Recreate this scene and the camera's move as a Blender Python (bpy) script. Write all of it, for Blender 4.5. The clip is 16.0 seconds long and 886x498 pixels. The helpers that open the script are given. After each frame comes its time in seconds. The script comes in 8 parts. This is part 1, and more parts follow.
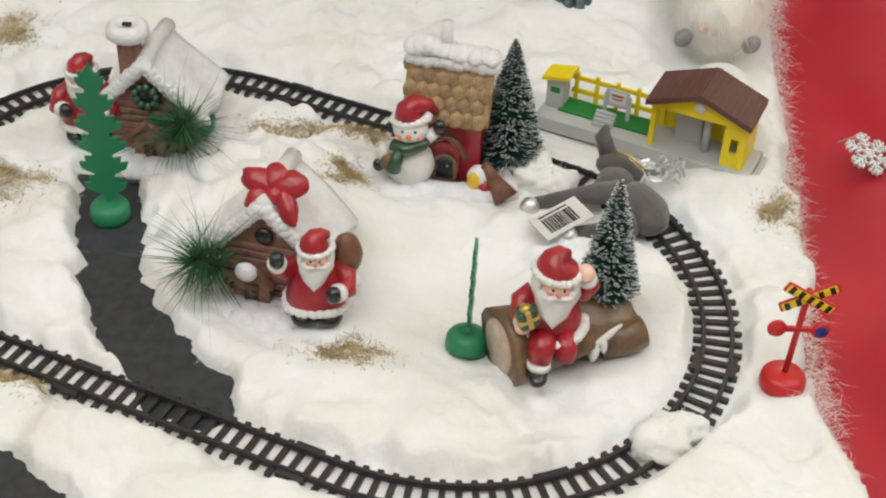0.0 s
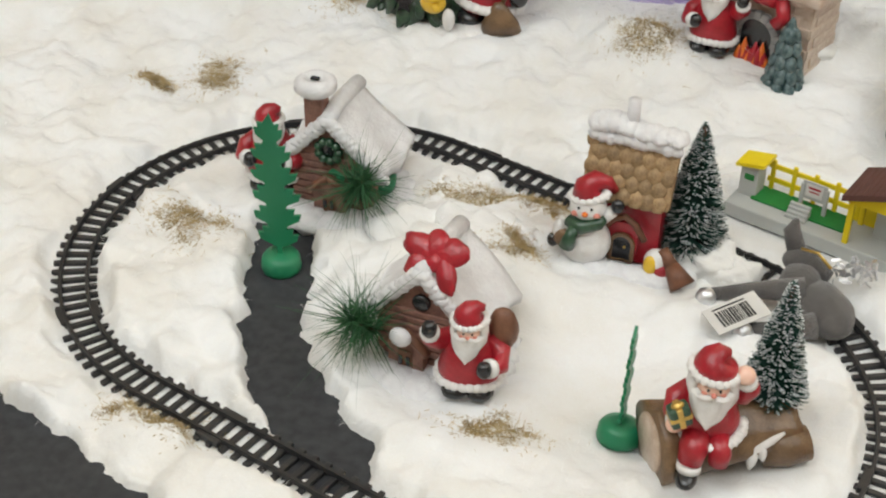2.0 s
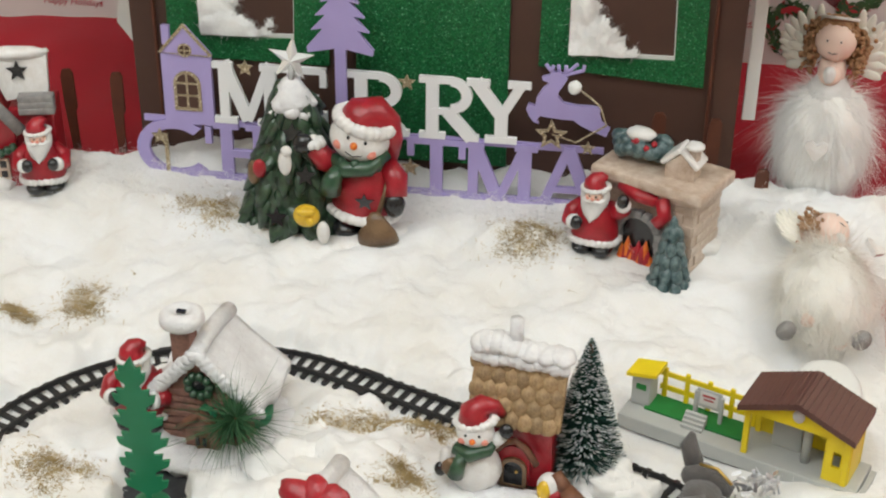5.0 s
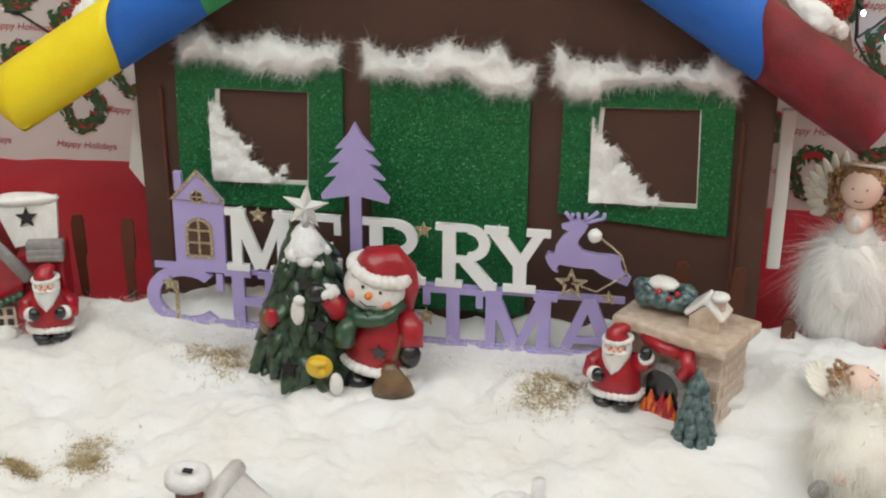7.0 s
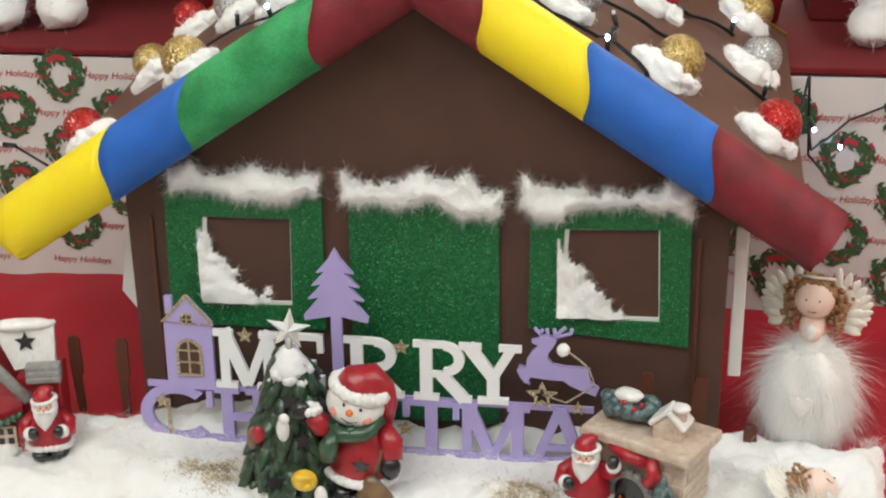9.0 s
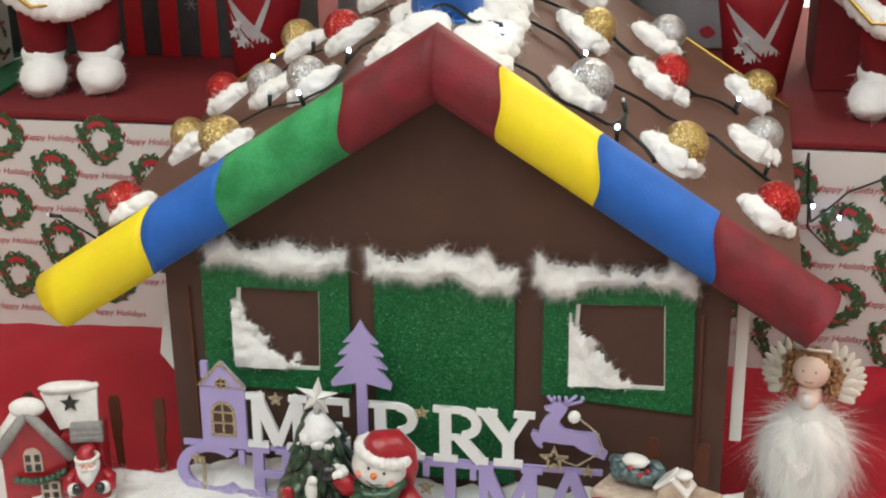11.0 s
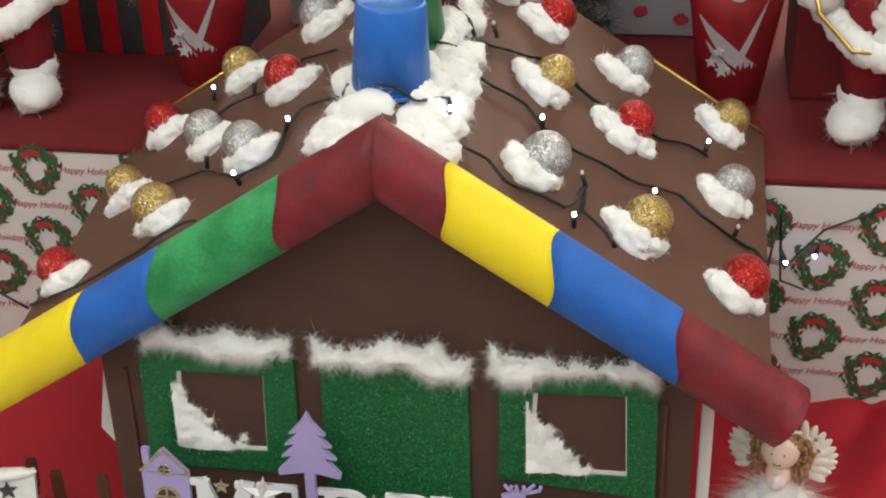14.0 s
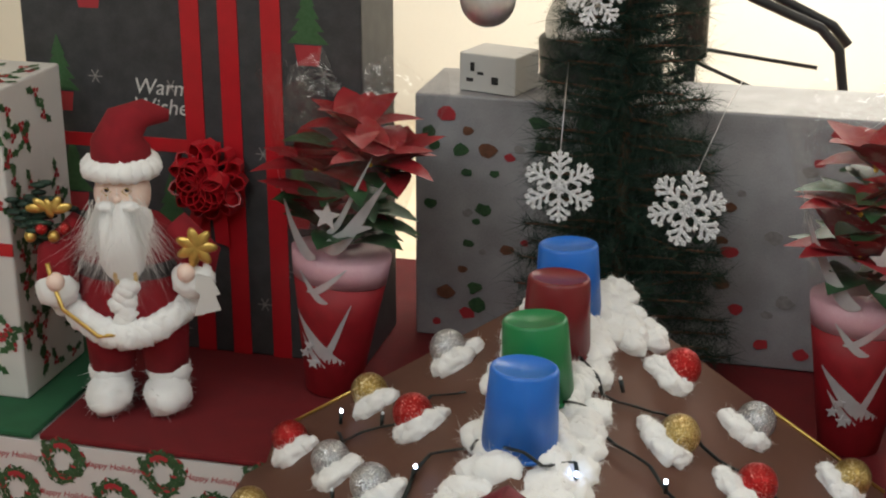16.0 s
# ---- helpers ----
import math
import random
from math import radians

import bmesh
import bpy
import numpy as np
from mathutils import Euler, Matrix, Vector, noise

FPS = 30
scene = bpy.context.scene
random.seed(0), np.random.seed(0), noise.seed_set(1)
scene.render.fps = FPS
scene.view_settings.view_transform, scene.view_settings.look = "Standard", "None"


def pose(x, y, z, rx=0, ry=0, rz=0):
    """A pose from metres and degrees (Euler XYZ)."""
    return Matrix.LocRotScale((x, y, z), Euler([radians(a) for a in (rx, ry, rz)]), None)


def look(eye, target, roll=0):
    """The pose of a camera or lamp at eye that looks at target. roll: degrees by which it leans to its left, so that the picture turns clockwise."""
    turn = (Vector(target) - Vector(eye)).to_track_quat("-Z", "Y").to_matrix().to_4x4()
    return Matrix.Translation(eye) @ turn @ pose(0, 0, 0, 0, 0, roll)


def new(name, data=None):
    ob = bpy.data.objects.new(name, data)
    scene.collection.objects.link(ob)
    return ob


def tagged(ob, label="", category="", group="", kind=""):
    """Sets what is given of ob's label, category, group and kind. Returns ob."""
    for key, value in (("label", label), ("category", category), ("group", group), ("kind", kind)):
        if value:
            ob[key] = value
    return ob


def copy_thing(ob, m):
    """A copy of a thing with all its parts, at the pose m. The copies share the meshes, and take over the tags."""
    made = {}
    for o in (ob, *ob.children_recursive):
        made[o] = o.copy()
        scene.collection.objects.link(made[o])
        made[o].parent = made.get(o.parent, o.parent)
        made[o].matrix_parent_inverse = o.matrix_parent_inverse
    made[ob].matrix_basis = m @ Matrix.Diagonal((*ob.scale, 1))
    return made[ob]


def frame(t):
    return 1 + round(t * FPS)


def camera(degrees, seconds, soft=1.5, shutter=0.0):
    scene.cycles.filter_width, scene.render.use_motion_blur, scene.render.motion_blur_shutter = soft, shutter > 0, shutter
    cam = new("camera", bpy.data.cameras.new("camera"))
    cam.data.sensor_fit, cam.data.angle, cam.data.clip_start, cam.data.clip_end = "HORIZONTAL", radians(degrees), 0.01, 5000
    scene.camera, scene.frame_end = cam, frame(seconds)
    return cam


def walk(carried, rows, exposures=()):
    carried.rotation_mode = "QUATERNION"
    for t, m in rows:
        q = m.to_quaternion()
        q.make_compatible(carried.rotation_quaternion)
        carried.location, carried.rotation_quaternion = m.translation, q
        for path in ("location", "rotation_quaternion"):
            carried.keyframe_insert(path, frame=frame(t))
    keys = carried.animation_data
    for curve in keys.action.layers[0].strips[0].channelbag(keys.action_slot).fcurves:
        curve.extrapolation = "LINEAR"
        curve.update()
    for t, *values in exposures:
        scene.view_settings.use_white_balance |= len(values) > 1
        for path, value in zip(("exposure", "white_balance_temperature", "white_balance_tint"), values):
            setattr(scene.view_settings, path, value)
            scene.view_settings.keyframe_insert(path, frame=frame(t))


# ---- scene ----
cam = camera(34.0, 16.0, 2.1)
PATH = [
    (0, (0.15, -1.325, 0.673), (0.102, 0.238, -0.574), 2.8),
    (0.5, (0.178, -1.298, 0.664), (0.049, 0.28, -0.559), 2.2),
    (1, (0.193, -1.293, 0.662), (-0.054, 0.285, -0.542), 1.5),
    (1.5, (0.194, -1.292, 0.663), (-0.152, 0.278, -0.526), 1.1),
    (2, (0.196, -1.289, 0.665), (-0.183, 0.274, -0.524), 0.9),
    (2.5, (0.206, -1.279, 0.665), (-0.13, 0.288, -0.532), 0.5),
    (3, (0.214, -1.267, 0.668), (-0.044, 0.312, -0.532), 0.2),
    (3.5, (0.218, -1.255, 0.674), (0.026, 0.348, -0.507), 0.3),
    (4, (0.209, -1.237, 0.68), (0.008, 0.409, -0.439), 0.7),
    (4.5, (0.201, -1.224, 0.677), (-0.045, 0.456, -0.381), 0.8),
    (7, (0.188, -1.181, 0.671), (-0.117, 0.61, -0.166), 0.2),
    (7.5, (0.182, -1.134, 0.666), (-0.103, 0.67, -0.15), 0.1),
    (8, (0.184, -1.122, 0.677), (-0.097, 0.696, -0.107), -0.0),
    (8.5, (0.191, -1.131, 0.699), (-0.097, 0.693, -0.07), -0.4),
    (9, (0.218, -1.224, 0.745), (-0.092, 0.602, -0.011), -1.0),
    (9.5, (0.229, -1.271, 0.774), (-0.082, 0.56, 0.031), -1.3),
    (10, (0.23, -1.308, 0.8), (-0.087, 0.529, 0.074), -1.1),
    (12.5, (0.22, -1.222, 0.902), (-0.127, 0.561, 0.066), -1.1),
    (13, (0.22, -1.209, 0.938), (-0.126, 0.555, 0.061), -1.2),
    (13.5, (0.218, -1.163, 0.97), (-0.119, 0.581, 0.051), -1.5),
    (14, (0.24, -1.098, 1.021), (-0.07, 0.627, 0.058), -1.8),
    (14.5, (0.242, -1.05, 1.066), (-0.084, 0.675, 0.108), -1.9),
    (15, (0.23, -1.043, 1.102), (-0.128, 0.716, 0.22), -1.5),
    (15.5, (0.218, -1.053, 1.125), (-0.178, 0.75, 0.354), -0.7),
    (16, (0.207, -1.084, 1.147), (-0.253, 0.74, 0.466), 0.1),
]
walk(cam, [(t, look(eye, target, roll)) for t, eye, target, roll in PATH], [(0, 0.0), (2.5, 0.02), (4.5, 0.12), (7.2, 0.1), (9, 0.3), (12.5, 0.2), (14.5, -0.03), (15, -0.26), (15.5, -0.46), (16.0, -0.45)])

# ---------- world and lights: an indoor shop with ceiling panels ----------
world = bpy.data.worlds.new("shop_ambient")
scene.world = world
world.use_nodes = True
world.node_tree.nodes["Background"].inputs[0].default_value = (0.92, 0.95, 1.0, 1)
world.node_tree.nodes["Background"].inputs[1].default_value = 0.42


def area_lamp(name, eye, target, sx, sy, watts, colour):
    data = bpy.data.lights.new(name, "AREA")
    data.shape, data.size, data.size_y, data.energy, data.color = "RECTANGLE", sx, sy, watts, colour
    ob = new(name, data)
    ob.matrix_world = look(eye, target)
    return ob


area_lamp("ceiling_lamp_front", (-0.5, -1.5, 2.5), (0.0, -0.3, 0.1), 2.4, 1.8, 56, (0.95, 1.0, 1.0))
area_lamp("ceiling_lamp_side", (1.4, -0.6, 2.5), (0.0, -0.1, 0.1), 1.8, 2.4, 36, (0.95, 1.0, 1.0))
area_lamp("ceiling_lamp_back", (0.6, 4.2, 2.5), (0.6, 4.6, 0.0), 2.4, 1.6, 320, (1.0, 0.96, 0.86))


# ---------- materials ----------
def material(name, colour, rough=0.5, second=None, scale=60.0, amount=0.5, fine=600.0, bump=0.15, bump_scale=None, metal=0.0, coat=0.0, sheen=0.0,
             trans=0.0, emit=None, power=0.0, per_piece=0.0, sss=0.0):
    m = bpy.data.materials.new(name)
    m.use_nodes = True
    nt = m.node_tree
    p = nt.nodes["Principled BSDF"]
    co = nt.nodes.new("ShaderNodeTexCoord")
    n1 = nt.nodes.new("ShaderNodeTexNoise")
    n1.inputs["Scale"].default_value, n1.inputs["Detail"].default_value = scale, 5
    nt.links.new(co.outputs["Object"], n1.inputs["Vector"])
    n2 = nt.nodes.new("ShaderNodeTexNoise")
    n2.inputs["Scale"].default_value, n2.inputs["Detail"].default_value = fine, 3
    nt.links.new(co.outputs["Object"], n2.inputs["Vector"])
    add = nt.nodes.new("ShaderNodeMath")
    add.operation = "MULTIPLY_ADD"
    nt.links.new(n2.outputs["Fac"], add.inputs[0])
    add.inputs[1].default_value = 0.35
    nt.links.new(n1.outputs["Fac"], add.inputs[2])
    ramp = nt.nodes.new("ShaderNodeMapRange")
    ramp.inputs["From Min"].default_value, ramp.inputs["From Max"].default_value = 0.5, 0.85
    ramp.inputs["To Max"].default_value = amount
    nt.links.new(add.outputs[0], ramp.inputs["Value"])
    mix = nt.nodes.new("ShaderNodeMix")
    mix.data_type = "RGBA"
    mix.inputs["A"].default_value = (*colour, 1)
    mix.inputs["B"].default_value = (*(second or [c * 0.7 for c in colour]), 1)
    nt.links.new(ramp.outputs[0], mix.inputs["Factor"])
    last = mix.outputs["Result"]
    if per_piece:
        info = nt.nodes.new("ShaderNodeObjectInfo")
        hsv = nt.nodes.new("ShaderNodeHueSaturation")
        rng = nt.nodes.new("ShaderNodeMapRange")
        rng.inputs["To Min"].default_value, rng.inputs["To Max"].default_value = 1 - per_piece, 1 + per_piece
        nt.links.new(info.outputs["Random"], rng.inputs["Value"])
        nt.links.new(rng.outputs[0], hsv.inputs["Value"])
        nt.links.new(last, hsv.inputs["Color"])
        last = hsv.outputs[0]
    nt.links.new(last, p.inputs["Base Color"])
    p.inputs["Roughness"].default_value, p.inputs["Metallic"].default_value = rough, metal
    p.inputs["Coat Weight"].default_value, p.inputs["Sheen Weight"].default_value = coat, sheen
    p.inputs["Coat Roughness"].default_value = 0.15
    p.inputs["Transmission Weight"].default_value = trans
    p.inputs["Subsurface Weight"].default_value = sss
    p.inputs["Subsurface Radius"].default_value = (0.01, 0.008, 0.006)
    if bump:
        b = nt.nodes.new("ShaderNodeBump")
        b.inputs["Strength"].default_value, b.inputs["Distance"].default_value = bump, 0.004 if bump > 0.8 else 0.002
        src = n2
        if bump_scale:
            src = nt.nodes.new("ShaderNodeTexNoise")
            src.inputs["Scale"].default_value, src.inputs["Detail"].default_value = bump_scale, 8
            nt.links.new(co.outputs["Object"], src.inputs["Vector"])
        nt.links.new(src.outputs["Fac"], b.inputs["Height"])
        nt.links.new(b.outputs[0], p.inputs["Normal"])
    if emit:
        p.inputs["Emission Color"].default_value, p.inputs["Emission Strength"].default_value = (*emit, 1), power
    return m


def glitter(name, colour, bright, scale=900.0, share=0.86, metal=0.6, rough=0.35):
    """Flakes of random tilt and brightness stuck on a coloured ground."""
    m = bpy.data.materials.new(name)
    m.use_nodes = True
    nt = m.node_tree
    p = nt.nodes["Principled BSDF"]
    co = nt.nodes.new("ShaderNodeTexCoord")
    v = nt.nodes.new("ShaderNodeTexVoronoi")
    v.inputs["Scale"].default_value = scale
    nt.links.new(co.outputs["Object"], v.inputs["Vector"])
    sep = nt.nodes.new("ShaderNodeSeparateColor")
    nt.links.new(v.outputs["Color"], sep.inputs[0])
    step = nt.nodes.new("ShaderNodeMapRange")
    step.inputs["From Min"].default_value, step.inputs["From Max"].default_value = share, share + 0.08
    nt.links.new(sep.outputs[0], step.inputs["Value"])
    dark = nt.nodes.new("ShaderNodeMix")
    dark.data_type = "RGBA"
    dark.inputs["A"].default_value = (*[c * 0.62 for c in colour], 1)
    dark.inputs["B"].default_value = (*[min(1, c * 1.3) for c in colour], 1)
    nt.links.new(sep.outputs[1], dark.inputs["Factor"])
    mix = nt.nodes.new("ShaderNodeMix")
    mix.data_type = "RGBA"
    nt.links.new(dark.outputs["Result"], mix.inputs["A"])
    mix.inputs["B"].default_value = (*bright, 1)
    nt.links.new(step.outputs[0], mix.inputs["Factor"])
    nt.links.new(mix.outputs["Result"], p.inputs["Base Color"])
    geo = nt.nodes.new("ShaderNodeNewGeometry")
    sub = nt.nodes.new("ShaderNodeVectorMath")
    sub.operation = "SUBTRACT"
    nt.links.new(v.outputs["Color"], sub.inputs[0])
    sub.inputs[1].default_value = (0.5, 0.5, 0.5)
    sc = nt.nodes.new("ShaderNodeVectorMath")
    sc.operation = "SCALE"
    nt.links.new(sub.outputs[0], sc.inputs[0])
    sc.inputs["Scale"].default_value = 0.9
    ad = nt.nodes.new("ShaderNodeVectorMath")
    nt.links.new(geo.outputs["Normal"], ad.inputs[0])
    nt.links.new(sc.outputs[0], ad.inputs[1])
    no = nt.nodes.new("ShaderNodeVectorMath")
    no.operation = "NORMALIZE"
    nt.links.new(ad.outputs[0], no.inputs[0])
    nt.links.new(no.outputs[0], p.inputs["Normal"])
    p.inputs["Roughness"].default_value, p.inputs["Metallic"].default_value = rough, metal
    return m


COTTON = material("cotton_wool", (0.855, 0.862, 0.872), 0.95, (0.78, 0.755, 0.71), 15, 0.85, 900, 0.4, 210, sheen=0.2)
FLUFF = material("bright_cotton", (0.91, 0.91, 0.90), 0.95, (0.84, 0.83, 0.81), 60, 0.5, 900, 0.4, 420, sheen=0.4)
MOSS = material("glittered_moss", (0.33, 0.225, 0.085), 0.7, (0.66, 0.53, 0.31), 90, 0.9, 1500, 0.2)
ROAD = material("painted_board", (0.022, 0.024, 0.028), 0.75, (0.045, 0.047, 0.052), 120, 0.8, 1400, 0.25)
RED_CLOTH = material("red_cloth", (0.44, 0.006, 0.022), 0.6, (0.34, 0.004, 0.016), 9, 0.7, 1800, 0.2)
RED_FELT = material("dark_red_felt", (0.17, 0.006, 0.010), 0.9, (0.12, 0.005, 0.008), 30, 0.6, 1500, 0.3)
GREEN_FELT = material("green_felt", (0.02, 0.12, 0.05), 0.9, None, 30, 0.6, 1500, 0.3)
TRACK = material("black_plastic", (0.018, 0.018, 0.02), 0.45, (0.035, 0.033, 0.032), 200, 0.6, 1500, 0.08)
BROWN = material("brown_painted_card", (0.068, 0.031, 0.021), 0.7, (0.092, 0.042, 0.028), 16, 0.7, 900, 0.15)
ROOF_BROWN = material("milk_brown_paint", (0.13, 0.058, 0.038), 0.65, (0.10, 0.042, 0.028), 20, 0.6, 900, 0.15)
WHITE_CARD = material("white_card", (0.75, 0.75, 0.73), 0.7, (0.66, 0.65, 0.62), 40, 0.4, 900, 0.05)
GREEN_GLITTER = glitter("green_glitter_foam", (0.004, 0.135, 0.035), (0.20, 0.52, 0.30), 900, 0.955, 0.15, 0.5)
F_RED = material("painted_foam_red", (0.22, 0.010, 0.022), 0.6, (0.12, 0.008, 0.014), 34, 0.9, 500, 0.4, 260)
F_GREEN = material("painted_foam_green", (0.008, 0.20, 0.055), 0.6, (0.05, 0.42, 0.15), 22, 1.0, 400, 0.3, 300)
F_BLUE = material("painted_foam_blue", (0.012, 0.13, 0.55), 0.6, (0.008, 0.10, 0.42), 30, 0.7, 500, 0.3, 300)
F_YELLOW = material("painted_foam_yellow", (0.90, 0.74, 0.01), 0.6, (0.86, 0.62, 0.01), 24, 0.6, 500, 0.2, 300)
CUP_BLUE = material("blue_plastic", (0.014, 0.15, 0.60), 0.35, (0.012, 0.13, 0.5), 20, 0.5, 400, 0.03)
CUP_GREEN = material("green_plastic", (0.01, 0.20, 0.06), 0.35, None, 20, 0.4, 400, 0.03)
CUP_RED = material("dark_red_plastic", (0.17, 0.012, 0.016), 0.35, None, 20, 0.4, 400, 0.03)
G_GOLD = glitter("gold_glitter", (0.42, 0.29, 0.09), (1.0, 0.86, 0.5), 1100, 0.8, 0.75, 0.3)
G_SILVER = glitter("silver_glitter", (0.42, 0.43, 0.45), (1.0, 1.0, 1.0), 1100, 0.8, 0.75, 0.3)
G_RED = glitter("red_glitter", (0.44, 0.012, 0.012), (1.0, 0.4, 0.35), 1100, 0.9, 0.6, 0.3)
WIRE = material("dark_green_wire", (0.012, 0.018, 0.016), 0.45, None, 100, 0.3, 900, 0.05)
LED = material("lit_led", (0.8, 0.9, 1.0), 0.3, None, 50, 0.1, 300, 0, emit=(0.50, 0.66, 1.0), power=40)
LED_OFF = material("clear_led", (0.7, 0.75, 0.8), 0.15, None, 50, 0.1, 300, 0)
LILAC = material("lilac_painted_wood", (0.42, 0.35, 0.66), 0.6, (0.36, 0.30, 0.58), 30, 0.5, 700, 0.1)
WHITE_WOOD = material("white_painted_wood", (0.83, 0.83, 0.84), 0.55, (0.76, 0.76, 0.78), 30, 0.4, 700, 0.1)
GOLD_TRIM = glitter("gold_glitter_trim", (0.42, 0.34, 0.22), (0.95, 0.85, 0.65), 1300, 0.85, 0.5, 0.4)
STICK = material("brown_stick", (0.12, 0.035, 0.016), 0.6, (0.07, 0.02, 0.01), 60, 0.7, 900, 0.15)
# glazed ceramics
C_RED = material("red_glaze", (0.44, 0.014, 0.028), 0.36, (0.25, 0.008, 0.014), 70, 0.75, 500, 0.3, 260, coat=0.25)
C_WHITE = material("white_glaze", (0.83, 0.82, 0.81), 0.38, (0.68, 0.64, 0.60), 110, 0.6, 700, 0.35, 300, coat=0.25)
C_SKIN = material("pink_glaze", (0.88, 0.60, 0.47), 0.35, (0.85, 0.40, 0.30), 120, 0.3, 700, 0.02, coat=0.3)
C_BLACK = material("black_glaze", (0.015, 0.015, 0.017), 0.25, None, 60, 0.3, 700, 0.05, coat=0.5)
FIR_GLAZE = material("fir_glaze", (0.010, 0.024, 0.014), 0.3, (0.045, 0.10, 0.05), 160, 0.9, 700, 0.2, coat=0.4)
C_GREEN = material("dark_green_glaze", (0.018, 0.055, 0.028), 0.3, (0.04, 0.11, 0.055), 160, 0.7, 700, 0.15, coat=0.4)
C_BROWN = material("brown_glaze", (0.20, 0.085, 0.045), 0.5, (0.11, 0.045, 0.025), 110, 0.8, 700, 0.2)
C_BRICK = material("brown_bisque", (0.33, 0.165, 0.125), 0.7, (0.17, 0.085, 0.065), 110, 0.9, 600, 0.5, 300)
C_LOG = material("log_glaze", (0.21, 0.125, 0.062), 0.4, (0.10, 0.055, 0.026), 60, 0.9, 500, 0.3, coat=0.3)
C_YELLOW = material("yellow_glaze", (0.80, 0.52, 0.03), 0.35, (0.62, 0.36, 0.02), 120, 0.5, 700, 0.05, coat=0.3)
C_ORANGE = material("orange_glaze", (0.72, 0.12, 0.02), 0.4, (0.80, 0.28, 0.03), 200, 0.7, 700, 0.05)
C_SNOW = material("rough_snow_glaze", (0.80, 0.80, 0.81), 0.65, (0.66, 0.64, 0.66), 120, 0.6, 900, 0.6, 350)
C_THATCH = material("tan_shingle", (0.40, 0.27, 0.14), 0.6, (0.20, 0.12, 0.055), 160, 0.9, 700, 0.3, per_piece=0.2)
C_TAN = material("tan_glaze", (0.66, 0.55, 0.46), 0.4, (0.42, 0.29, 0.20), 90, 0.8, 600, 0.3, 240, coat=0.3)
C_GREY = material("grey_stone_glaze", (0.30, 0.29, 0.28), 0.5, (0.20, 0.19, 0.19), 150, 0.8, 700, 0.2)
C_BLUEGREEN = material("blue_green_glaze", (0.022, 0.060, 0.062), 0.35, (0.20, 0.27, 0.28), 200, 0.7, 700, 0.15, coat=0.3)
# toys
T_GREEN = material("green_toy_plastic", (0.018, 0.21, 0.10), 0.4, (0.008, 0.17, 0.06), 60, 0.5, 700, 0.05)
T_YELLOW = material("yellow_toy_plastic", (0.86, 0.66, 0.012), 0.4, None, 50, 0.25, 700, 0.03)
T_GREY = material("grey_toy_plastic", (0.47, 0.48, 0.46), 0.5, (0.40, 0.41, 0.40), 50, 0.4, 700, 0.04)
T_LAWN = material("green_lawn_plastic", (0.012, 0.20, 0.035), 0.6, (0.008, 0.14, 0.025), 90, 0.6, 900, 0.15)
T_BROWN = material("brown_roof_plastic", (0.125, 0.055, 0.045), 0.5, None, 60, 0.4, 700, 0.06)
T_RED = material("red_toy_plastic", (0.56, 0.018, 0.022), 0.35, None, 60, 0.3, 700, 0.03)
T_BLUE = material("blue_toy_plastic", (0.02, 0.03, 0.22), 0.35, None, 60, 0.3, 700, 0.03)
NEEDLE = material("pine_needle", (0.020, 0.085, 0.030), 0.55, (0.05, 0.15, 0.06), 40, 0.8, 400, 0)
NEEDLE_DARK = material("dark_pine_needle", (0.007, 0.026, 0.016), 0.6, (0.014, 0.045, 0.025), 20, 0.8, 400, 0)
BRISTLE = material("bottle_brush_green", (0.014, 0.062, 0.048), 0.6, (0.03, 0.10, 0.08), 60, 0.8, 500, 0)
FROST = material("frosted_tip", (0.78, 0.81, 0.82), 0.7, None, 80, 0.3, 500, 0)
GREY_PLUSH = material("grey_plush", (0.085, 0.078, 0.074), 0.95, (0.13, 0.12, 0.115), 90, 0.8, 1800, 0.6, 900, sheen=0.4)
PAPER = material("white_paper", (0.66, 0.645, 0.62), 0.6, (0.56, 0.54, 0.52), 20, 0.2, 500, 0.03)
INK = material("black_ink", (0.03, 0.03, 0.03), 0.6, None, 50, 0.2, 500, 0)
RED_INK = material("red_ink", (0.42, 0.03, 0.04), 0.6, None, 50, 0.2, 500, 0)
GREEN_INK = material("green_ink", (0.022, 0.07, 0.028), 0.6, (0.05, 0.12, 0.045), 200, 0.8, 900, 0)
GREEN_INK2 = material("light_green_ink", (0.05, 0.125, 0.05), 0.6, (0.03, 0.10, 0.03), 200, 0.8, 900, 0)
WING = material("pearl_wing", (0.86, 0.84, 0.76), 0.35, (0.78, 0.75, 0.65), 150, 0.5, 900, 0.2, coat=0.3)
HAIR = material("curly_hair", (0.47, 0.27, 0.14), 0.8, (0.26, 0.12, 0.05), 250, 0.8, 900, 0.5, 500)
FACE = material("doll_face", (0.90, 0.70, 0.60), 0.5, (0.84, 0.54, 0.44), 100, 0.3, 500, 0.02)
SILVER = material("silver_foil", (0.80, 0.81, 0.83), 0.28, (0.62, 0.63, 0.66), 150, 0.6, 700, 0.3, metal=0.85)
GOLD = material("gold_foil", (0.72, 0.50, 0.15), 0.3, (0.5, 0.33, 0.08), 150, 0.6, 700, 0.2, metal=0.85)
VELVET = material("red_velvet", (0.26, 0.006, 0.014), 0.9, (0.18, 0.004, 0.010), 60, 0.6, 1200, 0.3)
LEAF = material("poinsettia_leaf", (0.018, 0.06, 0.022), 0.5, (0.03, 0.09, 0.03), 60, 0.7, 500, 0.1)
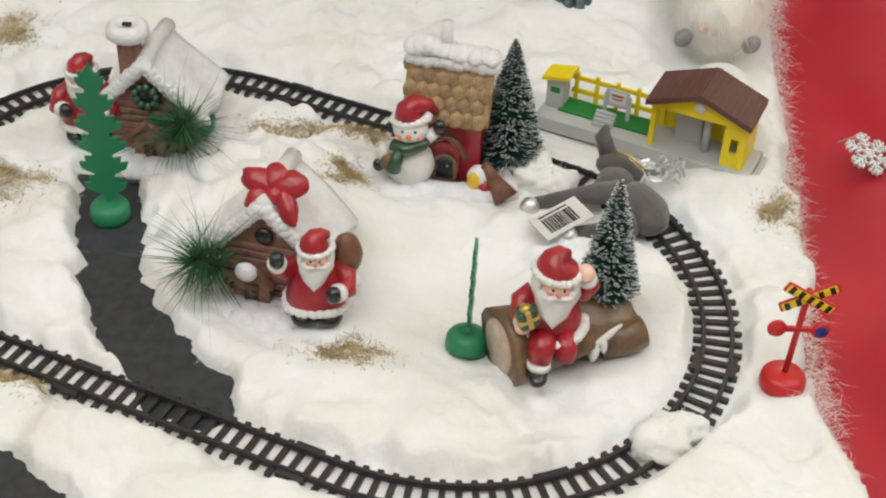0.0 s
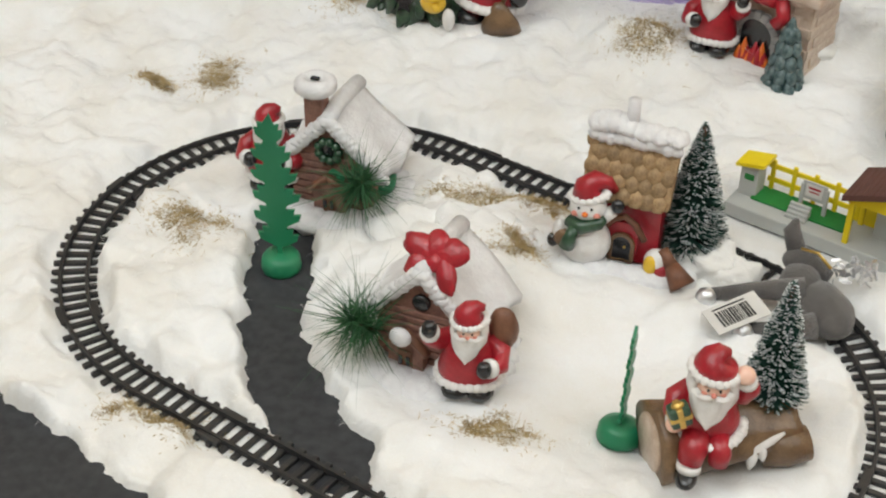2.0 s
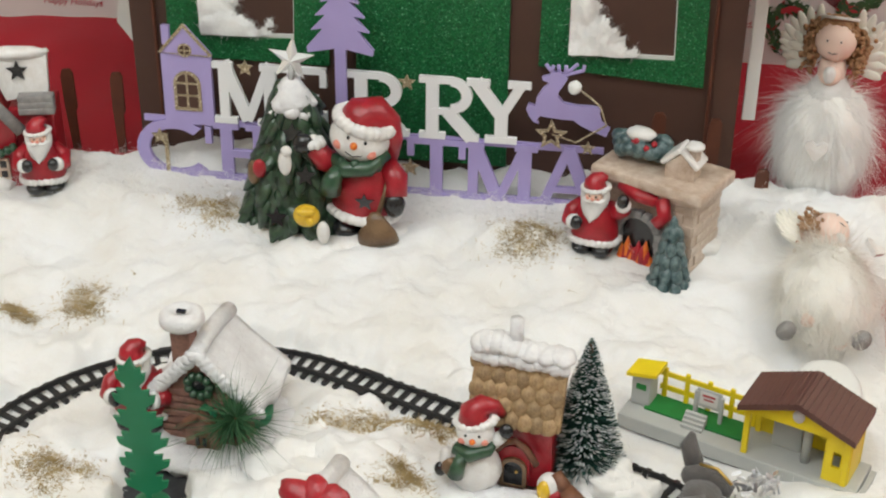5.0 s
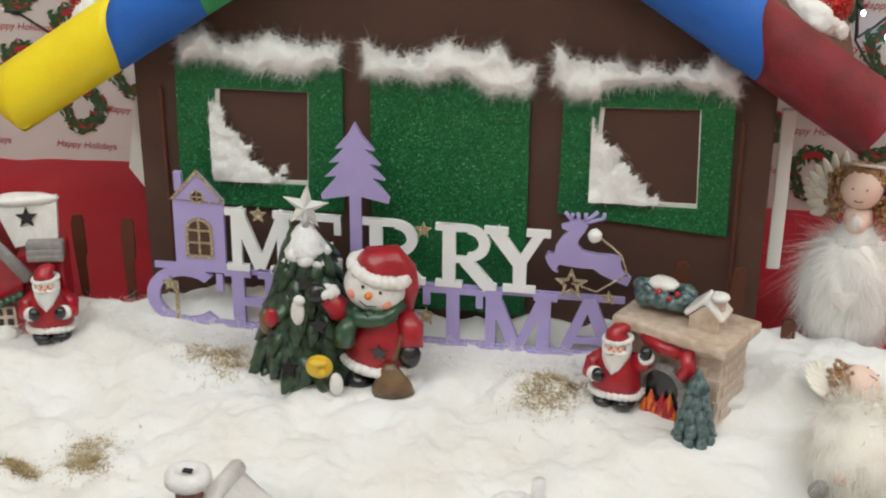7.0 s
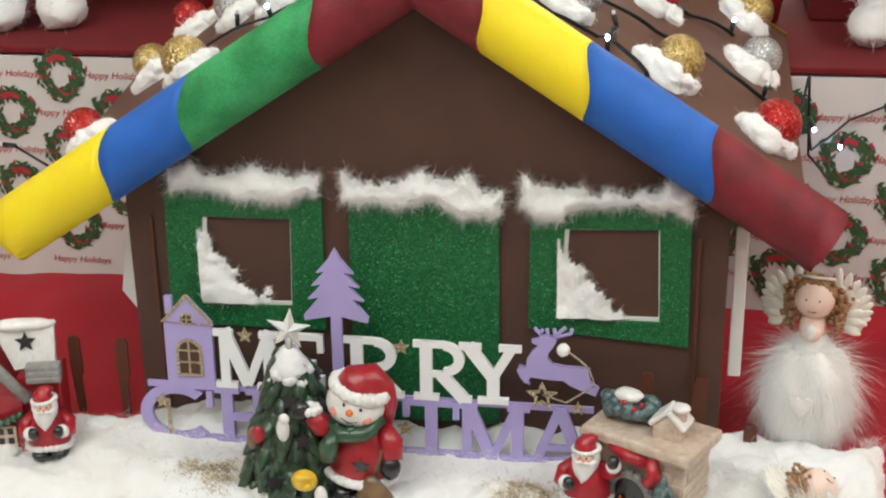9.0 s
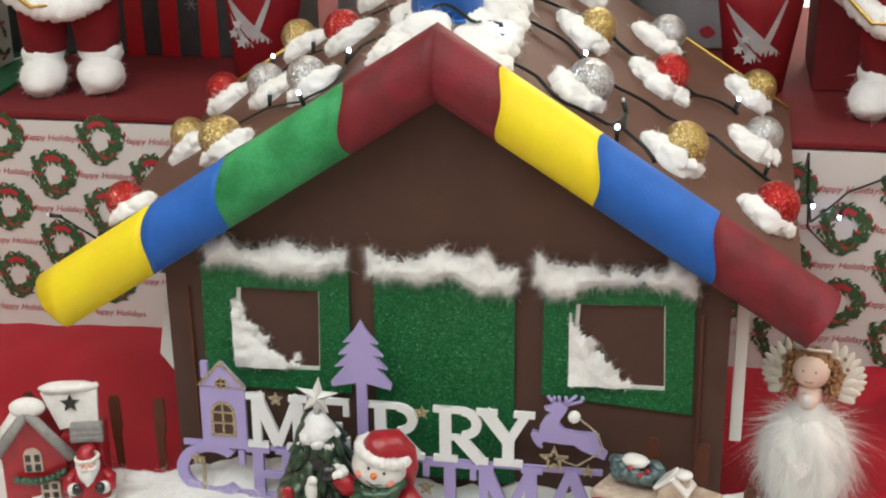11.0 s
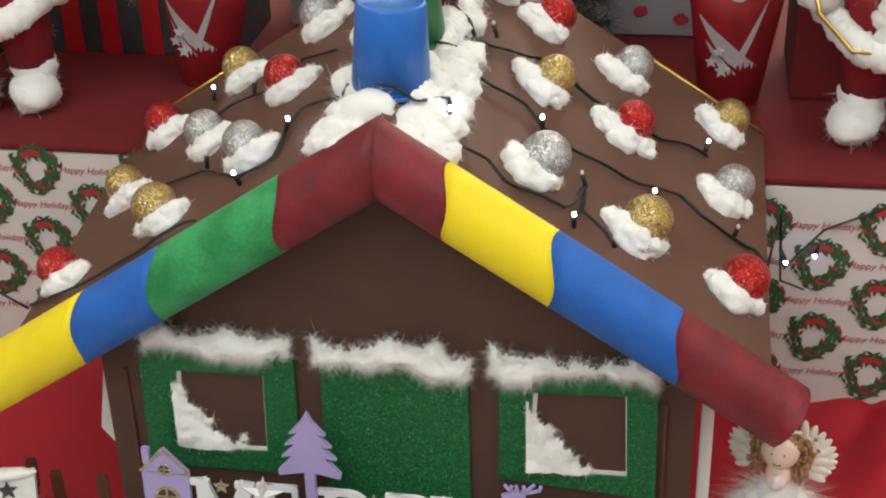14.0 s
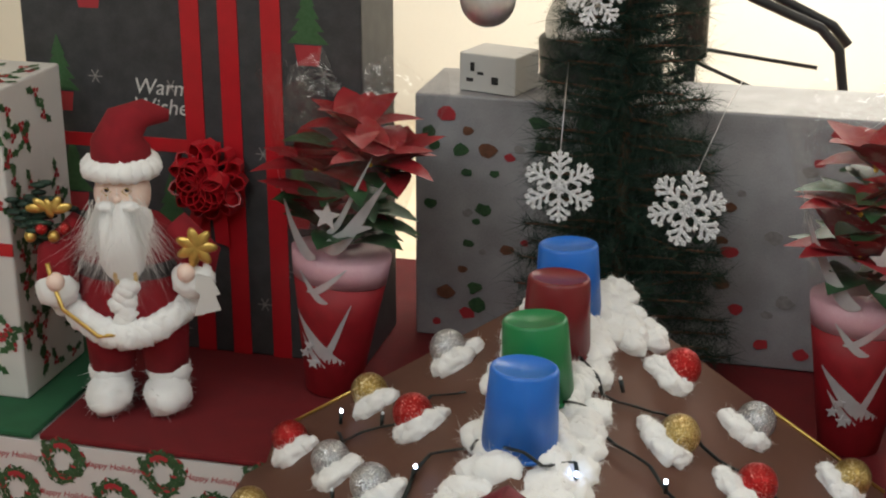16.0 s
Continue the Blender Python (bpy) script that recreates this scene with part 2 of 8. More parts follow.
BRACT = material("red_bract", (0.30, 0.007, 0.015), 0.6, (0.20, 0.006, 0.010), 50, 0.7, 500, 0.15)
CHALK = material("chalkboard_paper", (0.035, 0.036, 0.040), 0.5, (0.065, 0.066, 0.07), 40, 0.8, 500, 0.03)
RIBBON = material("red_ribbon", (0.52, 0.010, 0.020), 0.35, (0.40, 0.008, 0.014), 40, 0.5, 600, 0.05, coat=0.2)
METAL_BLACK = material("black_metal", (0.02, 0.02, 0.022), 0.4, None, 60, 0.3, 600, 0.03)
FLOOR_TILE = material("beige_shop_floor", (0.78, 0.68, 0.52), 0.25, (0.62, 0.50, 0.36), 1.5, 0.8, 9, 0.02)
SHOP_WALL = material("cream_shop_wall", (0.74, 0.73, 0.69), 0.8, (0.68, 0.66, 0.62), 2, 0.4, 60, 0.02)
PALE_PRINT = material("pale_print_paper", (0.38, 0.38, 0.40), 0.45, (0.24, 0.23, 0.24), 14, 0.8, 400, 0.05)
PINK = material("pink_paper", (0.66, 0.42, 0.47), 0.5, (0.5, 0.2, 0.26), 20, 0.6, 500, 0.03)

FLAKE = glitter("silver_white_glitter", (0.72, 0.74, 0.77), (1.0, 1.0, 1.0), 1400, 0.8, 0.2, 0.35)
SWIRL = material("pale_silver_print", (0.66, 0.65, 0.67), 0.3, (0.5, 0.5, 0.52), 60, 0.5, 500, 0.03, metal=0.35)
STAR = material("frosty_acrylic", (0.86, 0.88, 0.86), 0.12, (0.7, 0.72, 0.7), 60, 0.4, 500, 0.05, trans=0.45)


def translucent(name, colour, share=0.5):
    """Fine fibre that lets light through."""
    m = bpy.data.materials.new(name)
    m.use_nodes = True
    nt = m.node_tree
    p = nt.nodes["Principled BSDF"]
    p.inputs["Base Color"].default_value, p.inputs["Roughness"].default_value = (*colour, 1), 0.7
    no, mx2 = nt.nodes.new("ShaderNodeTexNoise"), nt.nodes.new("ShaderNodeMix")
    no.inputs["Scale"].default_value = 25
    mx2.data_type = "RGBA"
    mx2.inputs["A"].default_value = (*colour, 1)
    mx2.inputs["B"].default_value = (*[c * 0.9 for c in colour], 1)
    nt.links.new(no.outputs["Fac"], mx2.inputs["Factor"])
    nt.links.new(mx2.outputs["Result"], p.inputs["Base Color"])
    tl, mx = nt.nodes.new("ShaderNodeBsdfTranslucent"), nt.nodes.new("ShaderNodeMixShader")
    nt.links.new(mx2.outputs["Result"], tl.inputs["Color"])
    mx.inputs[0].default_value = share
    nt.links.new(p.outputs[0], mx.inputs[1])
    nt.links.new(tl.outputs[0], mx.inputs[2])
    nt.links.new(mx.outputs[0], nt.nodes["Material Output"].inputs[0])
    return m


FLEECE = material("white_fleece", (0.93, 0.92, 0.89), 0.95, (0.86, 0.83, 0.76), 60, 0.5, 900, 0.25, 500, sheen=0.4)
FIBRE = translucent("cotton_fibre", (0.95, 0.945, 0.93))
FUR = translucent("white_fur", (0.97, 0.965, 0.95), 0.3)
FUR_CREAM = translucent("cream_fur", (0.97, 0.945, 0.89), 0.3)


# ---------- mesh building ----------
def vnoise(p, seed=0):
    """Value noise, vectorised, on an array of points (n, 3), in -1..1."""
    i = np.floor(p).astype(np.int64)
    f = p - i
    f = f * f * (3 - 2 * f)
    out = np.zeros(len(p))
    for dx in (0, 1):
        for dy in (0, 1):
            for dz in (0, 1):
                h = (i[:, 0] + dx) * 374761393 + (i[:, 1] + dy) * 668265263 + (i[:, 2] + dz) * 2147483647 + seed * 974634077
                h = (h ^ (h >> 13)) * 1274126177
                h = ((h ^ (h >> 16)) & 0xFFFF) / 32767.5 - 1
                w = (f[:, 0] if dx else 1 - f[:, 0]) * (f[:, 1] if dy else 1 - f[:, 1]) * (f[:, 2] if dz else 1 - f[:, 2])
                out += h * w
    return out


def fbm(p, scale, octaves=4, seed=0, gain=0.5):
    p = np.asarray(p, float) * scale
    out, amp = np.zeros(len(p)), 1.0
    for o in range(octaves):
        out += amp * vnoise(p, seed + o)
        p, amp = p * 2.03, amp * gain
    return out


class Build:
    """Gathers geometry for one mesh, with a material slot for each piece of it."""

    def __init__(self, m=None):
        self.v, self.f, self.k, self.s, self.m = [], [], [], [], m or Matrix()

    def add(self, verts, faces, k=0, smooth=True, m=None):
        t, n = self.m @ (m or Matrix()), len(self.v)
        self.v += [tuple(t @ Vector(v)) for v in verts]
        self.f += [tuple(i + n for i in f) for f in faces]
        self.k += [k] * len(faces)
        self.s += [smooth] * len(faces)
        return self

    def box(self, c, s, k=0, bev=0.0, m=None):
        x, y, z = (a / 2 for a in s)
        b = min(bev, x * 0.9, y * 0.9, z * 0.9)
        off = Matrix.Translation(c)
        off = (m or Matrix()) @ off
        if b <= 0:
            vs = [(i * x, j * y, l * z) for i in (-1, 1) for j in (-1, 1) for l in (-1, 1)]
            return self.add(vs, [(0, 1, 3, 2), (4, 6, 7, 5), (0, 4, 5, 1), (2, 3, 7, 6), (0, 2, 6, 4), (1, 5, 7, 3)], k, False, off)
        bm = bmesh.new()
        bmesh.ops.create_cube(bm, size=1, matrix=Matrix.Diagonal((s[0], s[1], s[2], 1)))
        bmesh.ops.bevel(bm, geom=bm.edges[:], offset=b, segments=2, profile=0.5, affect="EDGES")
        bm.verts.index_update()
        self.add([v.co[:] for v in bm.verts], [[v.index for v in f.verts] for f in bm.faces], k, False, off)
        bm.free()
        return self

    def ball(self, c, r, k=0, seg=16, rings=10, m=None, rough=0.0, scale=3.0, seed=0):
        r = (r, r, r) if isinstance(r, (int, float)) else r
        vs = [(0, 0, 1)]
        for i in range(1, rings):
            a = math.pi * i / rings
            vs += [(math.sin(a) * math.cos(2 * math.pi * j / seg), math.sin(a) * math.sin(2 * math.pi * j / seg), math.cos(a)) for j in range(seg)]
        vs.append((0, 0, -1))
        if rough:
            arr = np.array(vs)
            vs = arr * (1 + rough * fbm(arr + seed * 7.3, scale, 3 if rough > 0.18 else 2, seed, 0.46))[:, None]
        fs = [(0, 1 + j, 1 + (j + 1) % seg) for j in range(seg)]
        for i in range(rings - 2):
            a, b = 1 + i * seg, 1 + (i + 1) * seg
            fs += [(a + j, b + j, b + (j + 1) % seg, a + (j + 1) % seg) for j in range(seg)]
        a, last = 1 + (rings - 2) * seg, len(vs) - 1
        fs += [(a + j, last, a + (j + 1) % seg) for j in range(seg)]
        return self.add([(v[0] * r[0], v[1] * r[1], v[2] * r[2]) for v in vs], fs, k, True, (m or Matrix()) @ Matrix.Translation(c) if not isinstance(c, Matrix) else c)

    def lathe(self, profile, k=0, seg=24, m=None, smooth=True):
        vs, fs = [], []
        for r, z in profile:
            vs += [(r * math.cos(2 * math.pi * j / seg), r * math.sin(2 * math.pi * j / seg), z) for j in range(seg)]
        for i in range(len(profile) - 1):
            fs += [(i * seg + j, i * seg + (j + 1) % seg, (i + 1) * seg + (j + 1) % seg, (i + 1) * seg + j) for j in range(seg)]
        fs += [tuple(range(seg))[::-1], tuple(range((len(profile) - 1) * seg, len(profile) * seg))]
        return self.add(vs, fs, k, smooth, m)

    def tube(self, pts, r, k=0, seg=8, m=None, smooth=True):
        """A round bar along points; r may be a list."""
        pts = [Vector(p) for p in pts]
        rs = r if isinstance(r, (list, tuple)) else [r] * len(pts)
        vs, fs, side = [], [], None
        for i, p in enumerate(pts):
            d = (pts[min(i + 1, len(pts) - 1)] - pts[max(i - 1, 0)]).normalized()
            side = (side - d * side.dot(d)).normalized() if side is not None and (side - d * side.dot(d)).length > 1e-4 else d.orthogonal().normalized()
            up = d.cross(side)
            vs += [tuple(p + (side * math.cos(2 * math.pi * j / seg) + up * math.sin(2 * math.pi * j / seg)) * rs[i]) for j in range(seg)]
        for i in range(len(pts) - 1):
            fs += [(i * seg + j, i * seg + (j + 1) % seg, (i + 1) * seg + (j + 1) % seg, (i + 1) * seg + j) for j in range(seg)]
        fs += [tuple(range(seg))[::-1], tuple(range((len(pts) - 1) * seg, len(pts) * seg))]
        return self.add(vs, fs, k, smooth, m)

    def prism(self, poly, depth, k=0, m=None):
        """A flat outline in x and z, made solid along y by depth, its front at y = 0."""
        n = len(poly)
        area = sum(poly[i][0] * poly[(i + 1) % n][1] - poly[(i + 1) % n][0] * poly[i][1] for i in range(n))
        poly = poly if area > 0 else poly[::-1]
        vs = [(x, 0, z) for x, z in poly] + [(x, depth, z) for x, z in poly]
        fs = [tuple(range(n)), tuple(range(n, 2 * n))[::-1]]
        fs += [(i, i + n, (i + 1) % n + n, (i + 1) % n) for i in range(n)]
        return self.add(vs, fs, k, False, m)

    def ring(self, outer, inner, depth, k=0, m=None):
        """A flat frame between two outlines of as many corners each, in x and z, made solid along y."""
        n = len(outer)
        vs = [(x, 0, z) for x, z in outer + inner] + [(x, depth, z) for x, z in outer + inner]
        fs = []
        for i in range(n):
            j = (i + 1) % n
            fs += [(i, j, n + j, n + i), (2 * n + i, 3 * n + i, 3 * n + j, 2 * n + j), (i, 2 * n + i, 2 * n + j, j), (n + i, n + j, 3 * n + j, 3 * n + i)]
        return self.add(vs, fs, k, False, m)


def link(name, b, mats, parent=None):
    me = bpy.data.meshes.new(name)
    me.from_pydata(b.v, [], b.f)
    mats = mats if isinstance(mats, (list, tuple)) else [mats]
    for m in mats:
        me.materials.append(m)
    me.polygons.foreach_set("material_index", b.k)
    me.polygons.foreach_set("use_smooth", b.s)
    me.update()
    ob = new(name, me)
    ob.parent = parent
    return ob


def part(name, b, mats, parent, label=""):
    return tagged(link(name, b, mats, parent), label)


def thing(name, label, category, group="", at=None, kind=""):
    ob = new(name)
    ob.empty_display_size = 0.02
    if at is not None:
        ob.matrix_world = at
    return tagged(ob, label, category, group, kind)


def solid(name, b, mats, label, category, group="", kind="", at=None):
    ob = link(name, b, mats)
    if at is not None:
        ob.matrix_world = at
    return tagged(ob, label, category, group, kind)


def circle(cx, cz, r, n=24, a0=0.0, a1=360.0):
    full = abs(a1 - a0) >= 360
    m = n if full else n + 1
    return [(cx + r * math.cos(radians(a0 + (a1 - a0) * i / n)), cz + r * math.sin(radians(a0 + (a1 - a0) * i / n))) for i in range(m)]


def strands(b, roots, ways, length, width, k=0, droop=0.3, jitter=0.3, steps=3, seed=1):
    """Thin tapering curved fibres from roots along ways."""
    rng = np.random.default_rng(seed)
    for p, w in zip(roots, ways):
        w = Vector(w) + Vector(rng.normal(size=3)) * jitter
        w.normalize()
        side = w.cross(Vector(rng.normal(size=3))).normalized() * width / 2
        bend = Vector(rng.normal(size=3)) * 0.3 + Vector((0, 0, -droop))
        ln = length * rng.uniform(0.5, 1.15)
        vs, fs, p = [], [], Vector(p)
        for i in range(steps):
            u = i / steps
            c = p + w * ln * u + bend * ln * u * u
            vs += [tuple(c - side * (1 - u)), tuple(c + side * (1 - u))]
        vs.append(tuple(p + w * ln + bend * ln))
        fs = [(2 * i, 2 * i + 1, 2 * i + 3, 2 * i + 2) for i in range(steps - 1)] + [(2 * steps - 2, 2 * steps - 1, 2 * steps)]
        b.add(vs, fs, k, False)
    return b


def tuft(b, c, r, k=0, seed=0, seg=26, rings=18, rough=0.42, fuzz=60, m=None, kf=1):
    """A lump of cotton wool: an uneven ball with stray fibres."""
    r = (r, r, r) if isinstance(r, (int, float)) else r
    n0 = len(b.v)
    b.ball(c, r, k, seg + 6, rings + 4, m, rough * 0.75, 1.8, seed)
    rng = np.random.default_rng(seed)
    if fuzz:
        pts = b.v[n0:]
        cc = sum((Vector(p) for p in pts), Vector()) / len(pts)
        pick = [Vector(pts[i]) for i in rng.integers(0, len(pts), fuzz)]
        keep, b.m = b.m, Matrix()
        strands(b, [cc + (p - cc) * 0.93 for p in pick], [(p - cc).normalized() for p in pick], max(r) * 0.5, 0.0007, kf, 0.1, 0.9, 3, seed)
        b.m = keep
    return b


# ---------- ground: shop, table, cloth, snow, road ----------
def base_height(y):
    """The table's covering lies level in front and rises a little towards the house."""
    u = np.clip((np.asarray(y, float) + 0.27) / 0.30, 0, 1)
    return 0.048 * u * u * (3 - 2 * u)


TRACK_C, TRACK_A, TRACK_L, TRACK_R = (0.018, -0.502), -0.37, 0.129, 0.183


def track_off(x, y):
    """How far a place lies from the middle line of the oval track."""
    dx, dy = x - TRACK_C[0], y - TRACK_C[1]
    u, w = dx * math.cos(TRACK_A) + dy * math.sin(TRACK_A), -dx * math.sin(TRACK_A) + dy * math.cos(TRACK_A)
    return np.abs(np.hypot(np.maximum(np.abs(u) - TRACK_L, 0), w) - TRACK_R)


ROAD_LINE = [(-0.140, -0.43), (-0.122, -0.49), (-0.106, -0.55), (-0.075, -0.605), (-0.028, -0.655)]


def road_off(x, y):
    best = np.full(np.shape(x), 9.0)
    for (ax, ay), (bx, by) in zip(ROAD_LINE, ROAD_LINE[1:]):
        u = np.clip(((x - ax) * (bx - ax) + (y - ay) * (by - ay)) / ((bx - ax) ** 2 + (by - ay) ** 2), 0, 1)
        best = np.minimum(best, np.hypot(x - ax - u * (bx - ax), y - ay - u * (by - ay)))
    # the second, larger bare patch in front of the track
    return best, (y + 0.735) - (-0.52) * (x + 0.115)


def grid_sheet(name, xs, ys, zfun, mat, label, category, kind="structure"):
    gx, gy = np.meshgrid(xs, ys)
    x, y = gx.ravel(), gy.ravel()
    z = zfun(x, y)
    nx, ny = len(xs), len(ys)
    i = (np.arange(ny - 1)[:, None] * nx + np.arange(nx - 1)[None]).ravel()
    faces = np.stack([i, i + 1, i + nx + 1, i + nx], 1)
    me = bpy.data.meshes.new(name)
    me.from_pydata(np.stack([x, y, z], 1).tolist(), [], faces.tolist())
    me.materials.append(mat)
    me.polygons.foreach_set("use_smooth", [True] * len(faces))
    me.update()
    return tagged(new(name, me), label, category, "", kind)


def cloth_z(x, y):
    p = np.stack([x * 1.0, y * 0.55, x * 0], 1)
    fold = np.clip((x - 0.40) / 0.06, 0, 1) * (0.022 * np.abs(fbm(p, 9, 2, 4)) + 0.007 * fbm(p, 22, 2, 9))
    ridge = np.clip((x - 0.42) / 0.05, 0, 1) * 0.016 * np.exp(-((y + 0.10 + 0.9 * (x - 0.5)) / 0.02) ** 2)
    ridge += np.clip((x - 0.42) / 0.04, 0, 1) * 0.014 * np.exp(-((y - 0.02 - 0.5 * (x - 0.5) ** 2 * 9) / 0.016) ** 2)
    left = np.clip((-0.3 - x) / 0.1, 0, 1) * np.clip((y - 0.0) / 0.05, 0, 1) * 0.006 * fbm(p, 11, 2, 2)
    return base_height(y) - 0.006 + fold + ridge + left


SETTLED = [(0.285, -0.335, 0.10, 0.045), (0.23, -0.315, 0.06, 0.035), (-0.115, -0.38, 0.06, 0.055), (0.006, -0.54, 0.062, 0.05), (0.138, -0.39, 0.068, 0.045), (0.215, -0.578, 0.075, 0.04), (0.359, -0.608, 0.025, 0.025),
           (0.153, -0.590, 0.022, 0.022), (-0.092, -0.085, 0.09, 0.035), (0.20, -0.10, 0.08, 0.045), (-0.39, -0.07, 0.06, 0.04), (0.255, -0.415, 0.05, 0.06), (0.345, -0.16, 0.06, 0.09), (-0.06, -0.052, 0.25, 0.034)]


def snow_z(x, y):
    p = np.stack([x, y, x * 0], 1)
    big = 0.5 + 0.5 * fbm(p, 11, 3, 11)
    lumps = 0.5 + 0.6 * fbm(p, 30, 2, 3)
    h = 0.003 + 0.011 * np.clip(big, 0, 1.3) + 0.011 * np.clip(lumps, 0, 1.2) + 0.0018 * fbm(p, 75, 2, 15) + 0.0009 * fbm(p, 190, 3, 5)
    # higher drifts: between the cottages and the brick-roofed house, and along the back
    h += 0.022 * np.exp(-(((x + 0.0) / 0.07) ** 2 + ((y + 0.43) / 0.06) ** 2)) * (0.8 + 0.5 * lumps)
    # smooth centre of the oval
    calm = np.exp(-(((x - 0.105) / 0.07) ** 2 + ((y + 0.55) / 0.09) ** 2))
    h = h * (1 - 0.72 * calm)
    # settled under the things that stand on it
    for cx, cy, rx, ry in SETTLED:
        h = h * (1 - 0.8 * np.exp(-(((x - cx) / rx) ** 2 + ((y - cy) / ry) ** 2) ** 2))
    # pressed flat along the track
    d = track_off(x, y) + 0.006 * fbm(p, 60, 2, 21)
    press = np.clip((d - 0.016) / 0.012, 0, 1)
    h = 0.0015 * (1 - press) + h * press
    r1, r2 = road_off(x, y)
    edge = 0.006 * fbm(p, 55, 3, 31)
    open_road = np.clip((r1 + edge - 0.019) / 0.010, 0, 1)
    open_patch = np.clip((r2 * 0.88 + edge) / 0.010, 0, 1)
    cut = np.minimum(open_road, open_patch)
    h = -0.008 * (1 - cut) + h * cut
    # frayed margin towards the red cloth, and behind at the house
    rim = 0.405 - 0.03 * (y + 0.4) * 0 + 0.045 * np.clip((y + 0.55) / 0.6, 0, 1) * 0.7 - 0.018 + 0.012 * fbm(p, 14, 3, 41) - x
    back = 0.01 + np.clip((-0.25 - x) / 0.06, 0, 1) * -0.03 + 0.012 * fbm(p, 20, 2, 47) - y
    h = np.minimum(h, np.where(np.minimum(rim, back) < 0, -0.02, h * np.clip(np.minimum(rim, back) / 0.012, 0.15, 1) ** 0.5))
    return base_height(y) + h


solid("shop_floor", Build().box((0, 1.0, -0.80), (9, 10, 0.1)), FLOOR_TILE, "beige polished shop floor tiles", "floor", kind="structure")
solid("shop_ceiling", Build().box((0, 1.0, 2.75), (9, 10, 0.1)), WHITE_CARD, "plain white shop ceiling", "ceiling", kind="structure")
for nm, c, s in (("wall_south", (0, -3.9, 1), (9, 0.1, 3.6)), ("wall_north", (0, 5.9, 1), (9, 0.1, 3.6)), ("wall_west", (-4.45, 1, 1), (0.1, 9.7, 3.6)), ("wall_east", (4.45, 1, 1), (0.1, 9.7, 3.6))):
    solid(nm, Build().box(c, s), SHOP_WALL, "plain cream painted shop wall", "wall", kind="structure")
solid("table_body", Build().box((0.0, 0.12, -0.39), (2.6, 2.0, 0.72)).box((0.0, 0.69, 0.0), (2.6, 0.7, 0.1)), RED_CLOTH, "display table hung with red cloth", "table", kind="structure")
grid_sheet("tablecloth", np.arange(-1.3, 1.301, 0.012), np.arange(-0.88, 0.361, 0.01), cloth_z, RED_CLOTH, "creased red satin cloth over the display table", "tablecloth")
grid_sheet("road", np.arange(-0.62, 0.02, 0.02), np.arange(-0.88, -0.41, 0.02), lambda x, y: x * 0 + 0.0012, ROAD, "dark grey painted board road winding through the snow", "road")
grid_sheet("snow_blanket", np.arange(-0.62, 0.45, 0.0027), np.arange(-0.85, 0.035, 0.0027), snow_z, COTTON, "off-white cotton wool snow covering the table", "snow")

# fibres along the frayed margin and all over the cotton
rng = np.random.default_rng(5)
fz = Build()
ys = rng.uniform(-0.8, 0.02, 7000)
xs = 0.392 + 0.03 * np.clip((ys + 0.55) / 0.6, 0, 1) + 0.006 * rng.normal(size=7000)
strands(fz, np.stack([xs - 0.012, ys, base_height(ys) + 0.004 + 0.008 * rng.random(7000)], 1), [(0.8, 0.1, 0.15)] * 7000, 0.013, 0.0005, 0, 0.3, 0.8, 3, 8)
xs, ys = rng.uniform(-0.45, 0.40, 22000), rng.uniform(-0.78, 0.0, 22000)
zs = snow_z(xs, ys)
ok = zs > base_height(ys) + 0.005
strands(fz, np.stack([xs, ys, zs - 0.001], 1)[ok], [(0, 0, 0.55)] * int(ok.sum()), 0.011, 0.00035, 0, 0.6, 1.0, 3, 9)
solid("cotton_fibres", fz, FIBRE, "loose white cotton fibres standing off the snow", "fibres", kind="stuff")


def tuft_row(name, centres, label, mat=COTTON, fuzz=70, seed=0, rough=0.42):
    b = Build()
    for i, (c, r) in enumerate(centres):
        tuft(b, c, r, 0, seed + i, fuzz=fuzz, rough=rough)
    return solid(name, b, [mat, FIBRE], label, "cotton", kind="stuff")


heap = []
rng = np.random.default_rng(17)
for i in range(30):
    x = -0.44 + 0.79 * i / 29
    if -0.26 < x < 0.14:
        y, z0, rr = -0.085 + 0.012 * rng.normal(), 0.020, 0.016
    else:
        y, z0, rr = -0.05 + 0.02 * rng.normal(), 0.036, 0.018
    heap.append(((x, y, z0), (rr * rng.uniform(0.9, 1.5), rr * 0.9, rr * rng.uniform(0.6, 1.0))))
tuft_row("cotton_drift", heap, "soft heaped cotton wool along the foot of the house", seed=100)
wisp = Build()
xs, ys = rng.uniform(-0.42, 0.34, 5200), -0.064 + 0.014 * rng.normal(size=5200)
zs = np.maximum(snow_z(xs, ys), base_height(ys)) + 0.004 + 0.012 * np.abs(fbm(np.stack([xs, ys, xs * 0], 1), 24, 2, 61)) * rng.random(5200)
strands(wisp, np.stack([xs, ys, zs], 1), [(0.6, -0.1, 0.5)] * 5200, 0.020, 0.0004, 0, 0.5, 0.9, 4, 62)
solid("cotton_wisps", wisp, FIBRE, "loose pulled cotton wisps below the wooden sign", "cotton", kind="stuff")
tuft_row("cotton_drift", [((-0.02, -0.425, 0.016), (0.045, 0.030, 0.020)), ((0.02, -0.455, 0.014), (0.035, 0.024, 0.018)), ((-0.02, -0.475, 0.012), (0.035, 0.02, 0.016)),
                          ((0.035, -0.405, 0.012), (0.03, 0.02, 0.016)), ((-0.055, -0.50, 0.01), (0.03, 0.022, 0.014))], "puffy cotton wool piled between the cottages", seed=200)
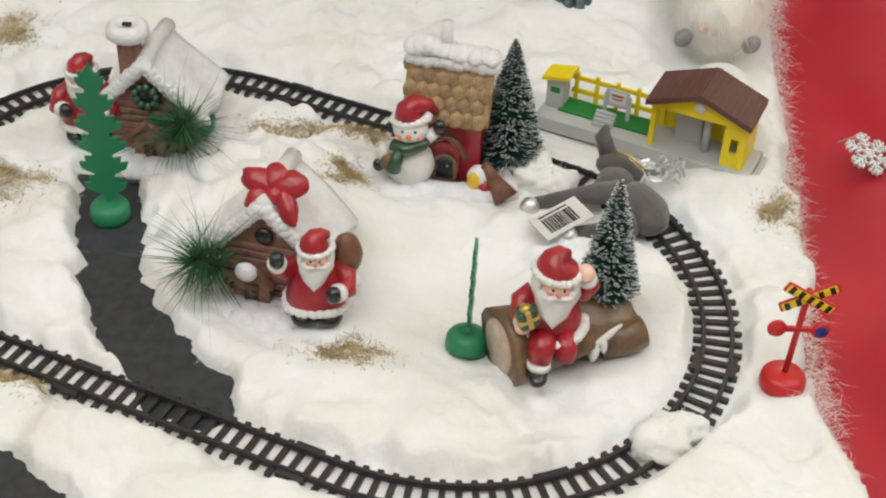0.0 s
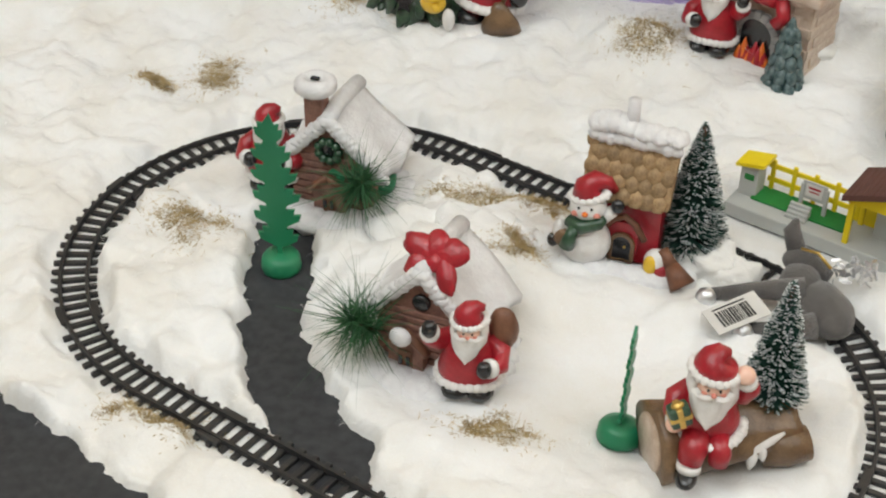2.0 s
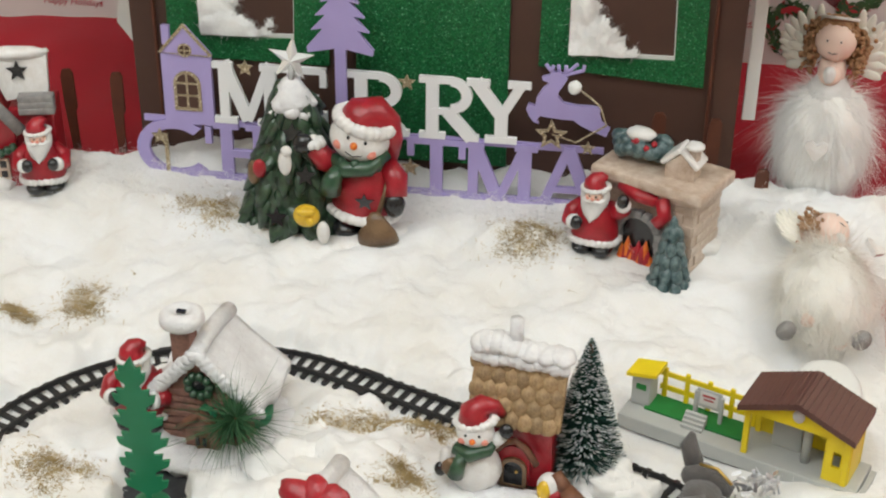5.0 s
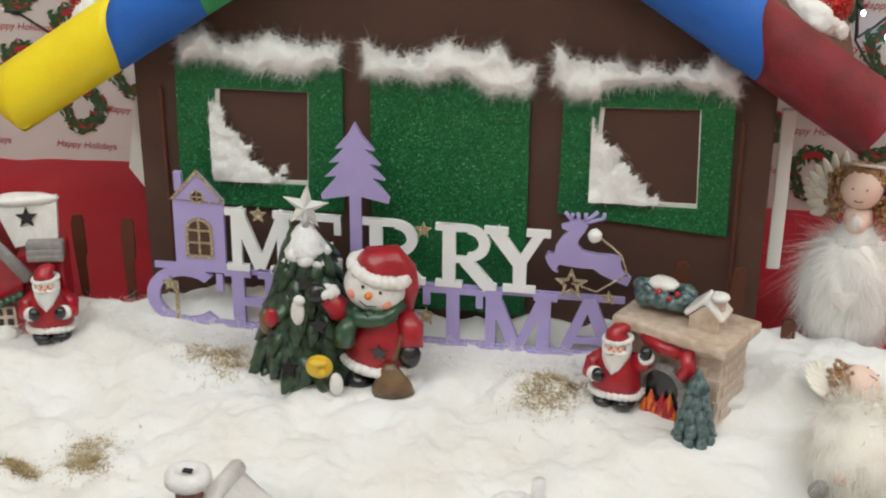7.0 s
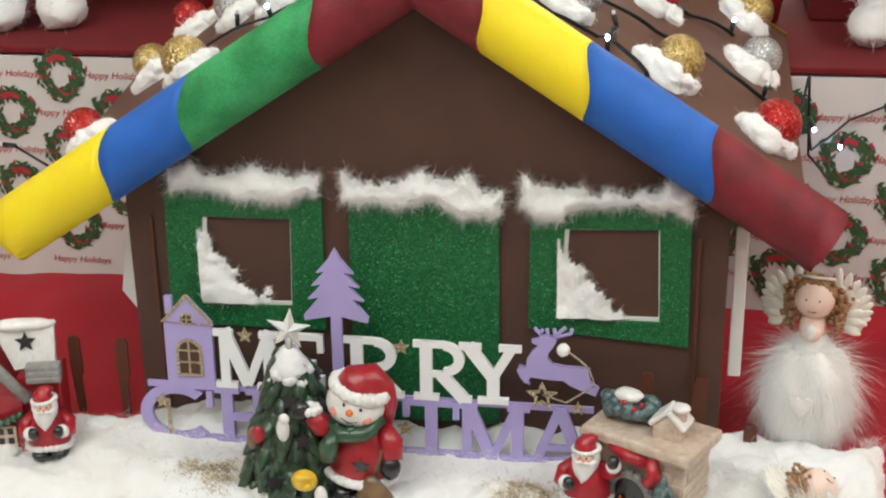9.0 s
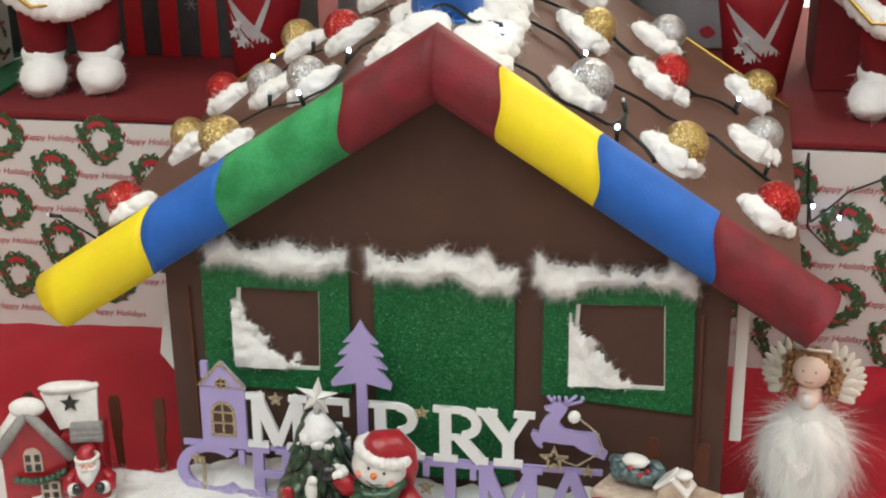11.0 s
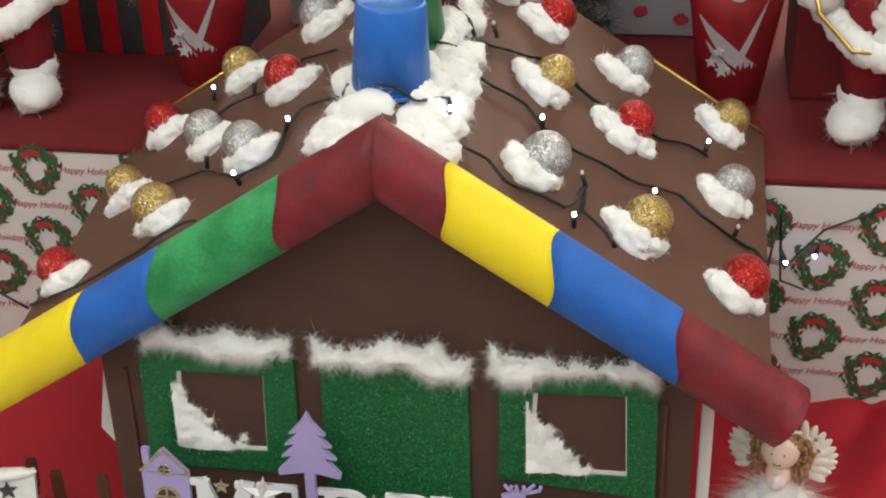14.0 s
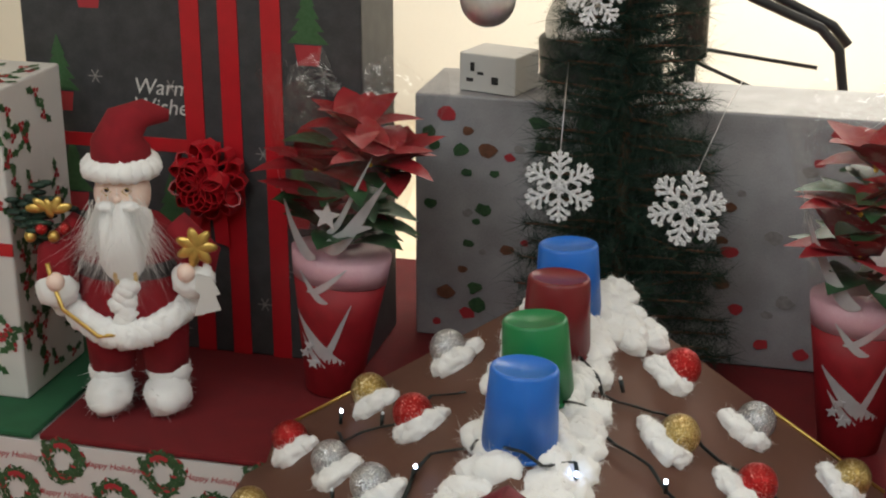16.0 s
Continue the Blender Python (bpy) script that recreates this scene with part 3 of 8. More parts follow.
tuft_row("cotton_ball", [((0.276, -0.672, 0.010), (0.021, 0.017, 0.015)), ((0.290, -0.662, 0.008), (0.014, 0.012, 0.011))], "loose cotton ball lying on the black track", seed=230)


# mossy gold tufts
def moss(x, y, w, d, seed):
    """A flattened tangle of fine golden fibres, thick in the middle and thinning outwards."""
    b, rg = Build(), np.random.default_rng(seed)
    n = int(1800 + 2400000 * w * d)
    core = rg.integers(0, 14, n)
    cx, cy = rg.normal(size=14) * 0.5 * w, rg.normal(size=14) * 0.5 * d
    spread = 0.18 + 0.34 * (rg.random(n) < 0.3)
    px, py = x + cx[core] + w * rg.normal(size=n) * spread, y + cy[core] + d * rg.normal(size=n) * spread
    pz = snow_z(px, py)
    strands(b, np.stack([px, py, pz - 0.0005], 1), [(0, -0.05, 0.45)] * n, 0.008, 0.00075, 0, 0.6, 1.0, 3, seed)
    solid("moss_tuft", b, MOSS, "gold-flecked beige moss tangled in the cotton", "moss", "moss on the snow", "stuff")


for i, (x, y, w, d) in enumerate([(-0.275, -0.235, 0.026, 0.024), (-0.318, -0.261, 0.016, 0.012), (0.098, -0.101, 0.036, 0.026), (-0.192, -0.092, 0.032, 0.022), (0.375, -0.427, 0.014, 0.020), (0.067, -0.611, 0.026, 0.014),
                                  (-0.210, -0.450, 0.024, 0.024), (-0.002, -0.357, 0.040, 0.012), (0.056, -0.357, 0.024, 0.014), (0.042, -0.433, 0.020, 0.014), (-0.148, -0.658, 0.024, 0.018)]):
    moss(x, y, w, d, 300 + i)


# ---------- toy train track ----------
def oval(s):
    """Place and heading at length s along the middle of the track."""
    total = 4 * TRACK_L + 2 * math.pi * TRACK_R
    s, arc = s % total, math.pi * TRACK_R
    if s < 2 * TRACK_L:
        u, w, h = -TRACK_L + s, -TRACK_R, 0.0
    elif s < 2 * TRACK_L + arc:
        a = (s - 2 * TRACK_L) / TRACK_R
        u, w, h = TRACK_L + TRACK_R * math.sin(a), -TRACK_R * math.cos(a), a
    elif s < 4 * TRACK_L + arc:
        u, w, h = TRACK_L - (s - 2 * TRACK_L - arc), TRACK_R, math.pi
    else:
        a = (s - 4 * TRACK_L - arc) / TRACK_R
        u, w, h = -TRACK_L - TRACK_R * math.sin(a), TRACK_R * math.cos(a), math.pi + a
    c, n = math.cos(TRACK_A), math.sin(TRACK_A)
    return TRACK_C[0] + u * c - w * n, TRACK_C[1] + u * n + w * c, h + TRACK_A


TOTAL = 4 * TRACK_L + 2 * math.pi * TRACK_R
track = thing("train_track", "black plastic toy train track laid in an oval", "toy track", at=pose(0, 0, 0))
for off in (-0.0098, 0.0098):
    vs, fs, n = [], [], 240
    for i in range(n):
        x, y, h = oval(TOTAL * i / n)
        nx, ny = -math.sin(h), math.cos(h)
        z = float(base_height(y)) + 0.0045
        for a, b in ((-0.0016, 0), (-0.0012, 0.0042), (0.0012, 0.0042), (0.0016, 0)):
            vs.append((x + nx * (off + a), y + ny * (off + a), z + b))
    for i in range(n):
        j = (i + 1) % n
        fs += [(4 * i + k, 4 * j + k, 4 * j + (k + 1) % 4, 4 * i + (k + 1) % 4) for k in range(4)]
    part("rail", Build().add(vs, fs, 0, False), TRACK, track)
tie = Build().box((0, 0, 0), (0.0042, 0.034, 0.0034), 0, 0.0006)
tie_me = None
n_tie = 156
for i in range(n_tie):
    x, y, h = oval(TOTAL * (i + 0.5) / n_tie)
    if tie_me is None:
        ob = link("sleeper", tie, TRACK, track)
        tie_me = ob.data
    else:
        ob = new("sleeper", tie_me)
        ob.parent = track
    ob.matrix_local = pose(x, y, float(base_height(y)) + 0.0035, 0, 0, math.degrees(h))
for i in range(10):
    x, y, h = oval(TOTAL * (i + 0.4) / 10)
    for off in (-0.0125, 0.0125):
        j = part("joint_clip", Build().box((0, off, 0), (0.020, 0.0052, 0.0052), 0, 0.001), TRACK, track)
        j.matrix_local = pose(x, y, float(base_height(y)) + 0.0052, 0, 0, math.degrees(h))

# ---------- the large cardboard house ----------
RIDGE_X, SLOPE = -0.012, 0.66


def ridge_z(y):
    return 0.52 + 0.13 * y


def roof_z(x, y):
    return ridge_z(y) - SLOPE * abs(x - RIDGE_X)


house = thing("cardboard_house", "large brown painted cardboard house with snowy roof", "model house", at=pose(0, 0, 0))
wl, wr, z0 = -0.294, 0.270, 0.02
gable = [(wl, z0), (wr, z0), (wr, roof_z(wr, 0) - 0.03), (RIDGE_X, 0.495), (wl, roof_z(wl, 0) - 0.03)]
part("front_wall", Build().prism(gable, 0.006, 0, pose(0, 0, 0)), BROWN, house)
part("back_wall", Build().prism([(x, z + (0.03 if i > 1 else 0)) for i, (x, z) in enumerate(gable)], 0.006, 0, pose(0, 0.32, 0)), BROWN, house)
for x, r in ((wl + 0.003, 1), (wr - 0.003, -1)):
    part("side_wall", Build().box((x, 0.163, 0.15), (0.006, 0.312, 0.26)), BROWN, house)
for x in (wl + 0.024, wr - 0.026):
    part("corner_strip", Build().box((x, -0.003, 0.14), (0.003, 0.004, 0.24), 0, 0.001), STICK, house)
part("side_board", Build().box((wr + 0.012, 0.02, 0.19), (0.012, 0.004, 0.15), 0, 0.001), WHITE_CARD, house, "bare white foam board edge")
part("side_board", Build().prism([(wl - 0.022, 0.17), (wl, 0.14), (wl, 0.25), (wl - 0.010, 0.24)], 0.004, 0, pose(0, 0.02, 0)), WHITE_CARD, house, "torn white card corner")


def panel(tl, tr, br, bl, hole=None):
    if hole is None:
        ob = part("door_panel", Build().prism([bl, br, tr, tl], 0.004, 0, pose(0, -0.0045, 0)), GREEN_GLITTER, house, "green glitter foam door panel")
    else:
        ob = part("window_frame", Build().ring([bl, br, tr, tl], hole, 0.004, 0, pose(0, -0.0045, 0)), GREEN_GLITTER, house, "green glitter foam window frame")
        (x0, za), (x1, zb), (x2, zc), (x3, zd) = hole
        part("window_edge", Build().ring(hole, [(x0 + 0.004, za + 0.0035), (x1 - 0.001, zb + 0.0035), (x2 - 0.001, zc - 0.001), (x3 + 0.004, zd - 0.001)], 0.002, 0, pose(0, -0.0022, 0)), WHITE_CARD, ob, "white cut foam edge")
    return ob


panel((-0.254, 0.289), (-0.102, 0.287), (-0.104, 0.150), (-0.258, 0.150), [(-0.226, 0.171), (-0.136, 0.174), (-0.133, 0.263), (-0.219, 0.262)])
panel((-0.077, 0.284), (0.063, 0.287), (0.063, 0.060), (-0.079, 0.060))
panel((0.092, 0.289), (0.236, 0.285), (0.238, 0.153), (0.090, 0.164), [(0.118, 0.176), (0.211, 0.177), (0.208, 0.268), (0.123, 0.265)])


def ledge_snow(x0, x1, z, drips, seed):
    """A pulled-out strip of cotton wool, thin at the edges, with loose fibres all round."""
    b, rg = Build(), np.random.default_rng(seed)
    nx, nz = 90, 26
    us, vs_ = np.meshgrid(np.linspace(-0.02, 1.02, nx), np.linspace(-1.7, 1.7, nz))
    p = np.stack([us.ravel() * (x1 - x0), vs_.ravel() * 0.015, us.ravel() * 0 + seed], 1)
    u, v = us.ravel(), vs_.ravel()
    wob = fbm(p * np.array((1, 0, 1)), 45, 3, seed)
    low, high = -0.85 + 0.45 * fbm(p * np.array((1, 0, 1)), 30, 3, seed + 3), 0.75 + 0.5 * wob
    xx = x0 + u * (x1 - x0)
    for dx, dz, r in drips:
        low = low - (dz / 0.015) * np.exp(-((xx - dx) / r) ** 2)
    edge = np.minimum(np.minimum(v - np.maximum(low, -1.65), high - v), np.minimum(u + 0.01, 1.01 - u) * 14) + 0.12 * fbm(p, 160, 3, seed + 5)
    deep = 0.011 * np.sqrt(np.clip(edge * 1.3, 0, 1)) + 0.0026 * fbm(p, 60, 3, seed + 1) * np.clip(edge * 3, 0, 1)
    pts = [(a, -0.0052 - max(d, 0.0), z + 0.002 + q * 0.015) for a, q, d in zip(xx, v, deep)]
    fs = [(j * nx + i, j * nx + i + 1, (j + 1) * nx + i + 1, (j + 1) * nx + i) for j in range(nz - 1) for i in range(nx - 1)
          if min(edge[j * nx + i], edge[j * nx + i + 1], edge[(j + 1) * nx + i + 1], edge[(j + 1) * nx + i]) > 0]
    b.add(pts, fs, 0, True)
    inside = [k for k in rg.permutation(len(pts)) if edge[k] > -0.05]
    margin = [k for k in inside if edge[k] < 0.45]
    roots = [pts[k] for k in inside[:1100]] + [pts[margin[q % len(margin)]] for q in range(3200)]
    ways = [(0.5 * math.sin(9 * r[0] + k), -0.35, 0.55 if r[2] > z else -0.25) for k, r in enumerate(roots)]
    strands(b, roots, ways, 0.011, 0.00042, 1, 0.15, 0.9, 4, seed)
    part("window_snow", b, [FLUFF, FIBRE], house, "white cotton wool snow glued along the top")


ledge_snow(-0.246, -0.104, 0.297, [], 400)
ledge_snow(-0.081, 0.066, 0.296, [(0.036, 0.020, 0.015), (0.058, 0.012, 0.010)], 420)
ledge_snow(0.084, 0.236, 0.297, [(0.112, 0.016, 0.010), (0.10, 0.012, 0.02)], 440)


def corner_snow(x0, z0_, seed, w, h):
    b, n = Build(), 40
    us, vs_ = np.meshgrid(np.linspace(0, 1.12, n), np.linspace(0, 1.15, n))
    p = np.stack([us.ravel(), vs_.ravel(), us.ravel() * 0 + seed], 1)
    edge = np.clip(1.06 - p[:, 0], 0, 2) ** 1.5 + 0.10 - p[:, 1] + 0.16 * fbm(p, 6, 3, seed)
    edge = np.minimum(edge, 1.08 - p[:, 0])
    deep = 0.010 * np.sqrt(np.clip(edge * 3.0, 0, 1)) + 0.0024 * fbm(p, 5, 2, seed + 1)
    pts = [(x0 + q[0] * w, -0.0005 - max(d, 0.0), z0_ + q[1] * h) for q, d in zip(p, deep)]
    fs = [(j * n + i, j * n + i + 1, (j + 1) * n + i + 1, (j + 1) * n + i) for j in range(n - 1) for i in range(n - 1) if min(edge[j * n + i], edge[j * n + i + 1], edge[(j + 1) * n + i + 1], edge[(j + 1) * n + i]) > 0]
    b.add(pts, fs, 0, True)
    rg = np.random.default_rng(seed)
    near = [k for k in rg.permutation(len(pts)) if edge[k] > 0.0]
    roots = [pts[k] for k in near[:700]] + [pts[k] for k in near if edge[k] < 0.25] * 3
    strands(b, roots, [(0.4, -0.4, 0.4)] * len(roots), 0.007, 0.0004, 1, 0.2, 1.0, 4, seed)
    part("window_snow", b, [FLUFF, FIBRE], house, "white cotton wool drift in the window corner")


corner_snow(-0.224, 0.176, 460, 0.064, 0.064)
corner_snow(0.117, 0.180, 480, 0.066, 0.066)

# roof boards with a little thickness
for name, xe in (("roof_panel", 0.335), ("roof_panel", -0.392)):
    vs = []
    for dz in (0.0, -0.006):
        for x in (RIDGE_X, xe):
            for y in (-0.028, 0.412):
                vs.append((x, y, roof_z(x, y) + dz))
    fs = [(0, 2, 3, 1), (4, 5, 7, 6), (0, 1, 5, 4), (2, 6, 7, 3), (0, 4, 6, 2), (1, 3, 7, 5)]
    if xe < 0:
        fs = [f[::-1] for f in fs]
    part(name, Build().add(vs, fs, 0, False), ROOF_BROWN, house, "milk-brown painted card roof panel")
    b = Build()
    b.tube([(x, 0.413, roof_z(x, 0.413) + 0.002) for x in (xe * 0.62 + RIDGE_X, xe)], 0.0022, 0, 6)
    part("roof_edging", b, GOLD, house, "thin gold cord along the roof edge")


def foam_segment(x0, x1, mat, label, cap0=False, cap1=False, seed=0):
    """A length of the painted half-round foam, cut in slightly wavy bands."""
    b, seg, n, r = Build(), 28, 10, 0.0305
    sgn = 1 if x0 + x1 > 2 * RIDGE_X else -1
    zc = lambda x: 0.505 - 0.652 * abs(x + 0.006)  # noqa: E731
    vs, fs = [], []
    cs = math.cos(math.atan(0.652))
    for i in range(n + 1):
        for j in range(seg):
            a = 2 * math.pi * j / seg
            x = x0 + (x1 - x0) * i / n
            wav = 0.0025 * math.sin(3 * a + 11 * (x0 if i == 0 else x1)) if i in (0, n) else 0
            if (i == 0 and cap0) or (i == n and cap1):
                # square cut across the foam
                shift = r * math.sin(a) * 0.545 * sgn
                xx = x + shift
            else:
                xx = x + wav + 0.15 * r * math.sin(a) * sgn * (0.3 if abs(x + 0.006) > 0.03 else 0)
            if abs(x + 0.006) < 0.001:
                xx = x
            vs.append((xx, -0.024 - r * math.cos(a), zc(xx) + r * math.sin(a) / cs))
    for i in range(n):
        fs += [(i * seg + j, i * seg + (j + 1) % seg, (i + 1) * seg + (j + 1) % seg, (i + 1) * seg + j) for j in range(seg)]
    if x1 < x0:
        fs = [f[::-1] for f in fs]
    fs += [tuple(range(seg)), tuple(range(n * seg, (n + 1) * seg))[::-1]]
    b.add(vs, fs, 0, True)
    for k in (-1, -2):
        b.s[k] = False
    part("foam_trim", b, mat, house, label)


foam_segment(-0.006, -0.092, F_RED, "dark red painted foam tube length")
foam_segment(-0.092, -0.213, F_GREEN, "green painted foam tube length")
foam_segment(-0.213, -0.292, F_BLUE, "blue painted foam tube length")
foam_segment(-0.292, -0.402, F_YELLOW, "yellow painted foam tube length", cap1=True)
foam_segment(-0.006, 0.053, F_RED, "dark red painted foam tube length")
foam_segment(0.053, 0.143, F_YELLOW, "yellow painted foam tube length")
foam_segment(0.143, 0.250, F_BLUE, "blue painted foam tube length")
foam_segment(0.250, 0.350, F_RED, "dark red painted foam tube length", cap1=True)

# cotton along the ridge
b, rg = Build(), np.random.default_rng(71)
for i in range(46):
    y = -0.012 + 0.43 * i / 45
    for s in (-1, 1):
        x = RIDGE_X + s * rg.uniform(0.012, 0.05)
        tuft(b, (x, y, roof_z(x, y) + 0.002), (rg.uniform(0.016, 0.026), rg.uniform(0.015, 0.022), rg.uniform(0.013, 0.018)), 0, 900 + 2 * i + (s > 0), 22, 15, 0.30, 190)
for i in range(10):
    x = 0.03 + rg.uniform(0, 0.045)
    y = rg.uniform(0.33, 0.41)
    tuft(b, (x, y, roof_z(x, y) + 0.004), (0.018, 0.016, 0.014), 0, 1010 + i, 18, 12, 0.3, 120)
part("ridge_snow", b, [FLUFF, FIBRE], house, "thick white cotton wool along the ridge")

# cups standing upside down along the ridge
for y, mat, col, lean in ((0.088, CUP_BLUE, "blue", 2), (0.175, CUP_GREEN, "green", -4), (0.262, CUP_RED, "dark red", 1), (0.335, CUP_BLUE, "blue", -2)):
    c = solid("plastic_cup", Build().lathe([(0.0358, 0.005), (0.0316, 0.080), (0.0304, 0.0822), (0.0282, 0.0830), (0.0276, 0.0815), (0.001, 0.0812)], 0, 40), mat,
              f"{col} plastic cup upside down on the roof ridge", "cup", "cups on the ridge", at=pose(RIDGE_X - 0.004 + 0.012 * (y - 0.1), y, ridge_z(y) - 0.012, -3, lean, 0))
    part("rim", Build().lathe([(0.0345, 0.0045), (0.0350, 0.0), (0.0372, 0.002), (0.0372, 0.004), (0.0356, 0.0055)], 0, 40), mat, c)


def bauble(x, y, z, mat, colour, seed, r=0.0222):
    """A glitter ball and the cotton that it sits in."""
    side = 1 if x > RIDGE_X else -1
    solid("glitter_bauble", Build().ball((0, 0, 0), r, 0, 32, 20), mat, f"{colour} glitter bauble nested in cotton on the roof", "bauble", "baubles on the roof", at=pose(x, y, z + 0.004, 0, 0, 30 * seed))
    b, rg = Build(), np.random.default_rng(seed + 600)
    sx = -0.012 if side > 0 else 0.012
    slope = pose(0, 0, 0, 0, side * 33.4, 0)
    for u, dy, rx, ry, rz in ((-0.5, 0.0, 0.018, 0.015, 0.014), (0.5, -0.004, 0.017, 0.015, 0.014), (0.0, -0.008, 0.019, 0.014, 0.015), (1.0, 0.003, 0.012, 0.011, 0.010), (-1.0, 0.006, 0.012, 0.011, 0.010)):
        px, py = x + sx + 0.018 * u + 0.002 * rg.normal(), y - 0.014 + dy + 0.003 * rg.normal()
        tuft(b, (0, 0, 0), (rx, ry, rz), 0, seed * 10 + int(9 + 4 * u), 24, 16, 0.32, 190, Matrix.Translation((px, py, roof_z(px, py) + 0.004)) @ slope)
    solid("cotton_nest", b, [FLUFF, FIBRE], "small white cotton wool drift glued to the roof", "cotton", "cotton on the roof")


for i, (x, y, z, c) in enumerate([(0.124, 0.09, 0.456, "s"), (0.218, 0.093, 0.395, "g"), (0.310, 0.099, 0.335, "r"), (0.119, 0.231, 0.477, "g"), (0.198, 0.242, 0.427, "r"), (0.300, 0.246, 0.360, "s"),
                                  (0.109, 0.345, 0.499, "r"), (0.191, 0.347, 0.445, "s"), (0.296, 0.369, 0.379, "g"),
                                  (-0.167, 0.113, 0.446, "s"), (-0.256, 0.09, 0.384, "g"), (-0.366, 0.086, 0.311, "r"), (-0.156, 0.228, 0.469, "r"), (-0.243, 0.215, 0.410, "s"), (-0.333, 0.203, 0.348, "g"),
                                  (-0.149, 0.353, 0.490, "s"), (-0.240, 0.347, 0.429, "g"), (-0.332, 0.330, 0.366, "r")]):
    mat, colour = {"s": (G_SILVER, "silver"), "g": (G_GOLD, "gold"), "r": (G_RED, "red")}[c]
    bauble(x, y, z, mat, colour, i, 0.0235 if i in (0, 1, 2, 10) else 0.0212)


# ---------- raised platform behind ----------
plat = thing("raised_platform", "raised platform wrapped in wreath-printed white paper", "platform", at=pose(0, 0, 0))
part("paper_front", Build().box((0.0, 0.345, 0.17), (2.6, 0.02, 0.30)), PAPER, plat)
part("felt_top", Build().box((0.32, 0.69, 0.3265), (1.96, 0.71, 0.008), 0, 0.002), RED_FELT, plat, "dark red felt top")
part("felt_top", Build().box((-0.98, 0.69, 0.3263), (0.62, 0.71, 0.008), 0, 0.002), GREEN_FELT, plat, "green felt strip")
part("core", Build().box((0.0, 0.69, 0.17), (2.6, 0.66, 0.30)), PAPER, plat)


# ---------- figurines ----------
C_CHEEK = material("rosy_glaze", (0.80, 0.26, 0.20), 0.4, (0.86, 0.42, 0.33), 200, 0.6, 700, 0.05, coat=0.2)
SANTA = [C_RED, C_WHITE, C_SKIN, C_BLACK, C_BROWN, C_GREEN, C_CHEEK, GOLD]


def santa_head(b, c, r, tilt=0.1):
    """Face, long pointed beard, hair, brim and soft cap, modelled round c with face radius r."""
    c = Vector(c)
    q = lambda x, y, z: c + Vector((x, y, z)) * r  # noqa: E731
    b.ball(c, (r, r * 0.92, r * 0.95), 2, 20, 14)
    # the beard narrows to a wavy point on the chest
    n, seg, vs, fs = 10, 14, [], []
    for i in range(n + 1):
        u = i / n
        w = (1.16 - 0.25 * u - 0.85 * u ** 3) * (1 + 0.05 * math.sin(9 * u))
        for j in range(seg):
            a = 2 * math.pi * j / seg
            k = 1 + 0.09 * math.sin(5 * a + 5 * u)
            vs.append(tuple(q(w * k * math.cos(a) - 0.12 * u, -0.42 - 0.42 * u + (0.62 - 0.32 * u) * k * math.sin(a), 0.05 - 2.15 * u)))
    for i in range(n):
        fs += [(i * seg + j, (i + 1) * seg + j, (i + 1) * seg + (j + 1) % seg, i * seg + (j + 1) % seg) for j in range(seg)]
    b.add(vs, fs + [tuple(range(seg)), tuple(range(n * seg, n * seg + seg))[::-1]], 1, True)
    b.ball(q(0, -0.74, 0.28), (r * 0.74, r * 0.34, r * 0.40), 2, 16, 10)
    for s in (-1, 1):
        b.ball(q(s * 0.36, -1.02, -0.12), (r * 0.42, r * 0.20, r * 0.17), 1, 12, 8, None, 0.15, 2, 3)
        b.ball(q(s * 0.28, -1.03, 0.36), (r * 0.075, r * 0.06, r * 0.10), 3, 8, 6)
        b.ball(q(s * 0.32, -0.93, 0.62), (r * 0.20, r * 0.08, r * 0.05), 1, 8, 6)
        b.ball(q(s * 0.42, -0.96, 0.14), (r * 0.18, r * 0.09, r * 0.14), 6, 10, 8)
        b.ball(q(s * 0.92, -0.1, 0.05), (r * 0.34, r * 0.6, r * 0.85), 1, 12, 10, None, 0.12, 2, 4)
    b.ball(q(0, -1.1, 0.13), r * 0.14, 6, 10, 8)
    for i in range(22):
        a = 2 * math.pi * i / 22
        b.ball(q(1.08 * math.cos(a), 1.02 * math.sin(a), 0.78 + tilt * math.cos(a)), (r * 0.26, r * 0.24, r * 0.22), 1, 9, 7, None, 0.18, 2, i)
    b.tube([q(0, 0, 0.75), q(0.02, 0.04, 1.15), q(0.10 + tilt, 0.1, 1.5), q(0.32 + 2 * tilt, 0.18, 1.72), q(0.72 + 2 * tilt, 0.25, 1.66)], [r * 1.08, r * 1.02, r * 0.78, r * 0.45, r * 0.22], 0, 18)
    return b


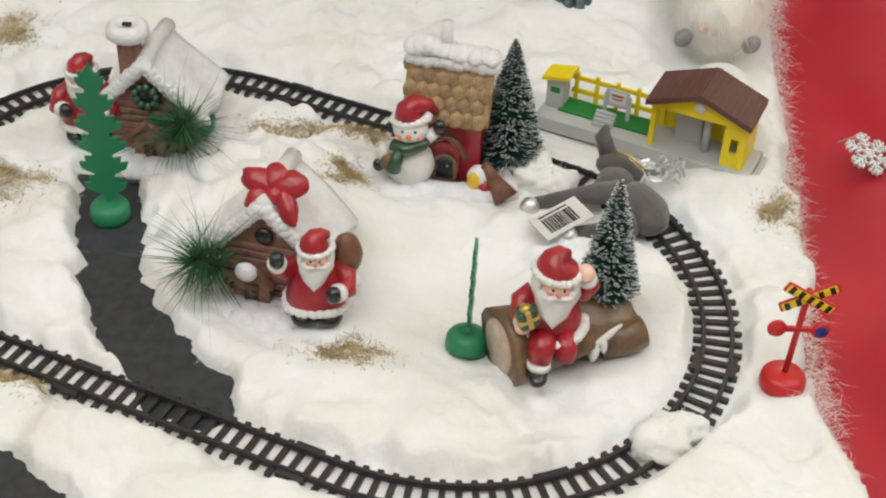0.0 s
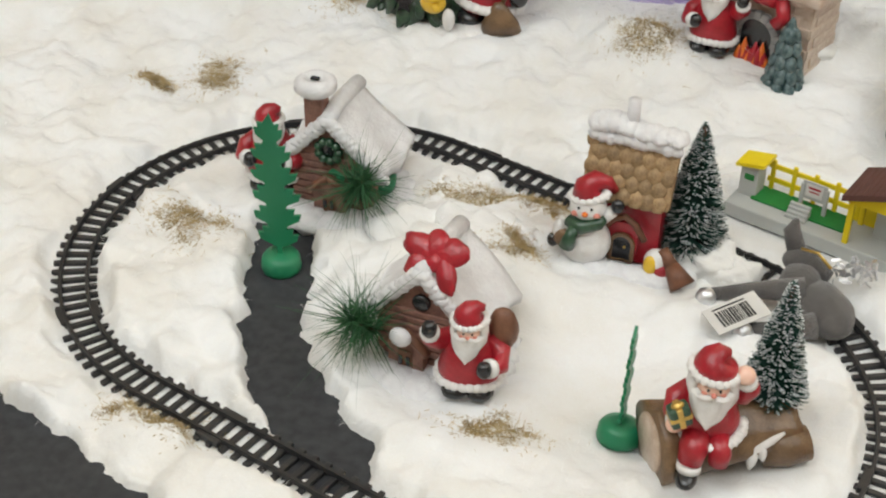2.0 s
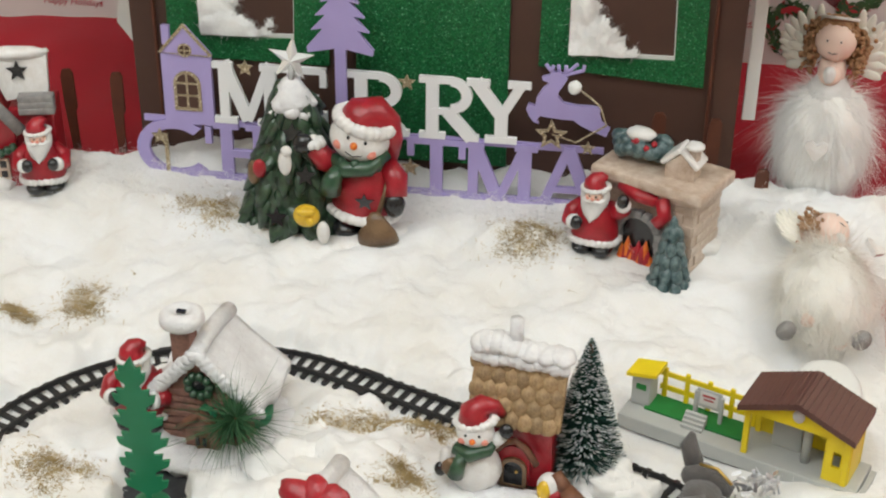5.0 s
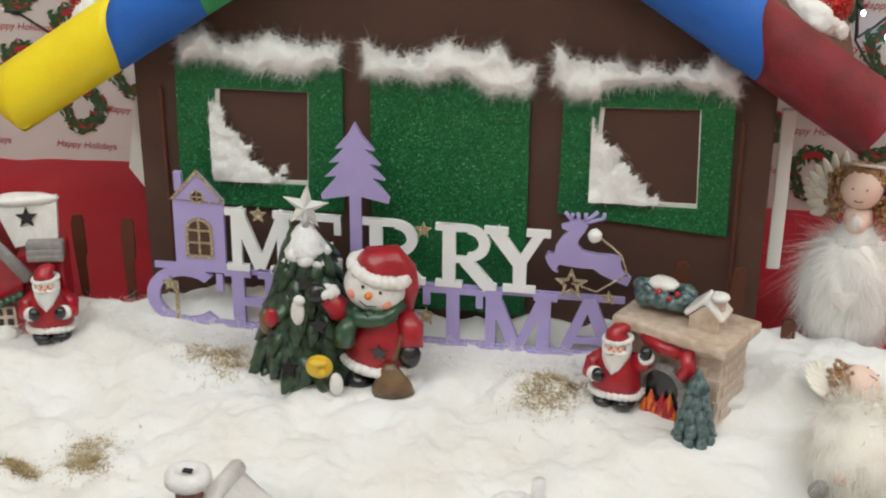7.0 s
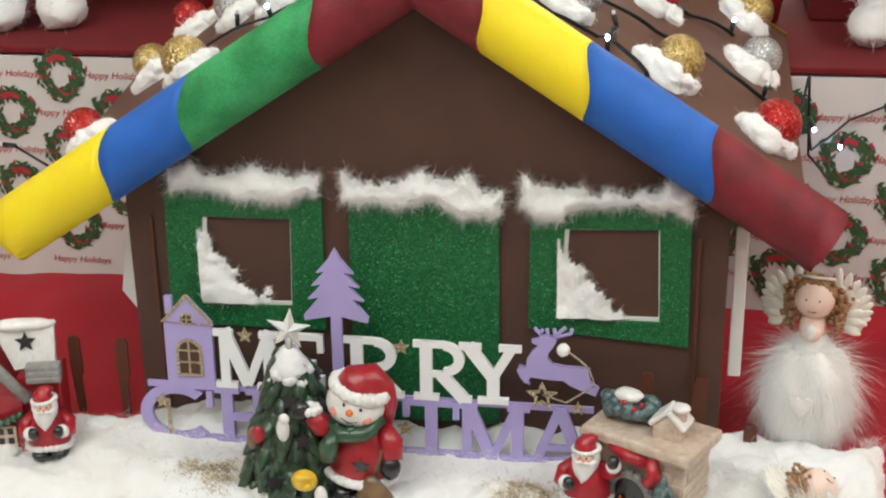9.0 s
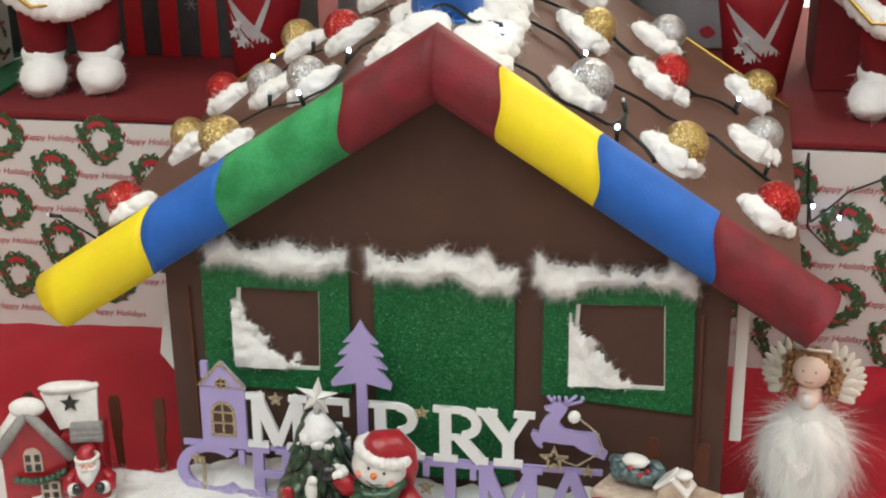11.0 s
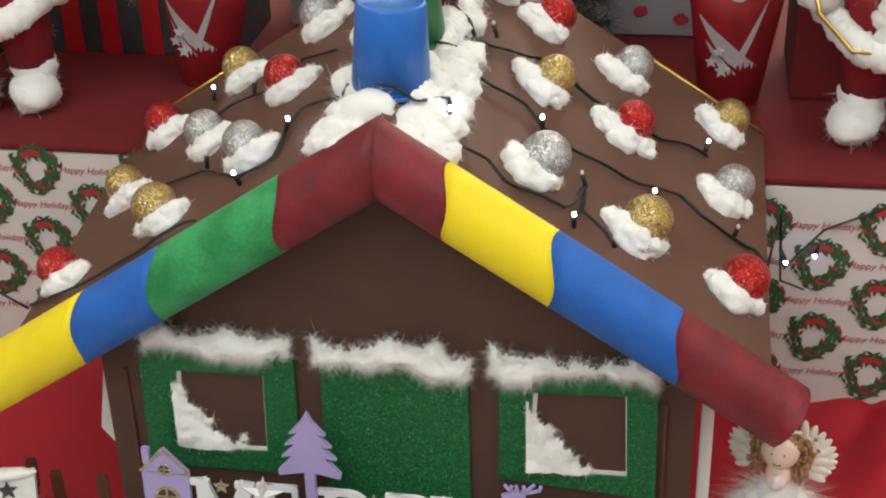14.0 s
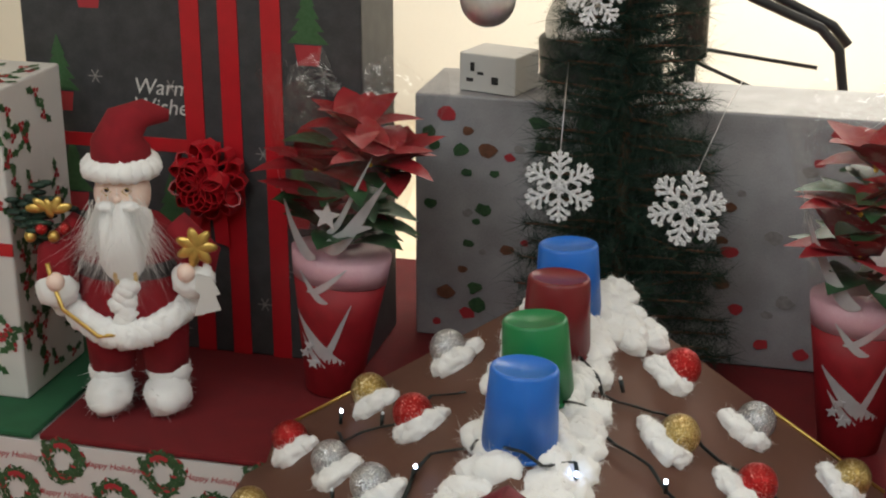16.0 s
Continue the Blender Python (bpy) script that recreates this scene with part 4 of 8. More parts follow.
def santa_mesh(m, left_up=False, right_up=False, sack=False):
    """A one-piece standing glazed figure of height 1, facing -y."""
    b = Build(m)
    for s in (-1, 1):
        b.ball((s * 0.11, -0.07, 0.07), (0.125, 0.16, 0.085), 3, 16, 10, None, 0.08, 2, 2)
        b.tube([(s * 0.11, 0, 0.08), (s * 0.11, 0, 0.22)], [0.12, 0.13], 0, 14)
    seg, prof = 26, [(0.20, 0.15), (0.27, 0.17), (0.275, 0.26), (0.245, 0.40), (0.215, 0.52), (0.17, 0.62), (0.08, 0.67)]
    b.lathe(prof, 0, seg, Matrix.Diagonal((1, 0.82, 1, 1)))
    for i in range(26):
        a = 2 * math.pi * i / 26
        b.ball((0.268 * math.cos(a), 0.22 * math.sin(a), 0.185 + 0.012 * math.sin(3 * a)), (0.052, 0.05, 0.042), 1, 9, 7, None, 0.2, 2, i)
    santa_head(b, (0.0, -0.07, 0.725), 0.132)
    for s, up in ((-1, left_up), (1, right_up)):
        if up:
            pts = [(s * 0.15, 0.02, 0.56), (s * 0.27, -0.03, 0.54), (s * 0.33, -0.09, 0.62), (s * 0.33, -0.12, 0.68)]
        else:
            pts = [(s * 0.15, 0.02, 0.57), (s * 0.27, -0.02, 0.47), (s * 0.27, -0.13, 0.40), (s * 0.20, -0.21, 0.43)]
        b.tube(pts, [0.085, 0.092, 0.088, 0.075], 0, 14)
        d = (Vector(pts[3]) - Vector(pts[2])).normalized()
        b.tube([Vector(pts[3]) - d * 0.03, Vector(pts[3]) + d * 0.025], [0.085, 0.088], 1, 12)
        b.ball(Vector(pts[3]) + d * 0.075, (0.07, 0.07, 0.085), 3, 12, 9, None, 0.1, 2, 3)
    if sack:
        b.ball((0.27, 0.10, 0.62), (0.13, 0.12, 0.22), 4, 16, 12, None, 0.08, 2, 5)
    return b


def sprig(parent, root, way, n, length, seed):
    """A tuft of artificial pine needles wired to the front of a cottage."""
    rg = np.random.default_rng(seed)
    b = Build()
    root, way = Vector(root), Vector(way).normalized()
    stem = [root, root + way * length * 0.35]
    b.tube(stem, 0.0012, 1, 6)
    roots, ways = [], []
    for i in range(n):
        u = rg.random()
        roots.append(root + way * length * 0.35 * u)
        w = Vector(rg.normal(size=3))
        ways.append((w - way * w.dot(way) * 0.5 + way * 0.35).normalized())
    strands(b, roots, ways, length * 0.66, 0.0012, 0, 0.10, 0.15, 3, seed)
    part("pine_sprig", b, [NEEDLE, C_BROWN], parent, "dark green artificial pine sprig")


def cottage(name, at, label, chimney_side, bow, santa_x, sprig_root, sprig_way, seed):
    t = thing(name, label, "figurine", "ceramic cottages", at)
    w, d, hw, ha = 0.066, 0.056, 0.046, 0.078
    b = Build()
    b.prism([(-w / 2, 0), (w / 2, 0), (w / 2, hw), (0, ha - 0.004), (-w / 2, hw)], d, 0, pose(0, 0, 0))
    part("wall", b, C_BRICK, t, "brown log cottage walls")
    for i in range(7):
        z = 0.006 + 0.0065 * i
        part("log_course", Build().box((0, -0.0006, z), (w + 0.001, 0.003, 0.0054), 0, 0.0012), C_BRICK, t)
    # thick snowy roof, sagging at the eaves
    b = Build()
    n, mm = 14, 12
    for s in (-1, 1):
        vs, fs = [], []
        for i in range(n + 1):
            u = i / n
            for j in range(mm + 1):
                v = j / mm
                x = s * u * (w / 2 + 0.014)
                y = -0.004 + v * (d + 0.014)
                z = ha + 0.006 - 0.004 * v - (ha - hw + 0.014) * u ** 1.05 + 0.0022 * math.sin(7 * v + 4 * u + seed) - 0.003 * u * u * math.sin(9 * v + seed)
                vs.append((x, y, z))
        k = len(vs)
        vs += [(x * 0.97, y, z - 0.008) for x, y, z in vs]
        row = mm + 1
        for i in range(n):
            for j in range(mm):
                a = i * row + j
                q = (a, a + row, a + row + 1, a + 1)
                fs += [q if s > 0 else q[::-1], tuple(k + e for e in (q[::-1] if s > 0 else q))]
        for j in range(mm):
            a = n * row + j
            fs.append((a, k + a, k + a + 1, a + 1))
        for i in range(n):
            a = i * row
            fs += [(a, k + a, k + a + row, a + row), (a + mm, a + mm + row, k + a + mm + row, k + a + mm)]
        b.add(vs, fs, 0, True)
    b.tube([(0, -0.004, ha + 0.003), (0, 0.02, ha + 0.007), (0, d + 0.008, ha + 0.001)], 0.0065, 0, 12)
    for s in (-1, 1):
        for i in range(12):
            u = (i + 0.5) / 12
            b.ball((s * u * (w / 2 + 0.012), -0.0035, ha + 0.004 - (ha - hw + 0.014) * u), (0.0068, 0.0042, 0.0052), 0, 10, 8, None, 0.2, 2, i + seed)
    part("roof", b, C_SNOW, t, "thick rough white snow-covered roof")
    if chimney_side:
        cx, cy, cz = chimney_side
        b = Build().box((cx, cy, cz - 0.016), (0.015, 0.015, 0.034), 0, 0.001)
        ch = part("chimney", b, C_BRICK, t, "brown brick chimney")
        b = Build().lathe([(0.0135, 0.0), (0.0165, 0.003), (0.016, 0.009), (0.0115, 0.0125), (0.007, 0.0118), (0.006, 0.009), (0.0005, 0.0088)], 0, 18, pose(cx, cy, cz))
        part("snow_cap", b, C_SNOW, ch, "white snow cap with a slot")
        part("vent", Build().box((cx, cy, cz + 0.0112), (0.007, 0.004, 0.002), 0, 0.0005), C_BLACK, ch)
    # porch
    px = -0.008 if santa_x > 0 else 0.002
    part("porch", Build().prism([(-0.013, 0), (0.013, 0), (0.013, 0.021), (0, 0.032), (-0.013, 0.021)], 0.010, 0, pose(px, -0.010, 0.0)), C_BRICK, t)
    b = Build()
    for s in (-1, 1):
        b.tube([(px, -0.011, 0.036), (px + s * 0.017, -0.011, 0.020)], 0.0032, 0, 8)
    part("porch_roof", b, C_BROWN, t, "dark brown porch roof edge")
    part("door", Build().box((px, -0.0108, 0.010), (0.011, 0.002, 0.018), 0, 0.001), C_BROWN, t)
    for s in (-1, 1):
        part("door_window", Build().box((px + s * 0.0028, -0.0122, 0.011), (0.003, 0.0012, 0.0075), 0, 0.0004), C_BLACK, t)
    part("gable_window", Build().lathe([(0.0065, 0), (0.0065, 0.003), (0.004, 0.0035)], 0, 14, pose(0, 0, 0.056, 90)), C_BLACK, t, "dark round gable window")
    if bow:
        b = Build()
        m = pose(0.005, 0.010, ha - 0.006, -42, 0, 0)
        for x, z, r, q, an in ((-0.013, 0.010, 0.012, 0.0075, 12), (0.012, 0.010, 0.012, 0.0078, -14), (-0.001, 0.013, 0.008, 0.008, 0), (0.013, -0.004, 0.0062, 0.011, -28), (-0.012, -0.002, 0.0065, 0.008, 24), (0.001, 0.003, 0.006, 0.006, 0)):
            b.ball((0, 0, 0), (r * 1.15, 0.0046, q * 1.25), 0, 16, 10, m @ pose(x * 0.85, -0.013, z + 0.006, 0, an, 0), 0.16, 2.2, int(900 * (x + 1)))
        part("red_bow", b, C_RED, t, "red glazed bow on the roof")
        part("snowball", Build().ball((px - 0.001, -0.016, 0.034), (0.008, 0.005, 0.0075), 0), C_SNOW, t)
    else:
        b = Build()
        for i in range(9):
            a = 2 * math.pi * i / 9
            b.ball((0.0085 * math.cos(a), -0.003, 0.054 + 0.0085 * math.sin(a)), 0.0038, 0, 8, 6)
        part("wreath", b, C_GREEN, t, "dark gable wreath")
    b = Build()
    for i in range(22):
        a = 2 * math.pi * i / 22
        b.ball((0.045 * math.cos(a), 0.02 + 0.044 * math.sin(a), 0.0), (0.015, 0.015, 0.008), 0, 10, 8, None, 0.25, 2, i)
    b.lathe([(0.046, 0.0), (0.046, 0.003), (0.02, 0.004)], 0, 24, pose(0, 0.02, 0))
    part("snow_base", b, C_SNOW, t, "rough white snow base")
    h = 0.077
    part("santa", santa_mesh(pose(santa_x, -0.012 if santa_x > 0 else 0.004, 0.004 if santa_x > 0 else 0.008, 0, 0, 16 if santa_x > 0 else 5) @ Matrix.Scale(h, 4), santa_x > 0, False, santa_x > 0), SANTA, t, "glazed Santa in red leaning on the cottage")
    sprig(t, sprig_root, sprig_way, 420, 0.060, seed)
    return t


cottage("log_cottage", pose(-0.112, -0.394, 0.008, 0, 0, -4), "brown ceramic log cottage with snowy roof and Santa", (-0.012, 0.006, 0.100), False, -0.050, (0.024, -0.010, 0.030), (0.5, -0.5, 0.7), 3)
cottage("log_cottage", pose(0.005, -0.557, 0.006, 0, 0, -10), "brown ceramic log cottage with a red bow", None, True, 0.040, (-0.028, -0.014, 0.032), (-0.75, -0.4, 0.45), 5)


def flat_tree(at, h, w, label, lobes=6, thin=0.0022):
    t = thing("plastic_tree", label, "toy tree", "green plastic trees", at)
    right = []
    for i in range(lobes):
        z = 0.16 + 0.80 * i / lobes
        r = w / 2 * (0.62 + 0.5 * math.sin(math.pi * (0.12 + 0.86 * i / lobes))) * (1 - 0.55 * (i / lobes) ** 2)
        right += [(r * 0.45, h * z), (r * 0.95, h * (z + 0.035)), (r * 1.05, h * (z + 0.075)), (r * 0.72, h * (z + 0.07)), (r * 0.8, h * (z + 0.11)), (r * 0.42, h * (z + 0.105))]
    right.append((0.0012, h))
    left = [(-x * (0.92 + 0.1 * math.sin(9 * z / h)), z + h * 0.012) for x, z in right[:-1]][::-1]
    poly = [(0.002, h * 0.06), (0.002, h * 0.15)] + right + left + [(-0.002, h * 0.15), (-0.002, h * 0.06)]
    part("foliage", Build().prism(poly, thin, 0, pose(0, -thin / 2, 0)), T_GREEN, t)
    part("base", Build().lathe([(0.0145, 0), (0.0152, 0.003), (0.0145, 0.010), (0.012, 0.0135), (0.006, 0.0145), (0.003, 0.0145)], 0, 28), T_GREEN, t)
    return t


flat_tree(pose(-0.127, -0.472, 0.002, 2, -1, 8), 0.138, 0.036, "flat green plastic toy tree on a round base")
flat_tree(pose(0.147, -0.592, 0.003, 0, 12, 84), 0.084, 0.024, "flat green plastic toy tree seen edge-on", 5)
t = flat_tree(pose(-0.078, -0.362, 0.020, 60, 20, -50), 0.06, 0.028, "small green plastic tree fallen behind the cottage", 4)

# ---------- brick-roofed red house with a snowman ----------
rh = thing("red_house", "red ceramic house with tan shingle roof and snowman", "figurine", at=pose(0.119, -0.404, 0.010, 0, 0, -7) @ Matrix.Scale(0.92, 4))
part("wall", Build().prism([(0, 0), (0.034, 0), (0.034, 0.072), (0.030, 0.100), (0.024, 0.104), (0, 0.072)], 0.060, 0, pose(-0.030, 0, 0, 0, 0, 0) @ Matrix(((0, 1, 0, 0), (1, 0, 0, 0), (0, 0, 1, 0), (0, 0, 0, 1)))), C_RED, rh, "red glazed walls")
shingle = None
for r in range(5):
    for c in range(7):
        x = -0.032 + 0.0102 * (c + (0.5 if r % 2 else 0.0))
        if x > 0.034:
            continue
        if shingle is None:
            ob = link("shingle", Build().ball((0, 0, 0), (0.0068, 0.0036, 0.0072), 0, 12, 8, None, 0.16, 1.6, 3), C_THATCH, rh)
            shingle = ob.data
        else:
            ob = new("shingle", shingle)
            ob.parent = rh
        ob.matrix_local = pose(x + 0.0012 * math.sin(5 * c + r), -0.0065 + 0.0058 * r, 0.064 + 0.0088 * r, -32, 5 * math.sin(7 * c + 3 * r), 8 * math.sin(3 * c + 2 * r))
vs = [(x, y, z) for x in (-0.036, 0.036) for y, z in ((-0.0075, 0.060), (0.020, 0.109), (0.027, 0.106), (0.000, 0.058))]
part("roof_board", Build().add(vs, [(0, 4, 5, 1), (1, 5, 6, 2), (2, 6, 7, 3), (3, 7, 4, 0), (0, 1, 2, 3), (7, 6, 5, 4)], 0, False), C_THATCH, rh)
b = Build()
for i in range(11):
    x = -0.033 + 0.0066 * i
    b.ball((x, 0.022 + 0.0012 * math.sin(3 * i), 0.110 + 0.004 * math.exp(-((i - 2) / 2.2) ** 2)), (0.0085, 0.012, 0.0062 + 0.003 * math.exp(-((i - 2) / 2.0) ** 2)), 0, 14, 10, None, 0.12, 1.6, i)
    b.ball((x, 0.014, 0.1045 - 0.0022 * math.sin(2.3 * i) ** 2), (0.0062, 0.004, 0.0052), 0, 10, 8, None, 0.12, 2, i + 20)
part("roof_snow", b, C_SNOW, rh, "rough white snow on the ridge")
part("chimney", Build().tube([(-0.006, 0.024, 0.108), (-0.006, 0.024, 0.136)], 0.0052, 0, 14), C_SNOW, rh, "short pale round chimney")
b = Build().prism([(-0.012, 0), (0.012, 0), (0.012, 0.018)] + circle(0, 0.018, 0.012, 10, 10, 170) + [(-0.012, 0.018)], 0.006, 0, pose(0.002, -0.006, 0.010))
part("porch", b, C_RED, rh)
b = Build().tube([(-0.016, -0.008, 0.030), (-0.006, -0.009, 0.044), (0.003, -0.009, 0.048), (0.012, -0.009, 0.042), (0.020, -0.008, 0.028)], 0.0028, 0, 8)
part("porch_roof", b, C_BROWN, rh, "dark brown porch roof edge")
b = Build().ring([(-0.0085, 0.004), (0.0125, 0.004)] + circle(0.002, 0.020, 0.0105, 14, 0, 180), [(-0.0055, 0.005), (0.0095, 0.005)] + circle(0.002, 0.020, 0.0075, 14, 0, 180), 0.003, 0, pose(0, -0.009, 0))
part("door_arch", b, C_LOG, rh, "tan stone door arch")
part("door", Build().prism(circle(0.002, 0.0225, 0.0078, 18), 0.003, 0, pose(0, -0.0075, 0)).box((0.002, -0.006, 0.014), (0.015, 0.003, 0.018)), C_BLACK, rh, "dark arched door")
part("door_knob", Build().ball((0.0045, -0.0085, 0.018), 0.0012, 0, 8, 6), GOLD, rh)
b = Build(pose(-0.026, -0.014, 0.002, 0, -3, 4))
b.ball((0, 0, 0.021), (0.021, 0.018, 0.024), 1, 22, 16, None, 0.05, 1.6, 2).ball((0.003, -0.005, 0.056), (0.0148, 0.0125, 0.0125), 1, 22, 16)
for i in range(18):
    a = 2 * math.pi * i / 18
    b.ball((0.003 + 0.0138 * math.cos(a), -0.001 + 0.0122 * math.sin(a), 0.0645 + 0.0022 * math.cos(a)), (0.0042, 0.0038, 0.0032), 1, 9, 7, None, 0.2, 2, i)
b.tube([(0.003, -0.001, 0.064), (0.003, 0.0, 0.071), (0.008, 0.002, 0.076), (0.017, 0.004, 0.074), (0.023, 0.005, 0.066)], [0.0138, 0.0122, 0.0085, 0.0055, 0.003], 0, 16)
b.tube([(-0.012, -0.010, 0.043), (0.0, -0.0155, 0.041), (0.013, -0.012, 0.045), (0.017, 0.002, 0.046)], [0.0052, 0.0060, 0.0056, 0.004], 2, 12).tube([(-0.005, -0.016, 0.041), (-0.009, -0.0195, 0.032), (-0.011, -0.0195, 0.024)], [0.0045, 0.006, 0.0066], 2, 10)
b.ball((-0.014, -0.018, 0.030), (0.008, 0.004, 0.009), 6, 12, 9, None, 0.15, 2, 4)
b.ball((-0.019, -0.008, 0.031), (0.006, 0.007, 0.010), 1).ball((-0.024, -0.012, 0.023), (0.005, 0.0045, 0.006), 3).tube([(0.014, -0.002, 0.044), (0.023, -0.004, 0.053)], [0.006, 0.005], 1, 10).ball((0.0265, -0.004, 0.058), (0.0056, 0.005, 0.0062), 3)
b.ball((0.003, -0.0178, 0.0555), (0.0026, 0.003, 0.0022), 4, 8, 6)
for s in (-1, 1):
    b.ball((0.003 + s * 0.0052, -0.0166, 0.0600), 0.0012, 3, 6, 5).ball((0.003 + s * 0.0085, -0.0148, 0.0535), (0.0034, 0.0016, 0.0027), 5, 8, 6)
part("snowman", b, [C_RED, C_WHITE, C_GREEN, C_BLACK, C_ORANGE, C_CHEEK, C_LOG], rh, "white glazed snowman in a red hat and green scarf")
b = Build().ball((0.032, -0.012, 0.014), (0.010, 0.009, 0.011), 0).ball((0.029, -0.018, 0.013), (0.006, 0.005, 0.009), 1).ball((0.038, -0.017, 0.009), (0.007, 0.005, 0.006), 2).ball((0.028, -0.017, 0.004), (0.004, 0.003, 0.003), 1)
part("duck", b, [C_WHITE, C_YELLOW, C_RED], rh, "small white and yellow duck in red")
b = Build().tube([(0.036, -0.010, 0.026), (0.046, -0.016, 0.015)], [0.0045, 0.006], 0, 10).tube([(0.045, -0.015, 0.016), (0.058, -0.024, 0.004)], [0.006, 0.011], 0, 12)
part("broom", b, C_BROWN, rh, "brown straw broom")
b = Build()
for i in range(18):
    u = i / 17
    b.ball((-0.052 + 0.104 * u, -0.010 - 0.013 * math.sin(math.pi * u), 0.0), (0.014, 0.012, 0.009), 0, 12, 8, None, 0.15, 2, i)
part("snow_base", b, C_SNOW, rh, "white glazed snow base")


# ---------- bottle-brush trees ----------
def brush_tree(x, y, z, h, r, seed, label, n=5200):
    t = thing("bottle_brush_tree", label, "toy tree", "frosted bottle-brush trees", pose(x, y, z))
    part("trunk", Build().tube([(0, 0, -0.004), (0, 0, h * 0.97)], 0.0016, 0, 8), C_BROWN, t)
    part("base", Build().lathe([(0.014, -0.004), (0.0145, 0.0), (0.012, 0.005), (0.003, 0.006)], 0, 20), C_SNOW, t, "snowy wooden base")
    rg = np.random.default_rng(seed)
    b, fr = Build(), Build()
    u = rg.random(n) ** 0.75
    u = 1 - u
    a = rg.random(n) * 2 * math.pi + 0
    for q in range(n):
        zz = h * (0.06 + 0.94 * u[q])
        rr = r * (1 - u[q]) ** 0.85 * rg.uniform(0.75, 1.08) + 0.0015
        d = Vector((math.cos(a[q]), math.sin(a[q]), 0.28))
        p0, p1 = Vector((0, 0, zz - rr * 0.25)), Vector((0, 0, zz - rr * 0.25)) + d * rr
        s = d.cross(Vector((0, 0, 1))).normalized() * 0.00035
        b.add([p0 - s, p0 + s, p1 + s * 0.8, p1 - s * 0.8], [(0, 1, 2, 3)], 0, False)
        if rg.random() < 0.30:
            f0 = p0 + (p1 - p0) * 0.80
            s = s * 1.8
            fr.add([f0 - s, f0 + s, p1 + s + d * 0.0006, p1 - s + d * 0.0006], [(0, 1, 2, 3)], 0, False)
    part("bristles", b, BRISTLE, t, "dark blue-green bristles")
    part("frost", fr, FROST, t, "white frosted bristle tips")


brush_tree(0.168, -0.381, 0.012, 0.112, 0.028, 11, "large frosted green bottle-brush tree in the snow")
brush_tree(0.239, -0.566, 0.037, 0.096, 0.0205, 12, "small frosted green bottle-brush tree on the log", 4600)
tuft_row("cotton_mound", [((0.188, -0.395, 0.012), (0.026, 0.020, 0.016)), ((0.205, -0.402, 0.010), (0.018, 0.016, 0.013))], "cotton mound at the foot of the frosted tree", seed=260)

# ---------- Santa sitting on a log ----------
log = thing("santa_on_log", "glazed Santa sitting on a brown ceramic log", "figurine", at=pose(0.208, -0.590, 0.003, 0, 0, 27) @ Matrix.Diagonal((0.92, 1, 1, 1)))
b = Build()
n, seg = 18, 30
vs, fs = [], []
for i in range(n + 1):
    u = i / n
    for j in range(seg):
        a = 2 * math.pi * j / seg
        r = (0.0250 - 0.0070 * u) * (1 + 0.06 * math.sin(4 * a + 2.5 * u) + 0.035 * math.sin(9 * a - 3 * u) + 0.02 * math.sin(23 * a))
        vs.append((-0.050 + 0.104 * u , r * math.cos(a) * 1.12 - 0.003 * (1 - u), 0.023 - 0.002 * u + r * math.sin(a)))
for i in range(n):
    fs += [(i * seg + j, i * seg + (j + 1) % seg, (i + 1) * seg + (j + 1) % seg, (i + 1) * seg + j) for j in range(seg)]
fs += [tuple(range(seg))[::-1], tuple(range(n * seg, (n + 1) * seg))]
part("trunk", b.add(vs, [f[::-1] for f in fs], 0, True), C_LOG, log, "brown glazed log")
part("log_end", Build().lathe([(0.0195, 0), (0.0185, 0.0016), (0.004, 0.0020)], 0, 26, pose(-0.0500, -0.003, 0.0235, 0, -90, 0)), C_TAN, log, "pale cut log end")
part("stub", Build().tube([(0.030, -0.012, 0.014), (0.046, -0.017, 0.015), (0.060, -0.018, 0.017)], [0.014, 0.013, 0.0115], 0, 14), C_LOG, log)
b = Build()
for p, q, r in (((0.010, -0.0235, 0.020), (0.040, -0.0195, 0.030), 0.0030), ((0.017, -0.0235, 0.023), (0.014, -0.026, 0.010), 0.0034), ((0.022, -0.023, 0.025), (0.024, -0.025, 0.014), 0.0030)):
    p, q = Vector(p), Vector(q)
    b.tube([p, p.lerp(q, 0.3), p.lerp(q, 0.7), q], [r * 0.6, r * 1.2, r, r * 0.4], 0, 10)
part("snow_patch", b, C_WHITE, log, "white drip of snow on the log")
b = Build(pose(-0.016, -0.011, 0.040, 0, 0, -22) @ Matrix.Diagonal((0.078, 0.078, 0.072, 1)))
b.lathe([(0.20, 0.0), (0.29, 0.03), (0.285, 0.14), (0.24, 0.30), (0.19, 0.42), (0.09, 0.48)], 0, 26, Matrix.Diagonal((1, 0.82, 1, 1)))
for i in range(20):
    u = i / 19
    a = math.pi * (1.02 + 0.98 * u)
    b.ball((0.29 * math.cos(a) + 0.02, 0.27 * math.sin(a), 0.03 - 0.05 * math.sin(math.pi * u) + 0.05 * u), (0.055, 0.05, 0.046), 1, 9, 7, None, 0.2, 2, i)
b.tube([(-0.06, -0.14, 0.04), (-0.10, -0.30, 0.0), (-0.12, -0.36, -0.12)], [0.13, 0.125, 0.10], 0, 14)
b.tube([(-0.12, -0.36, -0.11), (-0.12, -0.365, -0.17)], [0.105, 0.11], 1, 12)
b.ball((-0.14, -0.41, -0.225), (0.10, 0.15, 0.075), 3, 16, 10, None, 0.06, 2, 1)
